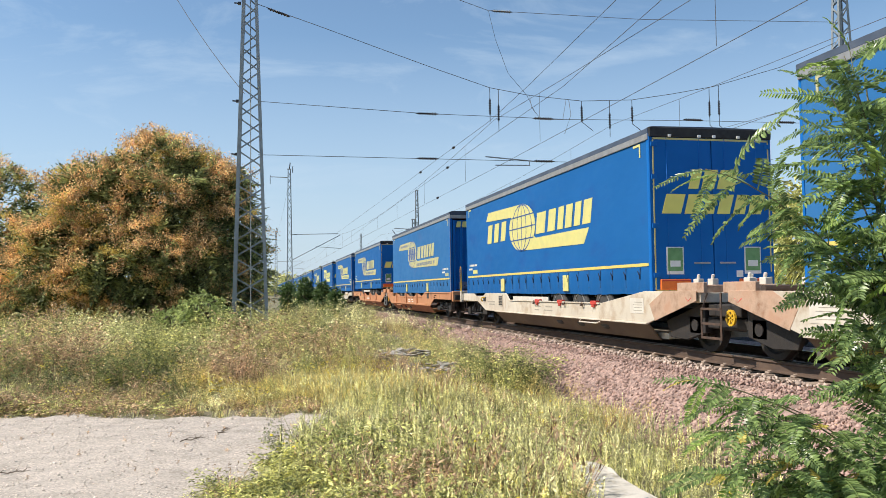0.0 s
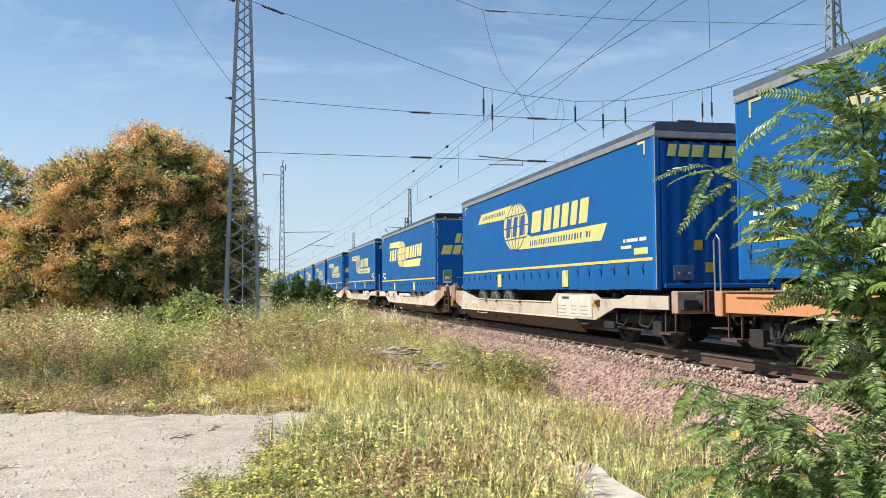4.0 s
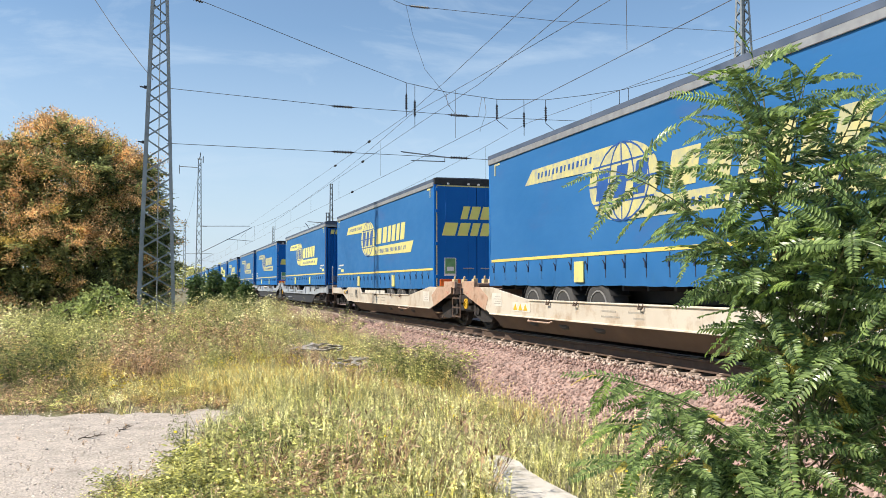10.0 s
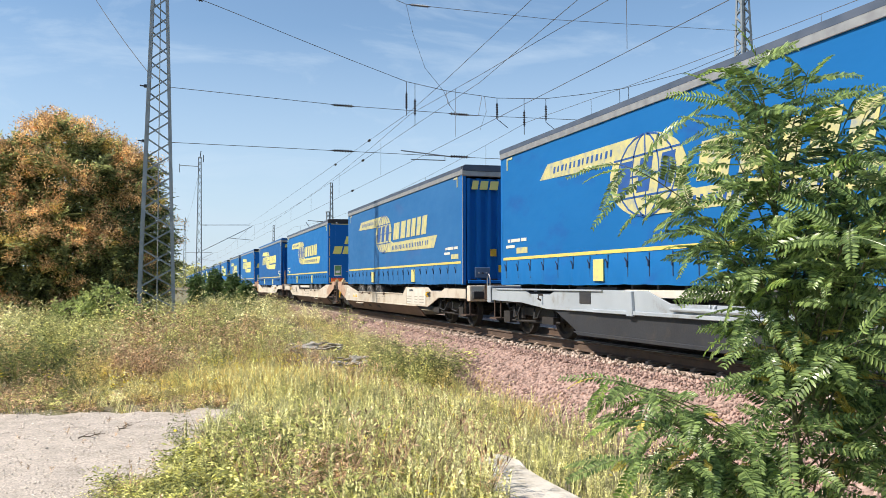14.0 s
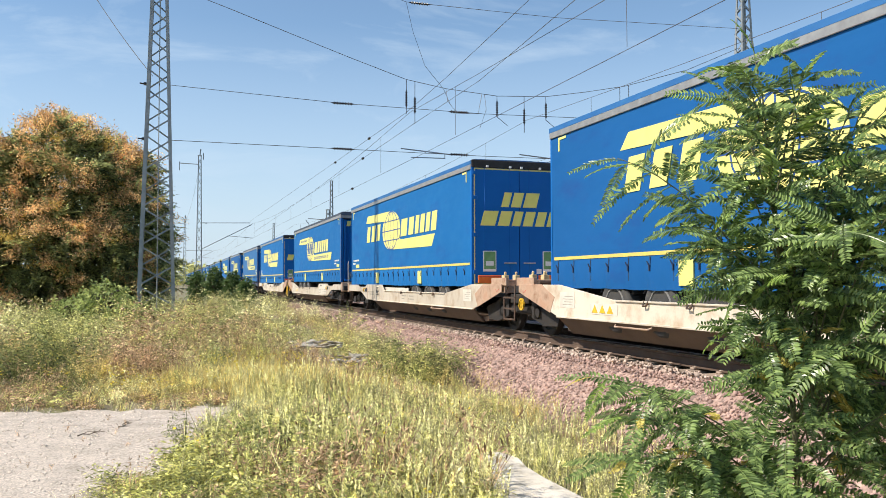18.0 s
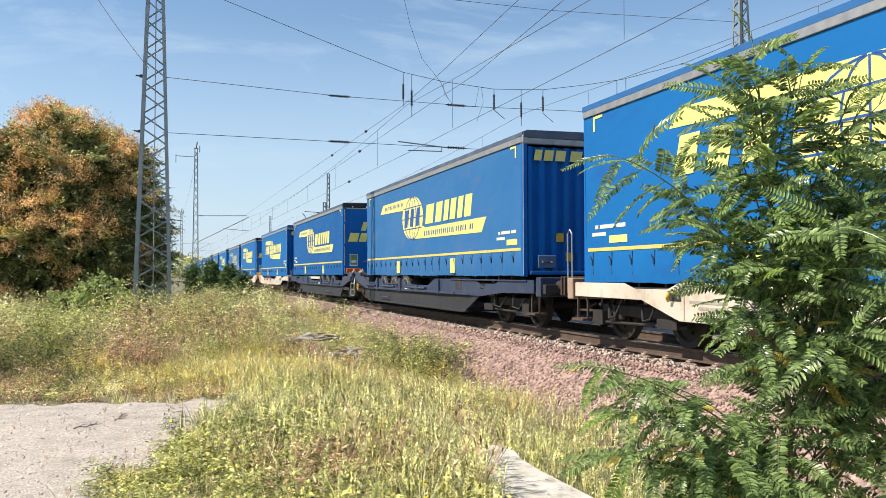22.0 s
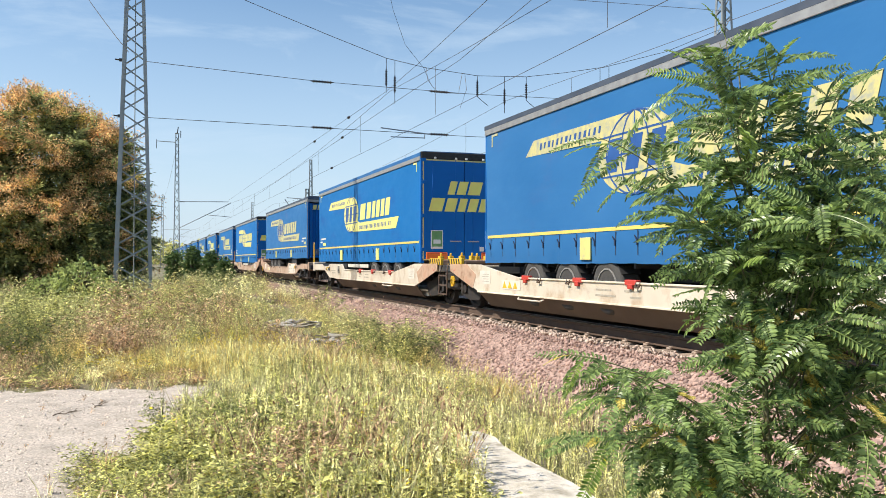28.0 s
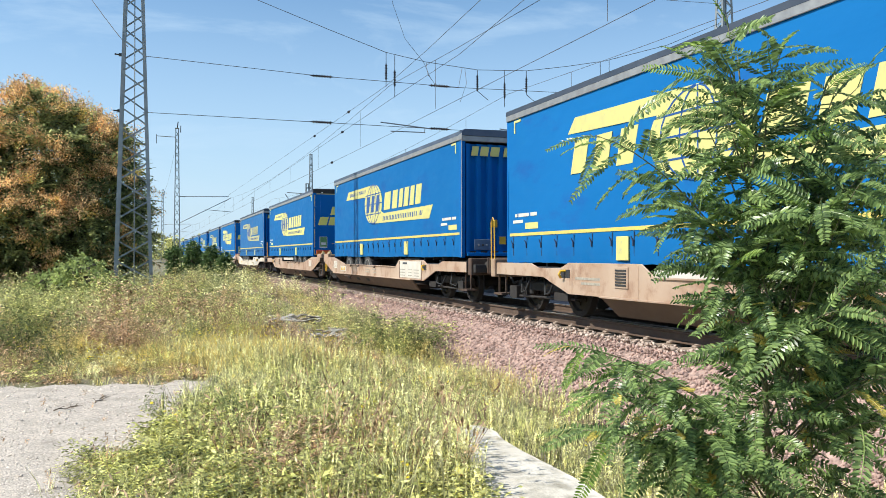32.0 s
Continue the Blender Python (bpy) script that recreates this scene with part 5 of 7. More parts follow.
def head_span():
    lm = build_mast(-.36, SPAN_Y, -.05, 14.2, .60, .17, 26, "tall grey lattice mast of the head span, standing in weeds", "masts", .10, .048)
    for z in (6.23, 8.02, 11.35):
        part("wire_bracket", Geo().box(-.50, -.06, z - .03, -.40, .06, z + .05).rod((-.62, 0, z + .02), (-.40, 0, z), .025, 6), INSULATOR, lm, "dark end clamp", at=pose(.02 * z - .12, 0, .05))
    part("ladder_cable", Geo().rod((.02, -.3, .3), (.02, -.16, 13.8), .018, 6), MAST, lm)
    build_mast(22.6, SPAN_Y, .2, 14.0, .60, .17, 26, "tall grey lattice mast beyond the tracks", "masts", .10, .06)
    y = SPAN_Y
    wire("cross_span_wire", [(x, y, z) for x, z in ((-.2, 11.4), (2, 10.72), (4, 10.08), (6, 9.45), (8, 8.85), (9.5, 8.63), (11.5, 8.50), (13.5, 8.62), (15.2, 8.92), (16.9, 9.27), (19.8, 10.15), (22.4, 11.3))], .011, "slack dark cross-span cable between the masts", "head span")
    wire("upper_span_wire", [(x, y, z) for x, z in ((-.1, 8.05), (5.7, 7.83), (11, 7.80), (16, 7.92), (22.4, 8.0))], .010, "thin upper span cable", "head span")
    wire("lower_span_wire", [(x, y, z) for x, z in ((-.1, 6.24), (11, 6.23), (22.4, 6.35))], .010, "thin lower span cable", "head span")
    wire("feeder_cable", [(x, y, z) for x, z in ((-.4, 14.1), (4, 12.85), (8.0, 11.66), (14, 11.7), (22.4, 12.1))], .010, "thin feeder cable high between the masts", "head span")
    wire("feeder_drop", [(8.0, y, 11.64), (8.25, y, 10.6), (8.7, y, 9.4), (9.4, y, 8.62), (9.7, y, 8.0)], .0075, "thin looping drop cable", "head span")
    wire("stay_cable", sagging((-.55, y, 8.3), (-6, y + 8, 19), .6), .012, "thin cable rising from the mast", "head span")
    ins = insulator_mesh()
    spots = [(5.7, 7.83, 0), (10.0, 7.80, 0), (16.0, 7.95, 0), (20.0, 7.98, 0), (5.7, 6.24, 0), (10.0, 6.24, 0), (20.0, 6.32, 0), (8.5, 11.66, 0), (.6, 11.12, 18)]
    for x, z, tilt in spots:
        ob = part("insulator", ins, INSULATOR, at=pose(x, y, z, 0, tilt, 0))
        tagged(ob, "dark ribbed insulator strung in a span cable", "insulator", "insulators")
    up = insulator_mesh(.62, .05, 6)
    for x, zt, zb in ((8.0, 8.85, 7.62), (8.32, 8.80, 7.25), (11.5, 8.50, 7.7), (12.6, 8.56, 7.2), (13.5, 8.62, 7.7), (16.7, 9.22, 7.75), (17.1, 9.33, 7.75)):
        h = thing("hanger", "dark hanger with an insulator below the cross-span cable", "hanger", "hangers", at=pose(x, y, 0))
        part("hanger_rod", Geo().rod((0, 0, zb), (0, 0, zt), .012, 6), WIRE, h)
        part("insulator", up, INSULATOR, h, at=pose(0, 0, (zt + zb) / 2 - .08, 0, 90, 0))
        if x > 11 and x != 12.6:
            part("hanger_stay", Geo().rod((0, 0, zb + .02), (.42, 0, zb - .28), .012, 6), WIRE, h)
    for c in TRACKS:
        a = thing("steady_arm", "thin steel registration arm holding the contact wire", "arm", "steady arms", at=pose(c, y, 0))
        part("arm_tube", Geo().rod((-.35, 0, 6.36), (1.6, 0, 6.22), .022, 8), STEEL, a)
        part("arm_tube", Geo().rod((0.02, 0, 6.06), (1.3, 0, 6.08), .018, 8), STEEL, a)
        part("arm_drop", Geo().rod((1.3, 0, 6.06), (1.3, 0, 6.25), .014, 6), STEEL, a)


def overhead_line(c, near=True):
    """Contact wire and messenger with droppers over one track, from behind the camera to the distance."""
    stops = [-40, SPAN_Y, 88, 168, 248, 330, 420]
    zc, zm = RAIL_Z + 5.5, RAIL_Z + 7.15
    wire("contact_wire", [(c + (.15 if k % 2 else -.1), y, zc) for k, y in enumerate(stops)], .0075, "copper contact wire over the track", "overhead line")
    pts = []
    for a, b in zip(stops, stops[1:]):
        pts += [(p.x, p.y, p.z) for p in sagging((c, a, zm), (c, b, zm), .75, 10)][:-1]
    pts.append((c, stops[-1], zm))
    wire("messenger_wire", pts, .0075, "sagging messenger wire over the track", "overhead line")
    for a, b in zip(stops[:3], stops[1:4]):
        n = 7
        for k in range(n):
            q = (k + .5) / n
            y = a + (b - a) * q
            zz = zm - .75 * 4 * q * (1 - q)
            ob = part("dropper", Geo().rod((c, y, zc), (c, y, zz), .006, 5), WIRE)
            tagged(ob, "thin dropper between the overhead wires", "dropper", "droppers")


def far_mast(x, y, height, arm_to, side_arm, z0=.1):
    m = build_mast(x, y, z0, height, .34, .16, 16, "distant grey lattice mast with a bracket arm", "masts", .07, .05, True)
    s = 1 if arm_to > x else -1
    d = abs(arm_to - x)
    part("bracket_tube", Geo().rod((s * .2, 0, 7.6), (s * d, 0, 7.7), .035, 8), STEEL, m)
    part("bracket_strut", Geo().rod((s * .3, 0, 4.9), (s * (d + .2), 0, 7.55), .035, 8), STEEL, m)
    part("registration_tube", Geo().rod((s * (d - 2.4), 0, 6.3), (s * (d + .3), 0, 6.1), .025, 8), STEEL, m)
    part("insulator", insulator_mesh(.5, .06, 5), INSULATOR, m, at=pose(s * .55, 0, 7.6))
    if side_arm:
        part("side_arm", Geo().rod((-.1, 0, height - .9), (-2.0, 0, height - .85), .04, 8), STEEL, m)
        part("side_insulator", Geo().rod((-2.0, 0, height - 1.6), (-2.0, 0, height - .7), .03, 8), INSULATOR, m)
        part("top_fitting", Geo().rod((0, 0, height), (.1, 0, height + .7), .05, 8).rod((.35, 0, height - .4), (.35, 0, height + .3), .04, 8), INSULATOR, m, "dark insulators on the mast head")


head_span()
for c in TRACKS:
    overhead_line(c)
# drop-shaped clamps and weights on the wires
clamp = Geo().lathe([(-.16, .01), (-.10, .05), (.06, .06), (.16, .01)], (0, 0, 0), "x", 8).mesh("wire_clamp")
for x, y, z in ((8.0, 33.5, 7.68), (8.258, 38, 6.04), (8.02, 41, 7.7), (8.304, 36, 7.205)):
    tagged(part("wire_clamp", clamp, INSULATOR, at=pose(x, y, z, 0, 0, 90)), "dark drop-shaped insulator clamped on an overhead wire", "clamp", "wire clamps")
# wires of a second set that leave the span and swing off over the near track
wire("section_wire", [(8.0, SPAN_Y, 7.66), (7.92, 23.2, 7.8), (7.55, 16.2, 7.9), (6.2, -8, 8.2)], .0075, "overlap wire swinging off the near track", "overhead line")
wire("section_wire", [(8.32, SPAN_Y, 7.3), (8.5, 21.9, 7.45), (8.12, 15.2, 7.6), (6.8, -8, 7.9)], .0075, "overlap wire swinging off the near track", "overhead line")
wire("section_wire", [(8.0, SPAN_Y, 7.66), (8.0, 88, 7.9)], .0075, "overlap wire leading off along the near track", "overhead line")
wire("section_wire", [(8.32, SPAN_Y, 7.3), (8.2, 88, 6.6)], .0075, "overlap wire leading off along the near track", "overhead line")
wire("loop_wire", [(9.5, SPAN_Y, 8.63), (9.42, SPAN_Y - .4, 8.1), (9.75, SPAN_Y - .5, 7.65), (10.6, SPAN_Y - .4, 7.7), (10.9, SPAN_Y, 8.55)], .009, "slack jumper loop below the cross-span", "head span")
wire("loop_wire", [(11.0, SPAN_Y, 8.53), (10.95, SPAN_Y - .3, 7.9), (10.7, SPAN_Y - .3, 7.2)], .009, "slack jumper loop below the cross-span", "head span")
wire("feeder_line", sagging((3, 88, 14.2), (3, 168, 13.8), 1.2) + sagging((3, 168, 13.8), (3, 300, 13.5), 1.5)[1:], .010, "thin feeder line between distant masts", "overhead line")
far_mast(2.93, 88, 14.6, 8.1, True)
far_mast(2.9, 168, 13.8, 8.1, True)
far_mast(20.0, 105, 14.6, 17.4, False)
far_mast(20.0, 167, 13.2, 17.4, False)
far_mast(14.9, 80, 8.6, 12.9, False)

# ---- plants ----
LEAF = leaf_mat("robinia_leaf", (0.13, 0.22, 0.08), (0.32, 0.415, 0.148), 0.45, 0.5, 0.28)
LEAF_YOUNG = leaf_mat("young_leaf", (0.15, 0.27, 0.06), (0.32, 0.42, 0.10), 0.3, 0.4)
LEAF_YELLOW = leaf_mat("yellowed_leaf", (0.60, 0.48, 0.10), (0.74, 0.62, 0.18), 0.2, 0.4)
TWIG = mat("twig_bark", (0.13, 0.13, 0.06), (0.17, 0.15, 0.08), 20, 0.85, bump=0.3)
BARK = mat("tree_bark", (0.12, 0.095, 0.07), (0.08, 0.065, 0.05), 8, 0.9, bump=0.5, bump_scale=20)
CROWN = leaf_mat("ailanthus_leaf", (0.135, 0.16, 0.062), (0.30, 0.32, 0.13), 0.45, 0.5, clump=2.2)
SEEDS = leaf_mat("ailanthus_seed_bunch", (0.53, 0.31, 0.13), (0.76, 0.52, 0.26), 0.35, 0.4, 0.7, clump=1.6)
SEEDS_GOLD = leaf_mat("golden_seed_bunch", (0.62, 0.44, 0.10), (0.75, 0.58, 0.18), 0.25, 0.4, 0.7)
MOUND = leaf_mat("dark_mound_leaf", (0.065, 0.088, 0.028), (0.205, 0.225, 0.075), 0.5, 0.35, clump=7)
SPROUT = leaf_mat("ailanthus_sprout_leaf", (0.22, 0.29, 0.09), (0.46, 0.52, 0.19), 0.45, 0.4)
SAPLING = leaf_mat("sapling_leaf", (0.06, 0.11, 0.035), (0.12, 0.18, 0.06), 0.35, 0.35)
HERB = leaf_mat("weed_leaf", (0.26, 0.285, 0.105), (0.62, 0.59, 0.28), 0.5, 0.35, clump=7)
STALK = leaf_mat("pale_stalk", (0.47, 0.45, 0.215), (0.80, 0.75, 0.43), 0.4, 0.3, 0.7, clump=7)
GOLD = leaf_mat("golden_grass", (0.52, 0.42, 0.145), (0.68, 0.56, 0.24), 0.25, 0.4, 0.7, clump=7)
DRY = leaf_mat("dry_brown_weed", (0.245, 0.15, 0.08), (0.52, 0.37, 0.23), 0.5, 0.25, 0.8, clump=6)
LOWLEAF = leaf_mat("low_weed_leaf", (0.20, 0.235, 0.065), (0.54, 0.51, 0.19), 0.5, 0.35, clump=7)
FLOWER = leaf_mat("yellow_flower", (0.78, 0.62, 0.03), (0.85, 0.70, 0.06), 0.1, 0.35)


class Quads:
    """Loose quads for one plant: blades and leaves."""

    def __init__(self, rng):
        self.q, self.rng = [], rng

    def leaf(self, p, d, length, width, droop=0.0, fold=0.5):
        """One pointed leaf from p along d: a kite of four corners."""
        p, d = np.asarray(p, float), np.asarray(d, float)
        d = d / (np.linalg.norm(d) + 1e-9)
        s = np.cross(d, (0, 0, 1.0))
        s = s / (np.linalg.norm(s) + 1e-6)
        roll = self.rng.uniform(-.7, .7)
        s = s * math.cos(roll) + np.array((0, 0, 1.0)) * math.sin(roll)
        m = p + d * length * fold - np.array((0, 0, droop * length * .3))
        t = p + d * length - np.array((0, 0, droop * length))
        self.q.append((p, m + s * width / 2, t, m - s * width / 2))

    def blade(self, p, d, length, width, bend):
        p, d = np.asarray(p, float), np.asarray(d, float)
        d = d / np.linalg.norm(d)
        a = self.rng.uniform(0, math.tau)
        s = np.array((math.cos(a), math.sin(a), 0)) * width / 2
        h = np.array((d[0], d[1], 0))
        m = p + d * length * .5
        t = p + d * length + h * bend * length - np.array((0, 0, bend * length * .3))
        self.q.append((p - s, p + s, m + s * .8, m - s * .8))
        self.q.append((m - s * .8, m + s * .8, t + s * .15, t - s * .15))

    def array(self):
        return np.array(self.q)


def stalk_plant(rng, h, leaves, spike, fine=1.0):
    """An upright weed: stem, small leaves, a rough spike of seeds."""
    k = Quads(rng)
    lean = rng.uniform(-.14, .14, 2)
    k.blade((0, 0, 0), (lean[0], lean[1], 1), h, .008, .05)
    for _ in range(leaves):
        z = h * rng.uniform(.08, .8)
        a = rng.uniform(0, math.tau)
        k.leaf((lean[0] * z, lean[1] * z, z), (math.cos(a), math.sin(a), rng.uniform(.2, .9)), rng.uniform(.04, .085) * fine, rng.uniform(.012, .022) * (.4 + .6 * fine), rng.uniform(0, .4))
    for j in range(spike):
        z = h * rng.uniform(.42, 1.02)
        a = rng.uniform(0, math.tau)
        k.leaf((lean[0] * z, lean[1] * z, z), (math.cos(a), math.sin(a), rng.uniform(.6, 1.7)), rng.uniform(.016, .030) * (.4 + .6 * fine), .012 * (.4 + .6 * fine))
    return k.array()


def tuft(rng, h, n):
    k = Quads(rng)
    for _ in range(n):
        a, r = rng.uniform(0, math.tau), rng.uniform(0, .06)
        k.blade((r * math.cos(a), r * math.sin(a), 0), (math.cos(a) * .35, math.sin(a) * .35, 1), h * rng.uniform(.55, 1.1), .007, rng.uniform(.1, .6))
    return k.array()


def leafy(rng, h, n, size):
    """A low bushy weed of broad leaves."""
    k = Quads(rng)
    for _ in range(n):
        a, r, z = rng.uniform(0, math.tau), abs(rng.normal(0, h * .45)), h * rng.uniform(.1, 1)
        k.leaf((r * math.cos(a), r * math.sin(a), z * (1 - .3 * r / h)), (math.cos(a), math.sin(a), rng.uniform(-.1, .7)), size * rng.uniform(.6, 1.3), size * rng.uniform(.3, .5), rng.uniform(0, .5))
    return k.array()


def twiggy(rng, h, n):
    """A dry branching weed."""
    k = Quads(rng)
    for _ in range(n // 6):
        a = rng.uniform(0, math.tau)
        d = np.array((math.cos(a) * .5, math.sin(a) * .5, 1.0))
        k.blade((0, 0, 0), d, h * rng.uniform(.6, 1), .006, .1)
        for _ in range(5):
            z = h * rng.uniform(.25, .95)
            p = d / np.linalg.norm(d) * z
            e = rng.uniform(-1, 1, 3) + (0, 0, .6)
            k.leaf(p, e, rng.uniform(.03, .08), .014)
    return k.array()


def dots(rng, h, n, size):
    k = Quads(rng)
    for _ in range(n):
        a, r = rng.uniform(0, math.tau), rng.uniform(0, .15)
        k.leaf((r * math.cos(a), r * math.sin(a), h * rng.uniform(.7, 1.05)), (math.cos(a), math.sin(a), .3), size, size * .9)
    return k.array()


def sow(name, plants, pts, scale, material, seed, label, category="weeds"):
    """Plants the templates at the points, joined into one growth."""
    rng = np.random.default_rng(seed)
    pick = rng.integers(0, len(plants), len(pts))
    turn = rng.uniform(0, math.tau, len(pts))
    out = []
    for k, tpl in enumerate(plants):
        i = np.nonzero(pick == k)[0]
        if not len(i):
            continue
        c, s = np.cos(turn[i]), np.sin(turn[i])
        v = tpl.reshape(-1, 3)
        sc = scale[i][:, None]
        x = (v[None, :, 0] * c[:, None] - v[None, :, 1] * s[:, None]) * sc + pts[i, 0:1]
        y = (v[None, :, 0] * s[:, None] + v[None, :, 1] * c[:, None]) * sc + pts[i, 1:2]
        z = v[None, :, 2] * sc + pts[i, 2:3]
        out.append(np.stack([x, y, z], -1).reshape(-1, 3))
    v = np.concatenate(out)
    f = np.arange(len(v)).reshape(-1, 4)
    ob = new(name, mesh_arrays(name, v, f, material))
    return tagged(ob, label, category, kind="stuff")


# the growths that stand out: place, radius, kind
STANDS = [(-2.2, 14.1, .62, "dark"), (-1.7, 14.0, .62, "dark"), (-1.35, 14.4, .6, "dark"), (-2.7, 14.5, .6, "dark"), (-3.3, 14.2, .5, "dark"), (-2.0, 15.0, .6, "dark"), (-1.0, 13.5, .38, "gold"), (-1.15, 13.9, .42, "gold"), (-.75, 13.9, .36, "gold"),
          (-.7, 13.7, .55, "brown"), (-.3, 13.8, .6, "brown"), (-.5, 14.5, .65, "brown"), (.1, 14.3, .55, "brown"), (-1.0, 15.2, .6, "brown"), (-3.0, 16.6, .7, "brown"), (-3.8, 16.2, .7, "brown"), (-4.6, 15.6, .7, "brown"), (-3.6, 17.5, .8, "brown"), (-5.4, 16.8, .8, "dark"), (-4.2, 14.6, .55, "dark"), (-5.2, 14.9, .6, "dark"), (-4.4, 18.6, .8, "dark"), (-.1, 16.4, .5, "dark"), (.9, 15.6, .42, "dark"), (1.7, 16.4, .45, "green"), (2.7, 15.6, .4, "brown"), (2.5, 17.2, .45, "brown"), (-2.9, 21.6, .8, "dark"), (-4.8, 21.0, .9, "brown"), (1.9, 21.0, .6, "dark"), (4.9, 18.4, .5, "green"), (5.2, 20.4, .55, "dark"),
          (-.8, 19.2, .85, "brown"), (-.1, 18.6, .8, "brown"), (.6, 19.4, .8, "brown"), (1.4, 18.9, .7, "brown"), (1.9, 20.2, .6, "brown"), (-1.9, 18.2, .7, "green"), (-2.6, 19.0, .6, "dark"), (-1.3, 21.2, .9, "green"), (.3, 21.5, .8, "green"),
          (3.7, 14.5, .42, "green"), (4.0, 14.9, .6, "dark"), (4.4, 14.5, .62, "green"), (4.8, 14.8, .65, "dark"), (5.1, 14.9, .5, "dark"), (4.5, 15.4, .7, "dark"), (5.1, 15.7, .7, "green"), (5.4, 16.3, .6, "dark"), (4.2, 13.9, .4, "green"), (4.7, 14.1, .36, "gold"),
          # the dark growth at (1.7, 8.5) is added in place of a shaded gap
          (.75, 7.4, .30, "dark"), (.98, 7.15, .27, "dark"), (.62, 7.9, .26, "green"), (1.2, 7.7, .26, "dark"), (.95, 6.2, .32, "brown"), (1.15, 5.9, .34, "brown"), (1.3, 6.4, .3, "brown"), (.85, 5.6, .3, "brown"), (1.45, 5.6, .3, "brown"), (1.7, 8.5, .3, "dark"), (2.1, 7.2, .28, "dark"), (1.6, 6.9, .28, "green"),
          (3.0, 10.2, .34, "dark"), (2.0, 11.2, .32, "dark"), (3.4, 11.8, .36, "brown"), (4.3, 10.6, .34, "green"), (2.7, 6.9, .24, "green"), (.3, 6.3, .24, "dark"), (.55, 5.2, .26, "dark"), (.2, 8.6, .26, "dark"), (1.5, 9.0, .26, "brown"), (3.2, 8.3, .28, "brown"), (2.4, 9.2, .3, "dark"), (3.7, 9.5, .3, "green"), (1.4, 10.2, .34, "green"), (.9, 9.2, .3, "gold")]


def field(rng, n, x0, x1, y0, y1, keep):
    """Random places on the ground inside a zone; keep: chance by place."""
    x, y = rng.uniform(x0, x1, n), rng.uniform(y0, y1, n)
    k = (rng.random(n) < keep(x, y)) & (gravel_edge(x, y) < 0.05 + .25 * rng.random(n) ** 3)
    k &= ~((y < 7.15) & (x < 3.05) & (x > 2.28 + (y - 5.45) * .31))
    for a, b, r, _ in STANDS:
        k &= (x - a) ** 2 + (y - b) ** 2 > (.72 * r) ** 2
    k &= (((x - 3.7) / .6) ** 2 + ((y - 17.7) / 1.1) ** 2 > 1) & (((x - 3.1) / .75) ** 2 + ((y - 19.4) / 1.1) ** 2 > 1)
    x, y = x[k], y[k]
    return np.stack([x, y, ground_z(x, y) - .01], -1)


def blob(x, y, cx, cy, r, power=2):
    return np.exp(-(((x - cx) / r) ** 2 + ((y - cy) / r) ** 2) ** (power / 2))


def patchy(x, y, s, a=0.0):
    """Uneven patches, from 0 to 1, with fairly firm edges."""
    v = np.sin(s * x + 1.7 * np.sin(.6 * s * y + a) + a) * np.sin(.8 * s * y + 1.3 * np.sin(.5 * s * x) + 2 * a)
    v = v + .5 * np.sin(2.3 * s * x + a + 1.1 * np.sin(1.9 * s * y)) * np.sin(2.7 * s * y - a)
    return smooth_step(-.35, .55, v)


def foot(x, y):
    """Left of the ballast's foot."""
    return x < 5.25 + .25 * np.sin(1.7 * y) + .12 * np.clip(y - 13, 0, 7)


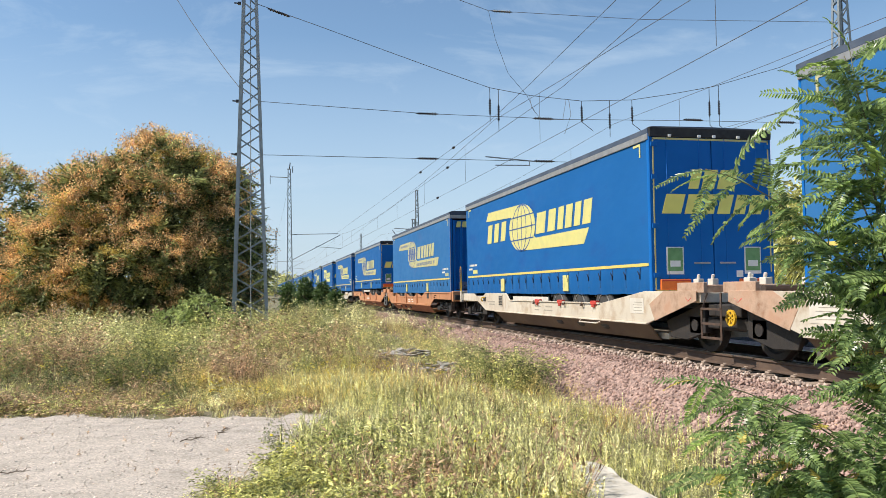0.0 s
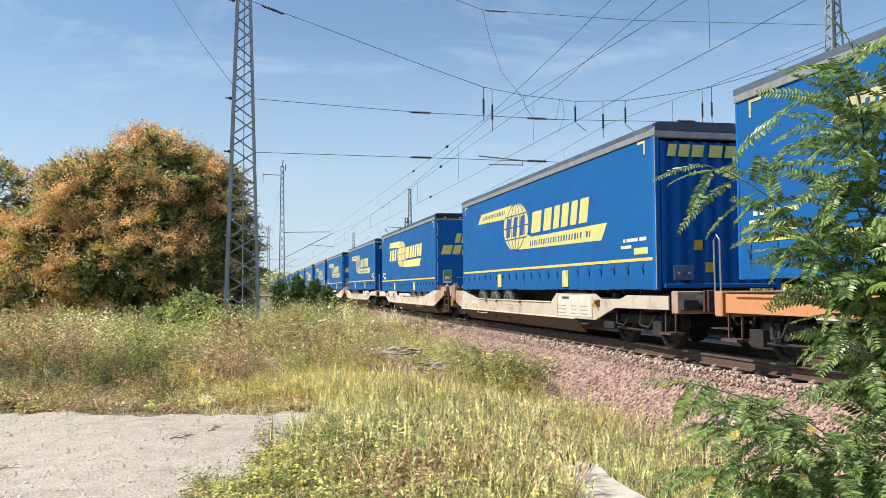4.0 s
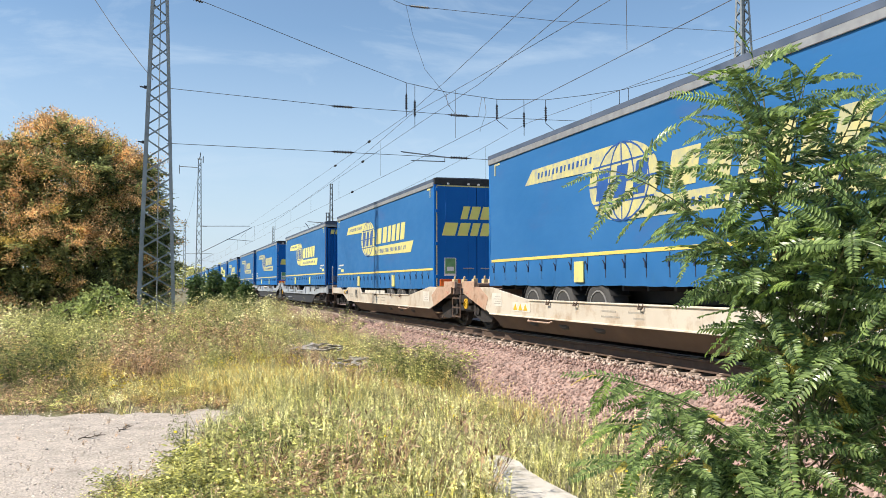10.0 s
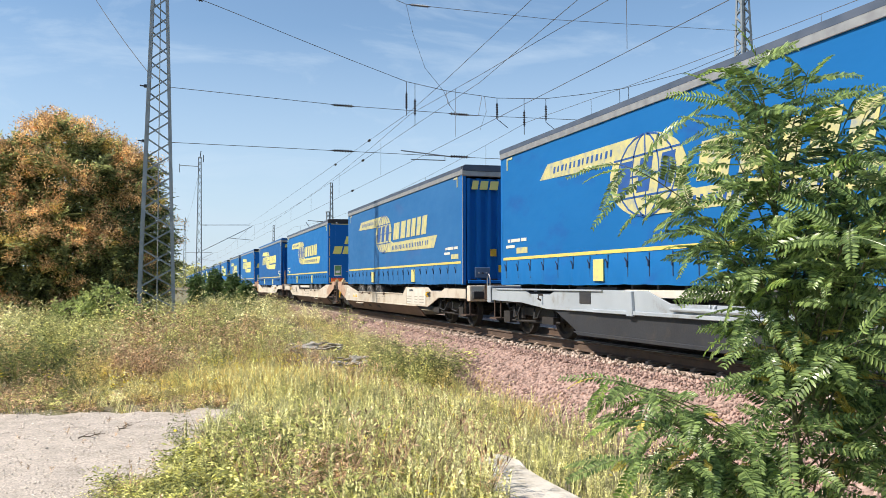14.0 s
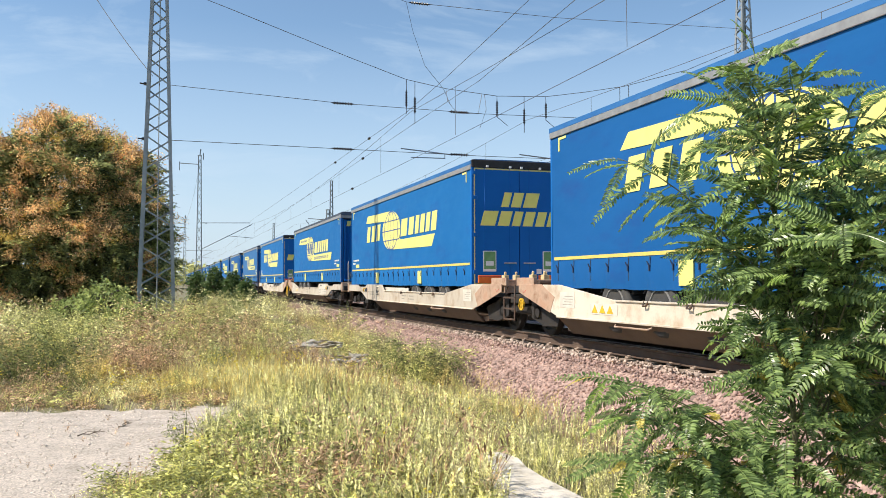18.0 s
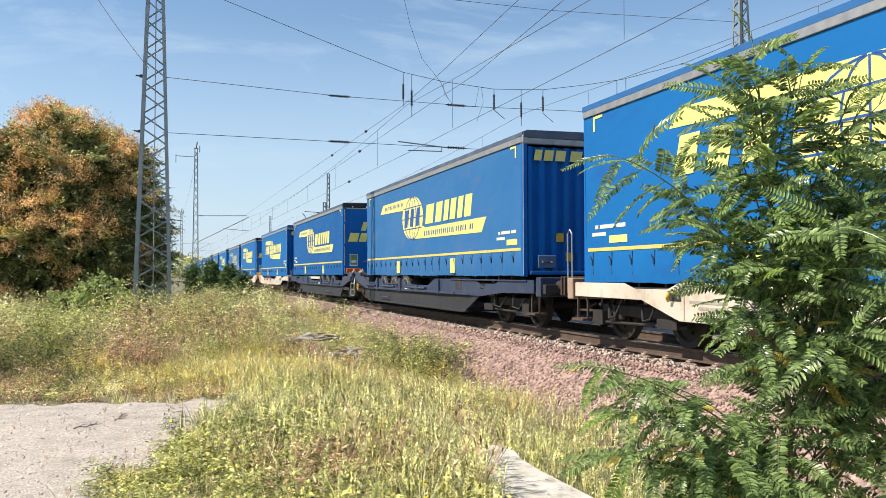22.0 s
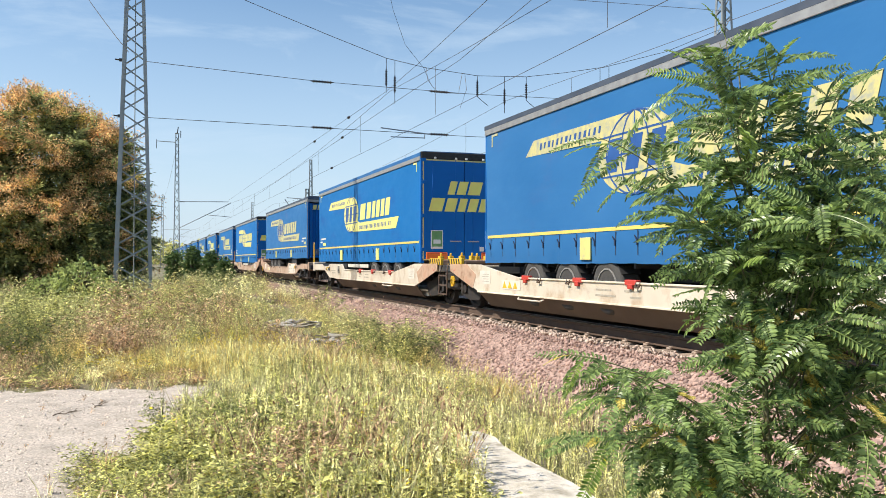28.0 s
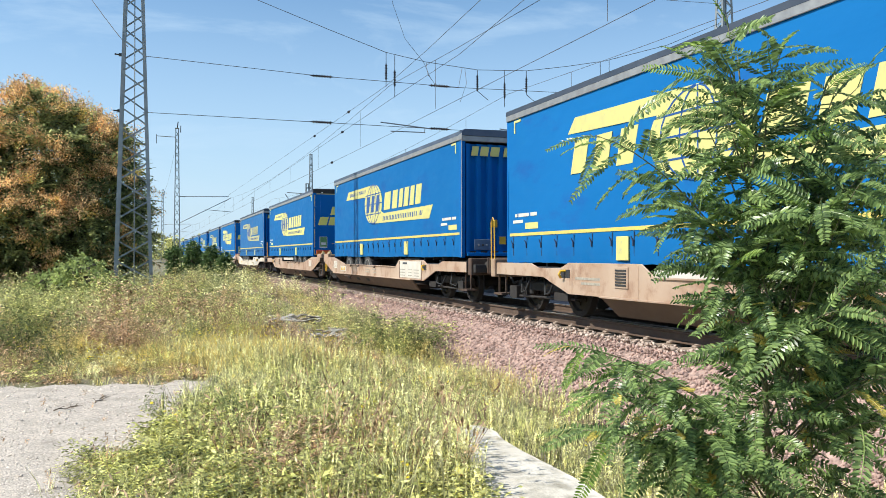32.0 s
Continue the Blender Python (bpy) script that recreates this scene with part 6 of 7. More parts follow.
def meadow():
    rng = np.random.default_rng(11)
    R = rng.uniform

    def grown(p, lo, hi, a=.8):
        """Sizes by patch, so that the growth rises and falls."""
        return R(lo, hi, len(p)) * (.72 + .5 * patchy(p[:, 0], p[:, 1], a, 7.7))
    # foreground: pale and green upright stalks
    stalks = [stalk_plant(rng, R(.26, .44), 6, 56, .7) for _ in range(10)]
    p = field(rng, 5200, -.3, 5.3, 3.6, 13.5, lambda x, y: foot(x, y) * (.12 + .88 * patchy(x, y, 1.2, .4)) * smooth_step(-.2, 1.4, x))
    sow("pale_stalk_weeds", stalks, p, grown(p, .6, 1.15), STALK, 1, "pale yellow-green upright weeds gone to seed")
    p = field(rng, 6000, -.5, 5.3, 3.6, 15, lambda x, y: foot(x, y) * (.12 + .88 * patchy(x, y, 1.1, 3.4)) * smooth_step(-.4, .8, x))
    sow("green_stalk_weeds", stalks, p, grown(p, .5, 1.0), HERB, 2, "fresh green upright weeds among pale ones")
    # grass
    grass = [tuft(rng, R(.22, .42), 14) for _ in range(8)]
    p = field(rng, 6000, -9, 5.4, 3.6, 26, lambda x, y: foot(x, y) * (.35 + .65 * (y > 11)) * (.1 + .9 * patchy(x, y, .9, 1.0)))
    sow("dry_grass", grass, p, grown(p, .6, 1.25), STALK, 3, "dry yellowish grass in tufts", "grass")
    p = field(rng, 5200, -10, 5.4, 3.6, 30, lambda x, y: foot(x, y) * (.1 + .9 * patchy(x, y, .7, 3.0)))
    sow("green_grass", grass, p, grown(p, .5, 1.1), HERB, 4, "green grass in tufts", "grass")
    p = field(rng, 5500, -1.0, 5.2, 10.5, 19, lambda x, y: foot(x, y) * np.clip(blob(x, y, 1.0, 13.2, 1.3, 3) + .6 * blob(x, y, 2.6, 13.0, 1.4, 3) + .2 * patchy(x, y, 1, 2), 0, 1))
    sow("golden_grass", grass, p, grown(p, .7, 1.25), GOLD, 16, "golden ripe grass standing thick", "grass")
    # low broad-leaved weeds beside the gravel
    low = [leafy(rng, R(.10, .2), 52, .046) for _ in range(8)]
    p = field(rng, 6500, -1.6, 2.4, 3.6, 10.8, lambda x, y: (.08 + .92 * blob(x, y, .35, 7.0, 1.7)))
    sow("low_weeds", low, p, grown(p, .7, 1.4), LOWLEAF, 5, "low green broad-leaved weeds spreading over the gravel's edge")
    edge = lambda x, y: smooth_step(-1.7, -.5, -np.abs(y - (12.4 - .28 * x)))
    p = field(rng, 4200, -10, .8, 10.6, 16.5, lambda x, y: edge(x, y) * (.35 + .65 * patchy(x, y, 1.3, 1)))
    sow("creeping_weeds", low, p, grown(p, .8, 1.6), DRY, 6, "creeping brownish weeds at the gravel's far edge")
    p = field(rng, 2800, -10, .8, 10.6, 16.5, lambda x, y: edge(x, y) * (.25 + .75 * patchy(x, y, 1.4, 4)))
    sow("creeping_green_weeds", low, p, grown(p, .8, 1.6), LOWLEAF, 7, "creeping green weeds at the gravel's far edge")
    # dry brown plants
    dry = [twiggy(rng, R(.4, .6), 84) for _ in range(6)]
    p = field(rng, 3800, -10, 5.2, 4, 26, lambda x, y: foot(x, y) * np.clip(1.0 * blob(x, y, 1.25, 6.3, .55) + .7 * blob(x, y, 2.0, 5.4, .4) + 1.0 * blob(x, y, -1.4, 15.2, 1.3) + .9 * blob(x, y, .8, 18.6, 1.7) + .8 * blob(x, y, -5.5, 20.5, 2.2) + .15 * patchy(x, y, 1.2, 5), 0, 1))
    sow("dry_brown_weeds", dry, p, grown(p, .6, 1.2), DRY, 8, "dry brown branching weeds")
    # leafy mounds and taller growth behind
    bush = [leafy(rng, R(.45, .7), 110, .095) for _ in range(6)]
    p = field(rng, 1700, -12, 6.3, 12.5, 42, lambda x, y: (x < 6.1) * np.clip(1.2 * blob(x, y, -4.6, 16.8, 1.3) + blob(x, y, 5.15, 15.9, .8) * 1.5 + blob(x, y, 4.3, 19.0, .8) + .5 * patchy(x, y, .6, 1.2) * (y > 18), 0, 1))
    sow("leafy_weeds", bush, p, grown(p, .6, 1.15, .5), LOWLEAF, 9, "dark green leafy weeds in mounds")
    near = [leafy(rng, R(.22, .34), 80, .05) for _ in range(5)]
    p = field(rng, 900, .4, 4.9, 4.2, 12.5, lambda x, y: foot(x, y) * np.clip(1.2 * blob(x, y, 1.7, 7.4, .5) + blob(x, y, 2.3, 9.3, .5) + blob(x, y, .9, 5.2, .5) + blob(x, y, 3.6, 8.6, .4) + .05, 0, 1))
    sow("dark_leafy_weeds", near, p, grown(p, .7, 1.3), LOWLEAF, 17, "dark green leafy weeds among the stalks")
    tall = [stalk_plant(rng, R(.6, .95), 22, 24) for _ in range(8)]
    back = lambda x, y: (x < 5.6 + .02 * y) & (x > -6 - .5 * (y - 13))
    p = field(rng, 1700, -20, 6.2, 13, 46, lambda x, y: back(x, y) * (.06 + .8 * patchy(x, y, .55, .3)) * smooth_step(14, 20, y))
    sow("tall_weeds", tall, p, grown(p, .45, 1.0, .4), HERB, 10, "tall green weeds gone to seed")
    p = field(rng, 1300, -20, 6.2, 12.5, 46, lambda x, y: back(x, y) * (.06 + .8 * patchy(x, y, .5, 2.3)) * smooth_step(12, 18, y))
    sow("tall_pale_weeds", tall, p, grown(p, .4, .95, .4), STALK, 12, "tall straw-coloured weeds gone to seed")
    p = field(rng, 1600, -20, 6.0, 15, 46, lambda x, y: back(x, y) * (.75 * patchy(x, y, .6, 4.3)))
    sow("tall_dry_weeds", [twiggy(rng, R(.6, .85), 78) for _ in range(5)], p, grown(p, .6, 1.15, .4), DRY, 13, "tall dry brown weeds")
    # broad mounds of many kinds
    mound = [leafy(rng, R(.35, .6), 150, .06) for _ in range(6)]
    for k, (m, a, txt) in enumerate(((LOWLEAF, .9, "dark green"), (HERB, 2.9, "fresh green"), (DRY, 4.4, "brownish dry"), (GOLD, 6.1, "yellowed"))):
        p = field(rng, 420, -16, 5.6, 13.0, 32, lambda x, y: foot(x, y) * back(x, y) * np.clip(patchy(x, y, .75, a) * .5 + (1.2 * blob(x, y, -1.4, 15.0, 1.0) if k == 2 else 0), 0, 1) * smooth_step(12.5, 15.5, y))
        sow(txt.replace(" ", "_") + "_mounds", mound, p, grown(p, .5, 1.1, .9), m, 30 + k, txt + " bushy weeds in low mounds")
    # yellow flowers
    fl = [dots(rng, R(.3, .5), 12, .032) for _ in range(5)]
    p = field(rng, 1900, -4.5, 4.5, 4.5, 24, lambda x, y: np.clip(.9 * blob(x, y, 1.2, 15, 3.2) + .6 * blob(x, y, -2.3, 16.4, 1.2) + (.3 * blob(x, y, 1.3, 6.3, .8) + .06) * ((y > 12.5) | (x > 1.0)), 0, 1))
    sow("yellow_flowers", fl, p, R(.7, 1.1, len(p)), FLOWER, 14, "small yellow flowers among the weeds", "flowers")
    # weeds on the ballast's foot
    p = field(rng, 700, 4.6, 6.3, 7, 42, lambda x, y: .2 + .8 * patchy(x, y, 1.3, .9))
    p = p[p[:, 0] < 5.3 + .02 * p[:, 1]]
    p[:, 2] = np.maximum(p[:, 2], bed_z(p[:, 0]))
    sow("ballast_weeds", dry, p, R(.35, .8, len(p)), GOLD, 15, "thin dry weeds at the foot of the ballast")


def heap_of_slabs():
    """Bleached flat debris lying in the weeds, in two low heaps."""
    rng = random.Random(4)
    for cx, cy, rx, ry, n in ((3.1, 19.7, .85, .9, 40), (3.75, 17.9, .62, 1.0, 44)):
        h = thing("debris_heap", "low heap of bleached flat slabs lying in weeds", "debris", "debris heaps", at=pose(cx, cy, float(ground_z(cx, cy)) + (.12 if cy > 19 else .04)))
        for k in range(n):
            w, d = rng.uniform(.12, .36), rng.uniform(.08, .2)
            part("slab", Geo().box(-w / 2, -d / 2, 0, w / 2, d / 2, rng.uniform(.02, .045)), PALE_STONE, h, bevel=0.02, at=pose(rng.uniform(-rx, rx), rng.uniform(-ry, ry), .04 + .12 * rng.random(), rng.uniform(-16, 16), rng.uniform(-16, 16), rng.uniform(-60, 60)))


PALE_STONE = mat("bleached_board", (0.42, 0.385, 0.33), (0.32, 0.295, 0.24), 9, 0.9, bump=0.3, bump_scale=40, stain=(0.26, 0.24, 0.15), stain_scale=4)


def concrete_beam():
    g = Geo()
    out = [(2.68, 6.94), (2.75, 7.08), (2.86, 7.06), (2.90, 7.16), (3.0, 7.08), (3.04, 6.8), (2.99, 6.5), (3.0, 5.3), (2.9, 4.0), (1.8, 4.0), (2.2, 5.45), (2.40, 6.05), (2.52, 6.35)]
    n = len(out)
    zt = [.06 - .05 * (7.6 - y) / 3.6 + .012 * math.sin(5 * x + 9 * y) for x, y in out]
    g.add([(x, y, -.5) for x, y in out] + [(x, y, z) for (x, y), z in zip(out, zt)], [tuple(range(n - 1, -1, -1)), tuple(range(n, 2 * n))] + [(i, (i + 1) % n, (i + 1) % n + n, i + n) for i in range(n)])
    ob = part("concrete_slab", g, CONCRETE, bevel=0.02)
    tagged(ob, "broken pale concrete slab half sunk in weeds", "slab")


def leaf_clumps(rng, centre, radii, n, leaves, size, wob, only_outer=.55, boxy=2.0, spread=.35):
    """Drooping leaves in clumps through an uneven crown."""
    c, r = np.array(centre), np.array(radii)
    d = rng.normal(size=(n, 3))
    d /= (np.abs(d) ** boxy).sum(1)[:, None] ** (1 / boxy)
    rad = only_outer + (1 - only_outer) * rng.random(n) ** .6
    lump = 1 + wob * (np.sin(3.1 * d[:, 0] * 2 + 1) * np.cos(4.3 * d[:, 2] * 1.6) + .6 * np.sin(7 * d[:, 1] + 5 * d[:, 2]) + .5 * np.sin(11 * d[:, 0] - 6 * d[:, 2]))
    p = c + d * r * (rad * lump)[:, None]
    p, d = p[p[:, 2] > .25], d[p[:, 2] > .25]
    n = len(p)
    a = rng.normal(size=(n, leaves, 3)) * .8 + d[:, None, :] * .7
    a[..., 2] -= .25
    a /= np.linalg.norm(a, axis=2)[..., None]
    s = np.cross(a, rng.normal(size=(n, leaves, 3)))
    s /= np.linalg.norm(s, axis=2)[..., None]
    ln = size * rng.uniform(.6, 1.3, (n, leaves, 1))
    o = p[:, None, :] + rng.normal(size=(n, leaves, 3)) * size * spread
    m = o + a * ln * .5
    t = o + a * ln - np.array((0, 0, .25)) * ln
    w = s * ln * .15
    v = np.stack([o, m + w, t, m - w], 2).reshape(-1, 3)
    return v, np.arange(len(v)).reshape(-1, 4), p, d


def tree(x, y, centre, radii, n, label, size=.42, name="tree", leafm=None, category="tree", leaves=9, boxy=2.0):
    rng = np.random.default_rng(int(abs(x * 31 + y * 7)) + n)
    t = thing(name, label, category, at=pose(x, y, 0))
    z0 = float(ground_z(x, y))
    c = np.array(centre)
    g = Geo().tube([(0, 0, z0 - .2), (.1, .05, c[2] * .35), (c[0] * .6, c[1] * .5, c[2] * .8), (c[0], c[1], c[2] + radii[2] * .5)], [.05 * radii[0] * .6 + .05, .04 * radii[0] * .6 + .04, .06, .02], 8)
    part("trunk", g, BARK, t, smooth=True)
    for k in range(9):
        a = k * 2.4
        q = .3 + .6 * (k / 9)
        b = Vector((c[0] * q * .6, c[1] * q * .5, c[2] * (.25 + .6 * q)))
        e = Vector((c[0] + radii[0] * .8 * math.cos(a), c[1] + radii[1] * .8 * math.sin(a), c[2] + radii[2] * (.5 * math.sin(k) + .1)))
        part("limb", Geo().tube([b, b.lerp(e, .5) + Vector((0, 0, .3)), e], [.07, .045, .015], 6), BARK, t, smooth=True)
    v, f, p, d = leaf_clumps(rng, centre, radii, n, leaves, size, .10, .55, boxy)
    ob = new("crown", mesh_arrays("crown", v, f, leafm or CROWN))
    ob.parent = t
    return t


def pinnate(rng, length, pairs, curl):
    """A feathered leaf: a bent stem with paired leaflets, flat in x-y, from the origin along +x."""
    verts, faces, rach = [], [], []
    n = 10
    for k in range(n + 1):
        q = k / n
        rach.append(Vector((length * q * (1 - .12 * curl * q), .04 * length * math.sin(2.2 * q) * curl, -curl * .32 * length * q * q)))
    g = Geo().tube(rach, [.0028 * (1 - .7 * k / n) + .0006 for k in range(n + 1)], 4)
    verts, faces = list(g.v), list(g.f)

    def at(q):
        k = min(int(q * n), n - 1)
        return rach[k].lerp(rach[k + 1], q * n - k), (rach[k + 1] - rach[k]).normalized()
    for j in range(pairs):
        q = .14 + .84 * j / (pairs - 1)
        p, d = at(q)
        sz = .050 * (1 - .5 * abs(q - .45) ** 1.2) * (1.0 if q < .85 else .8)
        for sgn in (-1, 1):
            s = Vector((-d.y, d.x, 0)).normalized() * sgn
            a = (s * rng.uniform(.85, 1) + d * rng.uniform(.25, .45) + Vector((0, 0, rng.uniform(-.35, .12)))).normalized()
            w = d * sz * .165
            nrm = Vector((0, 0, .004))
            o = len(verts)
            b = p + a * sz * .1
            verts += [tuple(p), tuple(b + a * sz * .25 + w + nrm), tuple(b + a * sz * .62 + w * .9 + nrm), tuple(p + a * sz), tuple(b + a * sz * .62 - w * .9 + nrm), tuple(b + a * sz * .25 - w + nrm), tuple(b + a * sz * .45 - nrm)]
            faces += [(o, o + 1, o + 6), (o + 1, o + 2, o + 6), (o + 2, o + 3, o + 6), (o + 3, o + 4, o + 6), (o + 4, o + 5, o + 6), (o + 5, o, o + 6)]
    me = bpy.data.meshes.new("leaf")
    me.from_pydata([tuple(v) for v in verts], [], faces)
    return me


BRANCHES = []


def near_bush():
    """A young robinia close to the camera: stems from one stool, each branch with feathered leaves."""
    rng = random.Random(21)
    bx, by, bz = 2.68, 2.96, -.2
    bush = thing("robinia_bush", "young robinia bush with feathered green leaves, some yellowing", "bush", at=pose(bx, by, bz))
    leaves = [pinnate(rng, rng.uniform(.36, .48), rng.randint(19, 23), rng.uniform(.35, 1.1)) for _ in range(7)]
    for me in leaves:
        me.materials.append(LEAF)
    young = [me.copy() for me in leaves[:2]]
    yellow = [me.copy() for me in leaves[2:3]]
    for me in young:
        me.materials[0] = LEAF_YOUNG
    for me in yellow:
        me.materials[0] = LEAF_YELLOW
    # start, tip and arch of the branches, in metres from the stool
    tips = [((-.02, .0, 1.2), (-.17, .03, 2.93), .1), ((-.04, .0, 1.9), (-.30, .05, 2.70), .2), ((-.05, .0, 2.0), (-.02, -.08, 2.72), .2), ((-.03, .0, 1.8), (.26, -.10, 2.62), .4),
            ((.0, .0, 1.7), (.46, -.10, 2.42), .5), ((-.04, .0, 1.8), (-.34, .02, 2.50), .3), ((-.05, .02, 1.7), (-.84, .12, 2.36), .5), ((-.1, .0, 2.3), (-.26, .02, 2.82), .2), ((-.1, .0, 2.2), (.04, -.05, 2.80), .3), ((-.04, .0, 1.6), (-.44, .0, 2.06), .45),
            ((-.03, .0, 1.5), (-.34, -.08, 1.98), .4), ((-.03, .03, 1.5), (-.40, .18, 2.16), .4), ((.1, .0, 1.3), (.55, -.1, 2.0), .5), ((.1, .0, 1.2), (.72, .05, 1.75), .5), ((.15, .0, 1.0), (.62, -.15, 1.45), .5), ((.0, .0, 1.6), (.36, .1, 2.25), .4), ((-.02, .0, 1.3), (-.30, .0, 1.78), .4), ((.0, .0, 1.2), (-.26, -.1, 1.58), .4),
            ((-.05, .0, .95), (-.98, .12, 1.46), .35), ((-.05, .0, .85), (-.90, .0, 1.28), .4), ((-.02, .0, .9), (-.62, .1, 1.36), .4), ((-.02, -.02, .8), (-.75, -.1, 1.12), .4), ((.0, .0, .9), (-.25, -.15, 1.26), .4), ((-.05, .0, .9), (-.80, .06, 1.38), .4),
            ((-.05, -.05, .75), (-.70, -.1, 1.18), .4), ((-.1, .0, .7), (-.92, .05, 1.10), .4), ((.0, .0, .5), (-.55, -.1, .92), .5), ((.1, .0, .5), (.3, -.2, .88), .4), ((-.05, .05, .6), (-.40, .0, .98), .4), ((.0, .0, .7), (-.5, -.15, 1.06), .4)]
    for k in range(32):
        h = .95 + 1.40 * ((k + .5) / 32) ** 1.1
        u = rng.uniform(-.15, .85) if h > 1.3 else rng.uniform(.2, .9)
        tips.append(((rng.uniform(.0, .12), rng.uniform(-.1, .05), h * .8), (u - .2 * (k % 3 == 0), rng.uniform(-.5, .22), h + rng.uniform(.05, .3)), .5))
    stem = Geo().tube([(0, 0, -.1), (.02, .01, .6), (-.02, 0, 1.3), (-.06, .02, 2.0), (-.14, .03, 2.75)], [.02, .016, .012, .008, .003], 7)
    part("stem", stem, TWIG, bush, smooth=True)
    for k, (a, b, arch) in enumerate(tips):
        a, b = Vector(a), Vector(b)
        up = Vector((0, 0, arch * .5 * (b - a).length))
        bow = Vector((rng.uniform(-.06, .06), rng.uniform(-.06, .06), 0))
        pts = [((1 - q) ** 2 * a + 2 * q * (1 - q) * (a.lerp(b, .5) + up + bow) + q * q * b) - a for q in [j / 8 for j in range(9)]]
        br = part("branch", Geo().tube(pts, [.0042 * (1 - .8 * j / 8) + .0008 for j in range(9)], 5), TWIG, bush, smooth=True, at=Matrix.Translation(a))
        BRANCHES.append((br, a, k))
        length = (b - a).length
        n = int((7 if k < 20 else 5) + (14 if k < 20 else 11) * min(length, 1.1))
        turn = rng.uniform(0, 6)
        mass = Geo()
        for j in range(n):
            q = min(.1 + .9 * (j + rng.random() * .6) / n, 1)
            i = min(int(q * 8), 7)
            p = pts[i].lerp(pts[i + 1], q * 8 - i)
            d = (pts[i + 1] - pts[i]).normalized()
            turn += 2.4 + rng.uniform(-.5, .5)
            e1 = d.orthogonal().normalized()
            s = e1 * math.cos(turn) + d.cross(e1) * math.sin(turn)
            # the leaves reach out and hang, their faces turned to the light
            w = d * rng.uniform(.3, .7) + s * rng.uniform(.6, 1.0) + Vector((0, 0, rng.uniform(-.35, .3)))
            if q > .95:
                w = d + Vector((0, 0, -.2))
            w.z = min(w.z, .12 if b.z < 1.56 and b.x < -.45 else .45)
            w.normalize()
            z = Vector((rng.uniform(-.95, .15), rng.uniform(-.75, .35), rng.uniform(.45, .9)))
            yv = z.cross(w).normalized()
            z = w.cross(yv)
            m = Matrix((w, yv, z)).transposed().to_4x4()
            m.translation = p
            sc = rng.uniform(.70, 1.02) * (1.0 if q < .88 else .72)
            u = rng.random()
            me = rng.choice(yellow) if (u < .09 and p.z + a.z < 1.7) else rng.choice(young) if u < (.4 if q > .85 else .12) else rng.choice(leaves)
            mm = m @ Matrix.Scale(sc * (.6 if me in yellow else 1), 4)
            if k < 28 or me in yellow:
                part("leaf", me, LEAF, br, at=mm)
            else:
                mass.add([mm @ v.co for v in me.vertices], [tuple(f.vertices) for f in me.polygons])
        if mass.v:
            me = bpy.data.meshes.new("foliage")
            me.from_pydata(mass.v, [], mass.f)
            tagged(part("foliage", me, LEAF, br), kind="stuff")


def dead_twig(x, y, turn):
    """A dry forked twig lying on the gravel."""
    rng = random.Random(int(x * 50 + y * 9))
    t = thing("dead_twig", "dry dark forked twig lying on the gravel", "twig", "twigs on the gravel", at=pose(x, y, float(ground_z(x, y)) + .045, 0, 0, turn))
    main = [Vector((.06 * k - .15, .02 * math.sin(2.1 * k), .008 * (k % 2))) for k in range(6)]
    part("stick", Geo().tube(main, [.006, .0055, .005, .004, .003, .0015], 5), DEAD_WOOD, t)
    for k in (1, 2, 2, 3, 3, 4):
        a = rng.choice((-1, 1)) * rng.uniform(.5, 1.1)
        e = main[k] + Vector((math.cos(a), math.sin(a), rng.uniform(.05, .3))) * rng.uniform(.05, .12)
        part("side_shoot", Geo().tube([main[k], main[k].lerp(e, .5) + Vector((0, 0, .012)), e], [.004, .003, .001], 5), DEAD_WOOD, t)


DEAD_WOOD = mat("dead_wood", (0.11, 0.085, 0.06), (0.16, 0.125, 0.09), 20, 0.9, bump=0.3)


def gravel_litter():
    """Dry bits and stunted weeds on the gravel, thicker by its edges."""
    rng = np.random.default_rng(71)
    x, y = rng.uniform(-7, 1.2, 2600), rng.uniform(4.6, 12.6, 2600)
    e = gravel_edge(x, y)
    k = (e > -.1) & (rng.random(len(x)) < .05 + .75 * np.exp(-np.clip(e, 0, 9) / .22))
    x, y = x[k], y[k]
    p = np.stack([x, y, ground_z(x, y) + .03], -1)
    sow("gravel_litter", [twiggy(rng, rng.uniform(.10, .2), 30) for _ in range(5)], p, rng.uniform(.2, .5, len(p)), DRY, 72, "dry bits and stunted weeds on the gravel", "litter")


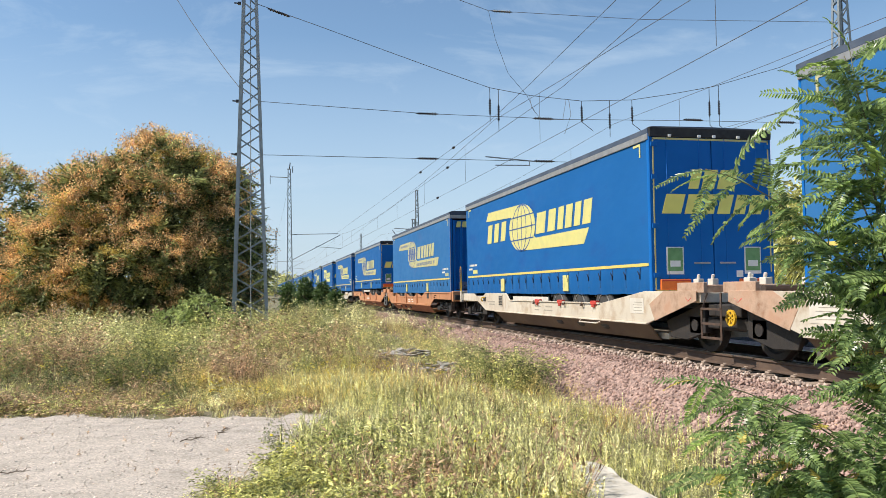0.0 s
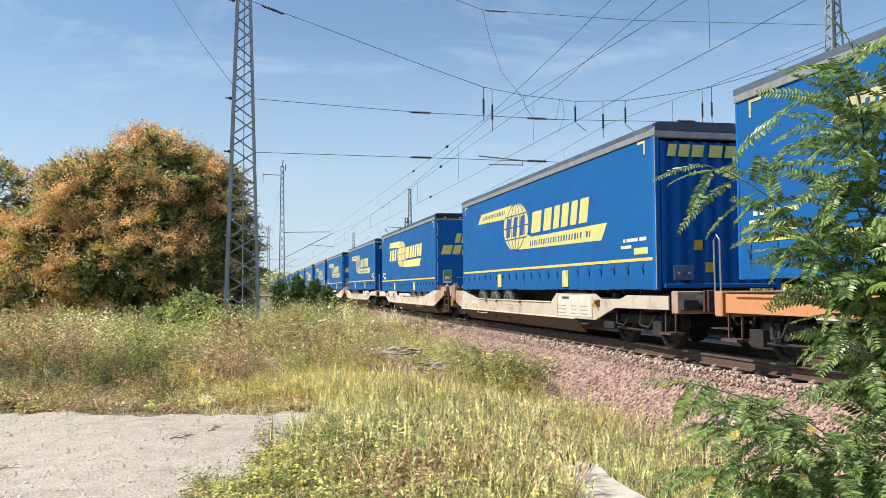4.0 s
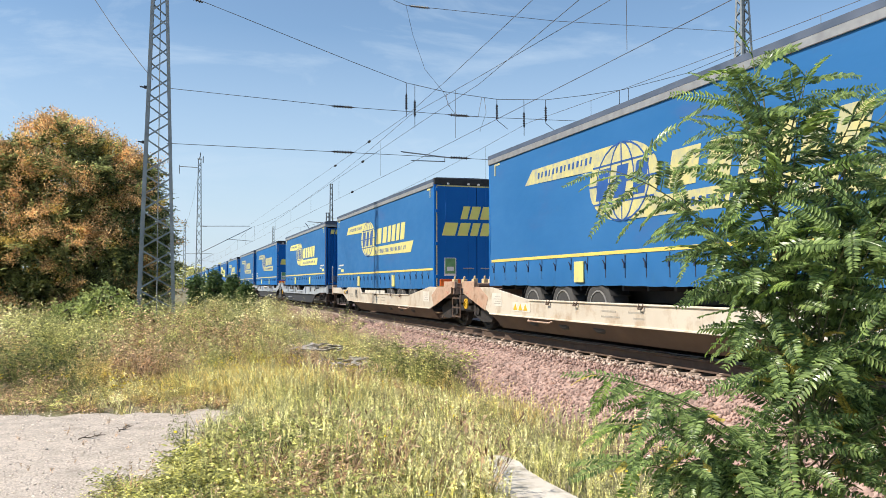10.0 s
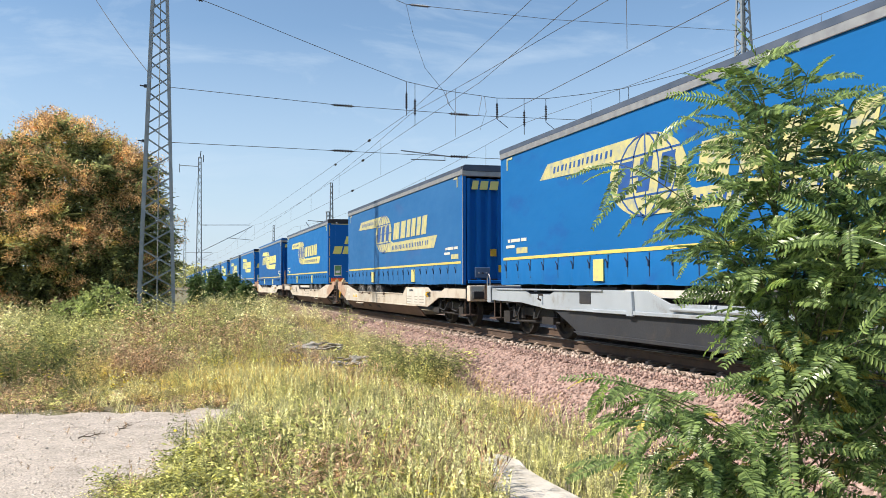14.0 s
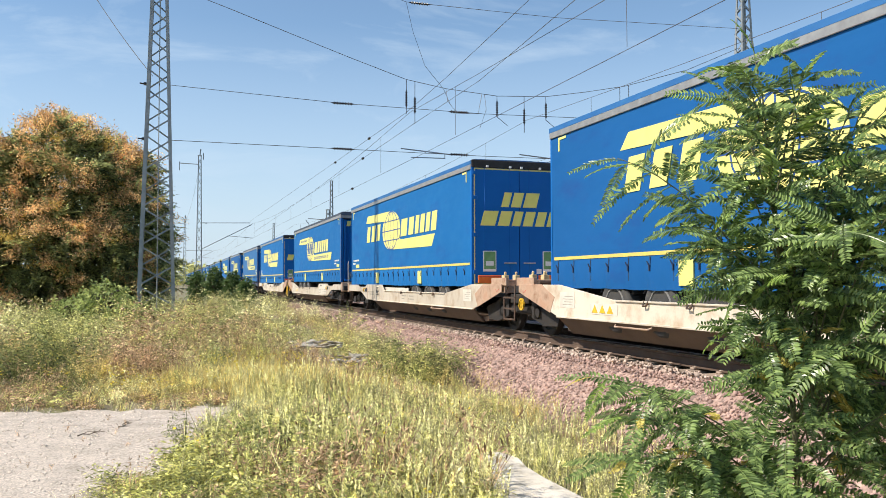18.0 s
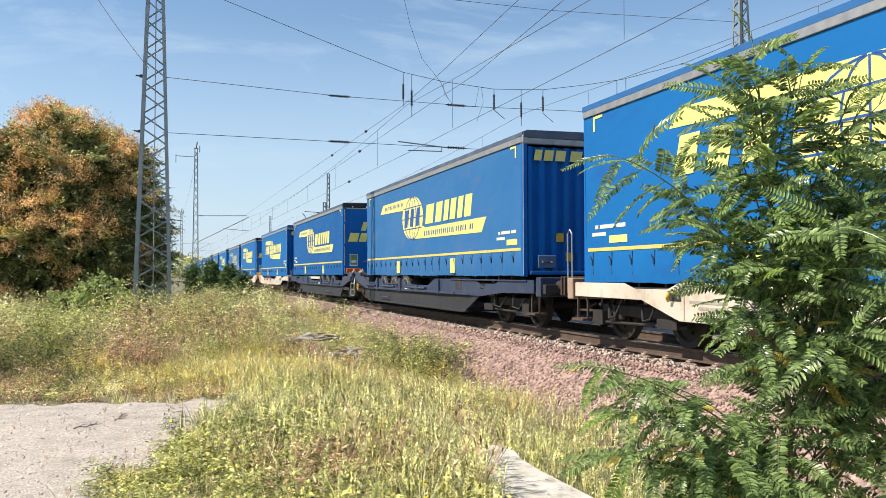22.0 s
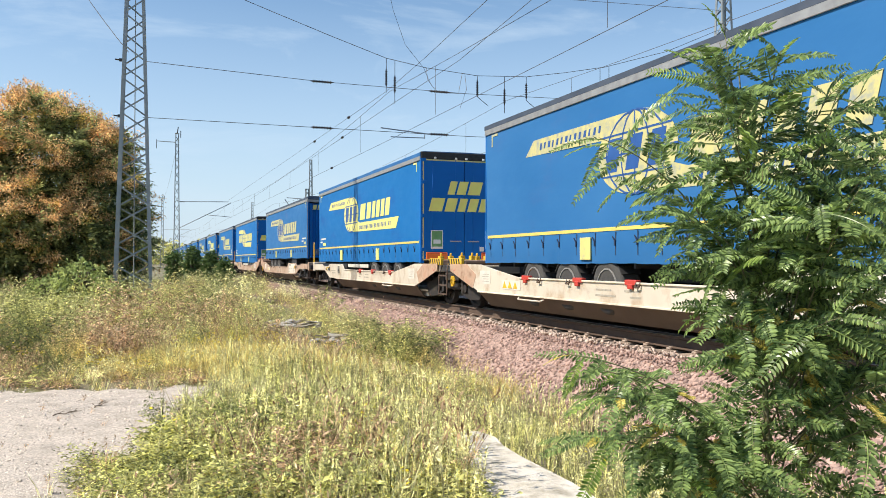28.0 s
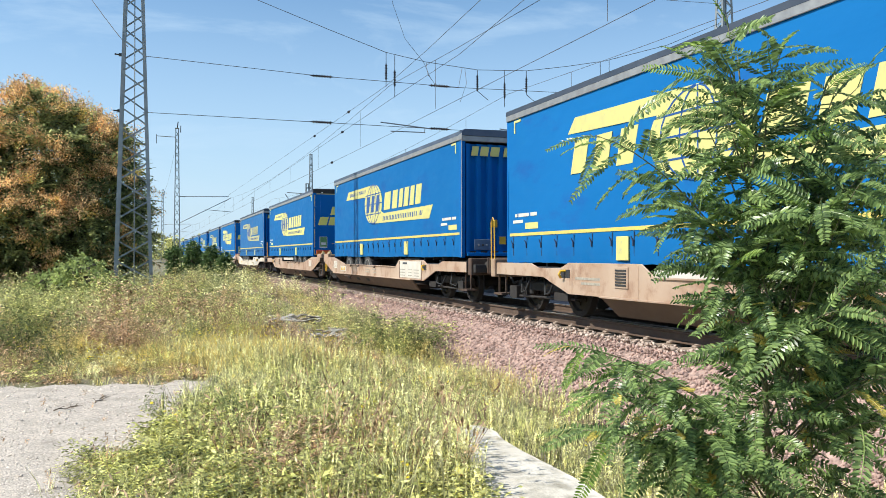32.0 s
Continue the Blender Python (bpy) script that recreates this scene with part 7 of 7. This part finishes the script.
meadow()
gravel_litter()
for x, y, turn in ((-.72, 9.2, 35), (-.45, 9.7, 80), (-2.2, 8.1, 10)):
    dead_twig(x, y, turn)
heap_of_slabs()
concrete_beam()
def spray(rng, r, h, stems, leaves, size, start=.25):
    """A bushy weed: stems fanning out from one root, thick with small leaves and seeds."""
    k = Quads(rng)
    for _ in range(stems):
        a, out = rng.uniform(0, math.tau), math.sqrt(rng.random())
        tip = np.array((r * out * math.cos(a), r * out * math.sin(a), h * (1 - .5 * out * out) * rng.uniform(.72, 1.12)))
        root = tip * (.12, .12, 0)
        s = np.array((math.cos(a + 1.5), math.sin(a + 1.5), 0)) * .004
        k.q.append((root - s, root + s, tip + s * .4, tip - s * .4))
        nodes = [start + (1 - start) * (j + rng.random()) / 3 for j in range(3)] + [1.0]
        for j in range(leaves):
            q = nodes[j % 4]
            p = root + (tip - root) * q + rng.normal(0, 1, 3) * size * (.75, .75, .9)
            p[2] = abs(p[2])
            b = rng.uniform(0, math.tau)
            ln = size * rng.uniform(.5, 1.35)
            k.leaf(p, (math.cos(b), math.sin(b), rng.uniform(-.3, 1.1)), ln, ln * rng.uniform(.3, .5), rng.uniform(0, .5))
    return k.array()


KINDS = ((HERB, "pale green"), (LOWLEAF, "green"), (DRY, "dry brown"), (MOUND, "dark green"), (STALK, "straw-coloured"), (GOLD, "yellowed"), (LOWLEAF, "green"))


def weed_bushes():
    """Bushy growths that overlap: low in front, taller towards the mast."""
    rng, nrng = random.Random(33), np.random.default_rng(34)
    zones = {"thick": [spray(nrng, .3, .36, 22, 36, .034, .1) for _ in range(5)], "full": [spray(nrng, .62, .86, 36, 40, .058, .08) for _ in range(5)], "low": [spray(nrng, .34, .34, 16, 26, .032) for _ in range(6)], "middle": [spray(nrng, .62, .80, 24, 32, .056) for _ in range(6)], "tall": [spray(nrng, .95, 1.1, 26, 30, .085) for _ in range(5)]}
    base = {"thick": .3, "full": .62, "low": .34, "middle": .62, "tall": .95}
    spots = {}

    def put(zone, x, y, r, m, txt):
        spots.setdefault((zone, m.name), (m, txt, []))[2].append((x, y, r))
    look_of = {"dark": (MOUND, "dark green"), "brown": (DRY, "dry brown"), "green": (LOWLEAF, "green"), "gold": (GOLD, "yellowed")}
    for x, y, r, kind in STANDS:
        put("full" if y > 11 else "thick", x, y, r, *look_of[kind])

    def scatter(zone, n, x0, x1, y0, y1, r0, r1, keep):
        for k in range(n):
            x, y = rng.uniform(x0, x1), rng.uniform(y0, y1)
            if keep(x, y):
                a = .55 * x + 1.3 * math.sin(.37 * y) + .8 * math.sin(.9 * x + .5 * y) + rng.uniform(-.6, .6)
                m, txt = KINDS[int(a * 1.7) % 7]
                put(zone, x, y, rng.uniform(r0, r1), m, txt)
    gravel = lambda x, y: float(gravel_edge(np.array(x), np.array(y))) > -.1
    heap = lambda x, y: ((x - 3.7) / 1.0) ** 2 + ((y - 17.6) / 1.5) ** 2 < 1 or ((x - 3.1) / 1.3) ** 2 + ((y - 19.4) / 1.6) ** 2 < 1
    scatter("low", 120, .1, 5.0, 4.4, 13.6, .2, .38, lambda x, y: not gravel(x, y) and not (y < 7.6 and x > 1.95))
    scatter("low", 130, -9.5, .6, 11.9, 14.4, .22, .42, lambda x, y: not gravel(x, y) and x > -.5 * y)
    scatter("middle", 150, -10, 4.9, 14.6, 22.5, .42, .85, lambda x, y: not heap(x, y) and x > -.48 * y and not (1 < x < 4.5 and y < 17))
    scatter("tall", 130, -17, 2.8, 21.5, 33, .6, 1.15, lambda x, y: x > -.55 * y)
    scatter("tall", 40, 2.0, 6.0, 29, 52, .6, 1.0, lambda x, y: True)
    for n, ((zone, _), (m, txt, at)) in enumerate(spots.items()):
        at = np.array(at)
        p = np.stack([at[:, 0], at[:, 1], ground_z(at[:, 0], at[:, 1]) - .02], -1)
        sow("bushy_weeds", zones[zone], p, at[:, 2] / base[zone], m, 50 + n, txt + " bushy weeds" + {"thick": " standing thick in the grass", "full": " in a dense mound", "low": " close to the ground", "middle": " in mounds", "tall": " growing tall"}[zone])


weed_bushes()


def ailanthus(x, y, lobes, rosettes, bunches, label):
    """A broad tree: a crown of several lobes, rosettes of drooping feathered leaves, bunches of winged seeds on the outside."""
    rng = np.random.default_rng(int(abs(x) * 17) + rosettes)
    t = thing("tree", label, "tree", "ailanthus trees", at=pose(x, y, 0))
    c, r = np.array([l[:3] for l in lobes], float), np.array([l[3:] for l in lobes], float)
    z0 = float(ground_z(x, y))
    part("trunk", Geo().tube([(0, 0, z0 - .2), (.1, .05, 1.2), (-.1, 0, 2.6), (c[0][0] * .6, 0, c[0][2])], [.26, .2, .15, .05], 9), BARK, t, smooth=True)
    for k, (a, b) in enumerate(zip(c, r)):
        e = Vector(a) + Vector((0, 0, b[2] * .5))
        part("limb", Geo().tube([(0, 0, 1.0 + .25 * k), Vector((0, 0, 1.6)).lerp(e, .5) + Vector((0, 0, .2)), e], [.11, .07, .02], 6), BARK, t, smooth=True)

    def surface(n, lo, hi, clear):
        """Places on the lobes' outsides that no other lobe covers, and the way out from them."""
        w = (r[:, 0] * r[:, 2]) / (r[:, 0] * r[:, 2]).sum()
        k = rng.choice(len(c), n, p=w)
        d = rng.normal(size=(n, 3))
        d /= np.linalg.norm(d, axis=1)[:, None]
        bump = 1 + .13 * np.sin(5 * d[:, 0] + 3 * k) * np.cos(4 * d[:, 2] + k) + .07 * np.sin(9 * d[:, 1] + 7 * d[:, 2] + k)
        p = c[k] + d * r[k] * (rng.uniform(lo, hi, n) * bump)[:, None]
        deep = np.min(np.linalg.norm((p[:, None, :] - c[None]) / r[None], axis=2), axis=1)
        ok = (deep > clear) & (p[:, 2] > .3)
        return p[ok], d[ok]
    # one feathered leaf along +x, bending down
    leaf, n = [], 6
    for j in range(n + 1):
        q = (j + .6) / (n + .6)
        o = np.array((.62 * q, 0, -.22 * q * q))
        for sg in ((0,) if j == n else (-1, 1)):
            a = np.array((.45, .9 * sg, -.35)) if sg else np.array((1, 0, -.5))
            a = a / np.linalg.norm(a) * .17
            w = np.array((.035, -.012 * sg, 0)) if sg else np.array((0, .035, 0))
            leaf.append((o, o + a * .45 + w, o + a, o + a * .45 - w))
    leaf = np.array(leaf).reshape(-1, 3)

    def clothe(p, d, per, scale):
        p, d = np.repeat(p, per, 0), np.repeat(d, per, 0)
        m = len(p)
        u = rng.normal(size=(m, 3)) * .75 + d * .75 + (0, 0, .12)
        u /= np.linalg.norm(u, axis=1)[:, None]
        v = np.cross(np.array((0, 0, 1.0)) + rng.normal(size=(m, 3)) * .25, u)
        v /= np.linalg.norm(v, axis=1)[:, None]
        w = np.cross(u, v)
        s = scale * rng.uniform(.65, 1.25, (m, 1, 1))
        return (p[:, None, :] + s * (leaf[None, :, :1] * u[:, None] + leaf[None, :, 1:2] * v[:, None] + leaf[None, :, 2:] * w[:, None])).reshape(-1, 3)
    p, d = surface(rosettes, .82, 1.05, .8)
    p2, d2 = surface(rosettes // 2, .4, .85, .3)
    v = np.concatenate([clothe(p, d, 5, 1.0), clothe(p2, d2, 4, 1.2)])
    ob = new("crown", mesh_arrays("crown", v, np.arange(len(v)).reshape(-1, 4), CROWN))
    ob.parent = t
    p, d = surface(bunches * 4, 1.04, 1.16, 1.0)
    ok = rng.random(len(p)) < np.clip(.45 + .6 * d[:, 2] - .4 * d[:, 0] - .45 * d[:, 1], .04, 1)
    p, d = p[ok][:bunches // 3], d[ok][:bunches // 3]
    p = np.repeat(p, 3, 0) + rng.normal(size=(len(p) * 3, 3)) * (.26, .26, .16)
    gold = rng.random(len(p)) < .16
    for m, q, nm, txt in ((SEEDS, ~gold, "seed_bunch_mass", "rust-orange winged seed bunches"), (SEEDS_GOLD, gold, "golden_seed_mass", "golden yellow seed bunches")):
        a, k = p[q], 80
        size = rng.uniform(.7, 1.35, (len(a), 1, 1))
        o = a[:, None] + rng.normal(size=(len(a), k, 3)) * (.135, .135, .10) * size
        e = rng.normal(size=(len(a), k, 3)) - (0, 0, .35)
        e *= .085 / np.linalg.norm(e, axis=2)[..., None]
        w = np.cross(e, rng.normal(size=e.shape))
        w *= .021 / np.linalg.norm(w, axis=2)[..., None]
        v = np.stack([o, o + e * .5 + w, o + e, o + e * .5 - w], 2).reshape(-1, 3)
        ob = new(nm, mesh_arrays(nm, v, np.arange(len(v)).reshape(-1, 4), m))
        ob.parent = t
        ob["label"] = txt
    return t


ailanthus(-4.0, 34, ((.6, 0, 4.9, 2.1, 2.2, 2.5), (2.4, 0, 4.1, 1.35, 1.8, 2.2), (-2.1, 0, 4.4, 2.0, 2.1, 2.25), (-.2, -.6, 2.5, 3.4, 2.4, 2.2), (3.2, .3, 2.2, .8, 1.3, 1.5), (-3.5, -.3, 2.5, 1.7, 2.0, 2.1)), 2100, 1080, "broad ailanthus tree laden with rust-orange seed bunches")
ailanthus(-11.0, 36, ((.6, 0, 4.2, 2.1, 2.1, 2.6), (-2.2, 0, 3.6, 2.2, 2.1, 2.6), (.8, -.6, 2.2, 2.4, 2.0, 2.0), (-3.8, 0, 2.4, 2.3, 2.2, 2.2)), 900, 330, "dense ailanthus tree with orange seed bunches")
ailanthus(-19, 37, ((0, 0, 3.6, 3.3, 2.5, 2.7), (-3.2, 0, 2.9, 2.5, 2.3, 2.5), (2.8, 0, 2.6, 2.3, 2.2, 2.2)), 500, 130, "dense ailanthus tree with few seed bunches")
for x, y, r, h in ((2.9, 56, .40, 2.5), (3.9, 54, .32, 2.1), (4.6, 52, .28, 1.6), (1.9, 62, .45, 2.2)):
    tree(x, y, (0, 0, h * .55), (r, r, h * .48), 160, "dark green sapling beside the track", .34, "sapling", SAPLING, "sapling", 8)
for x, y, h in ((-1.75, 25.6, 1.75), (-2.6, 26.2, 1.2), (-1.0, 25.0, 1.1)):
    tree(x, y, (0, 0, h * .55), (.66, .6, h * .42), 150, "bright green ailanthus sapling by the mast", .17, "sapling", SPROUT, "sapling", 10)
for x, y, r, h in ((27, 34, 3.2, 7.2), (30, 46, 4.0, 8), (33, 24, 3.5, 6), (28, 64, 4, 7), (29, 90, 5, 8), (31, 16, 3, 5)):
    tree(x, y, (0, 0, h * .55), (r, r, h * .46), 700, "green roadside tree beyond the tracks", .5, "tree", LOWLEAF, leaves=5)
near_bush()


def hedge():
    rng = np.random.default_rng(19)
    out = []
    for k in range(46):
        x, y = rng.uniform(-64, -6), rng.uniform(62, 130)
        v, f, _, _ = leaf_clumps(rng, (x, y, 1.0), (3.0, 2.0, rng.uniform(1.2, 2.2)), 90, 5, .8, .15, .6)
        out.append(v)
    v = np.concatenate(out)
    ob = new("hedge", mesh_arrays("hedge", v, np.arange(len(v)).reshape(-1, 4), SAPLING))
    tagged(ob, "dense green scrub behind the meadow", "scrub", kind="stuff")


hedge()


def far_woods():
    rng = np.random.default_rng(9)
    out = []
    for k in range(60):
        x, y = rng.uniform(-160, 200), rng.uniform(330, 460)
        v, f, _, _ = leaf_clumps(rng, (x, y, 3), (9, 5, rng.uniform(4, 8)), 130, 3, 2.4, .12, .7)
        out.append(v)
    v = np.concatenate(out)
    ob = new("far_woods", mesh_arrays("far_woods", v, np.arange(len(v)).reshape(-1, 4), LOWLEAF))
    tagged(ob, "far line of green trees along the horizon", "woods", kind="stuff")


far_woods()


# ---- what moves ----
def motions():
    for ob, y in TRAILERS + WAGONS:
        walk(ob, [(t, pose(TRACK_X, y - train_run(t), RAIL_Z)) for t in range(0, 33, 4)])
    # wheelsets turn while they roll past
    for wg, y in WAGONS:
        for ws in wg.children_recursive:
            if ws.name.split(".")[0] != "wheelset":
                continue
            here = y + ws.parent.location.y + ws.location.y
            rows, t = [(0, ws.matrix_basis.copy())], 0.0
            turn, last = 0.0, 0.0
            while t < 31.9:
                t += .045
                if -6 < here - train_run(t) < 42:
                    turn -= (train_run(t) - train_run(last)) / .46
                    rows.append((round(t * 30) / 30, Matrix.Translation(ws.location) @ Matrix.Rotation(-turn, 4, "X")))
                last = t
            rows.append((32.0, rows[-1][1]))
            walk(ws, rows)
    # the bush's branches stir in the wind of the train
    for br, at, k in BRANCHES:
        rng = random.Random(k)
        a, b, c = rng.uniform(.8, 2.0), rng.uniform(0, 6.28), rng.uniform(.7, 1.1)
        walk(br, [(t * .8, Matrix.Translation(at) @ pose(0, 0, 0, a * math.sin(t * .8 * 2.1 * c + b), a * .7 * math.sin(t * .8 * 1.4 * c + 2 * b), a * .8 * math.sin(t * .8 * 1.7 * c + b * 3))) for t in range(41)])


motions()
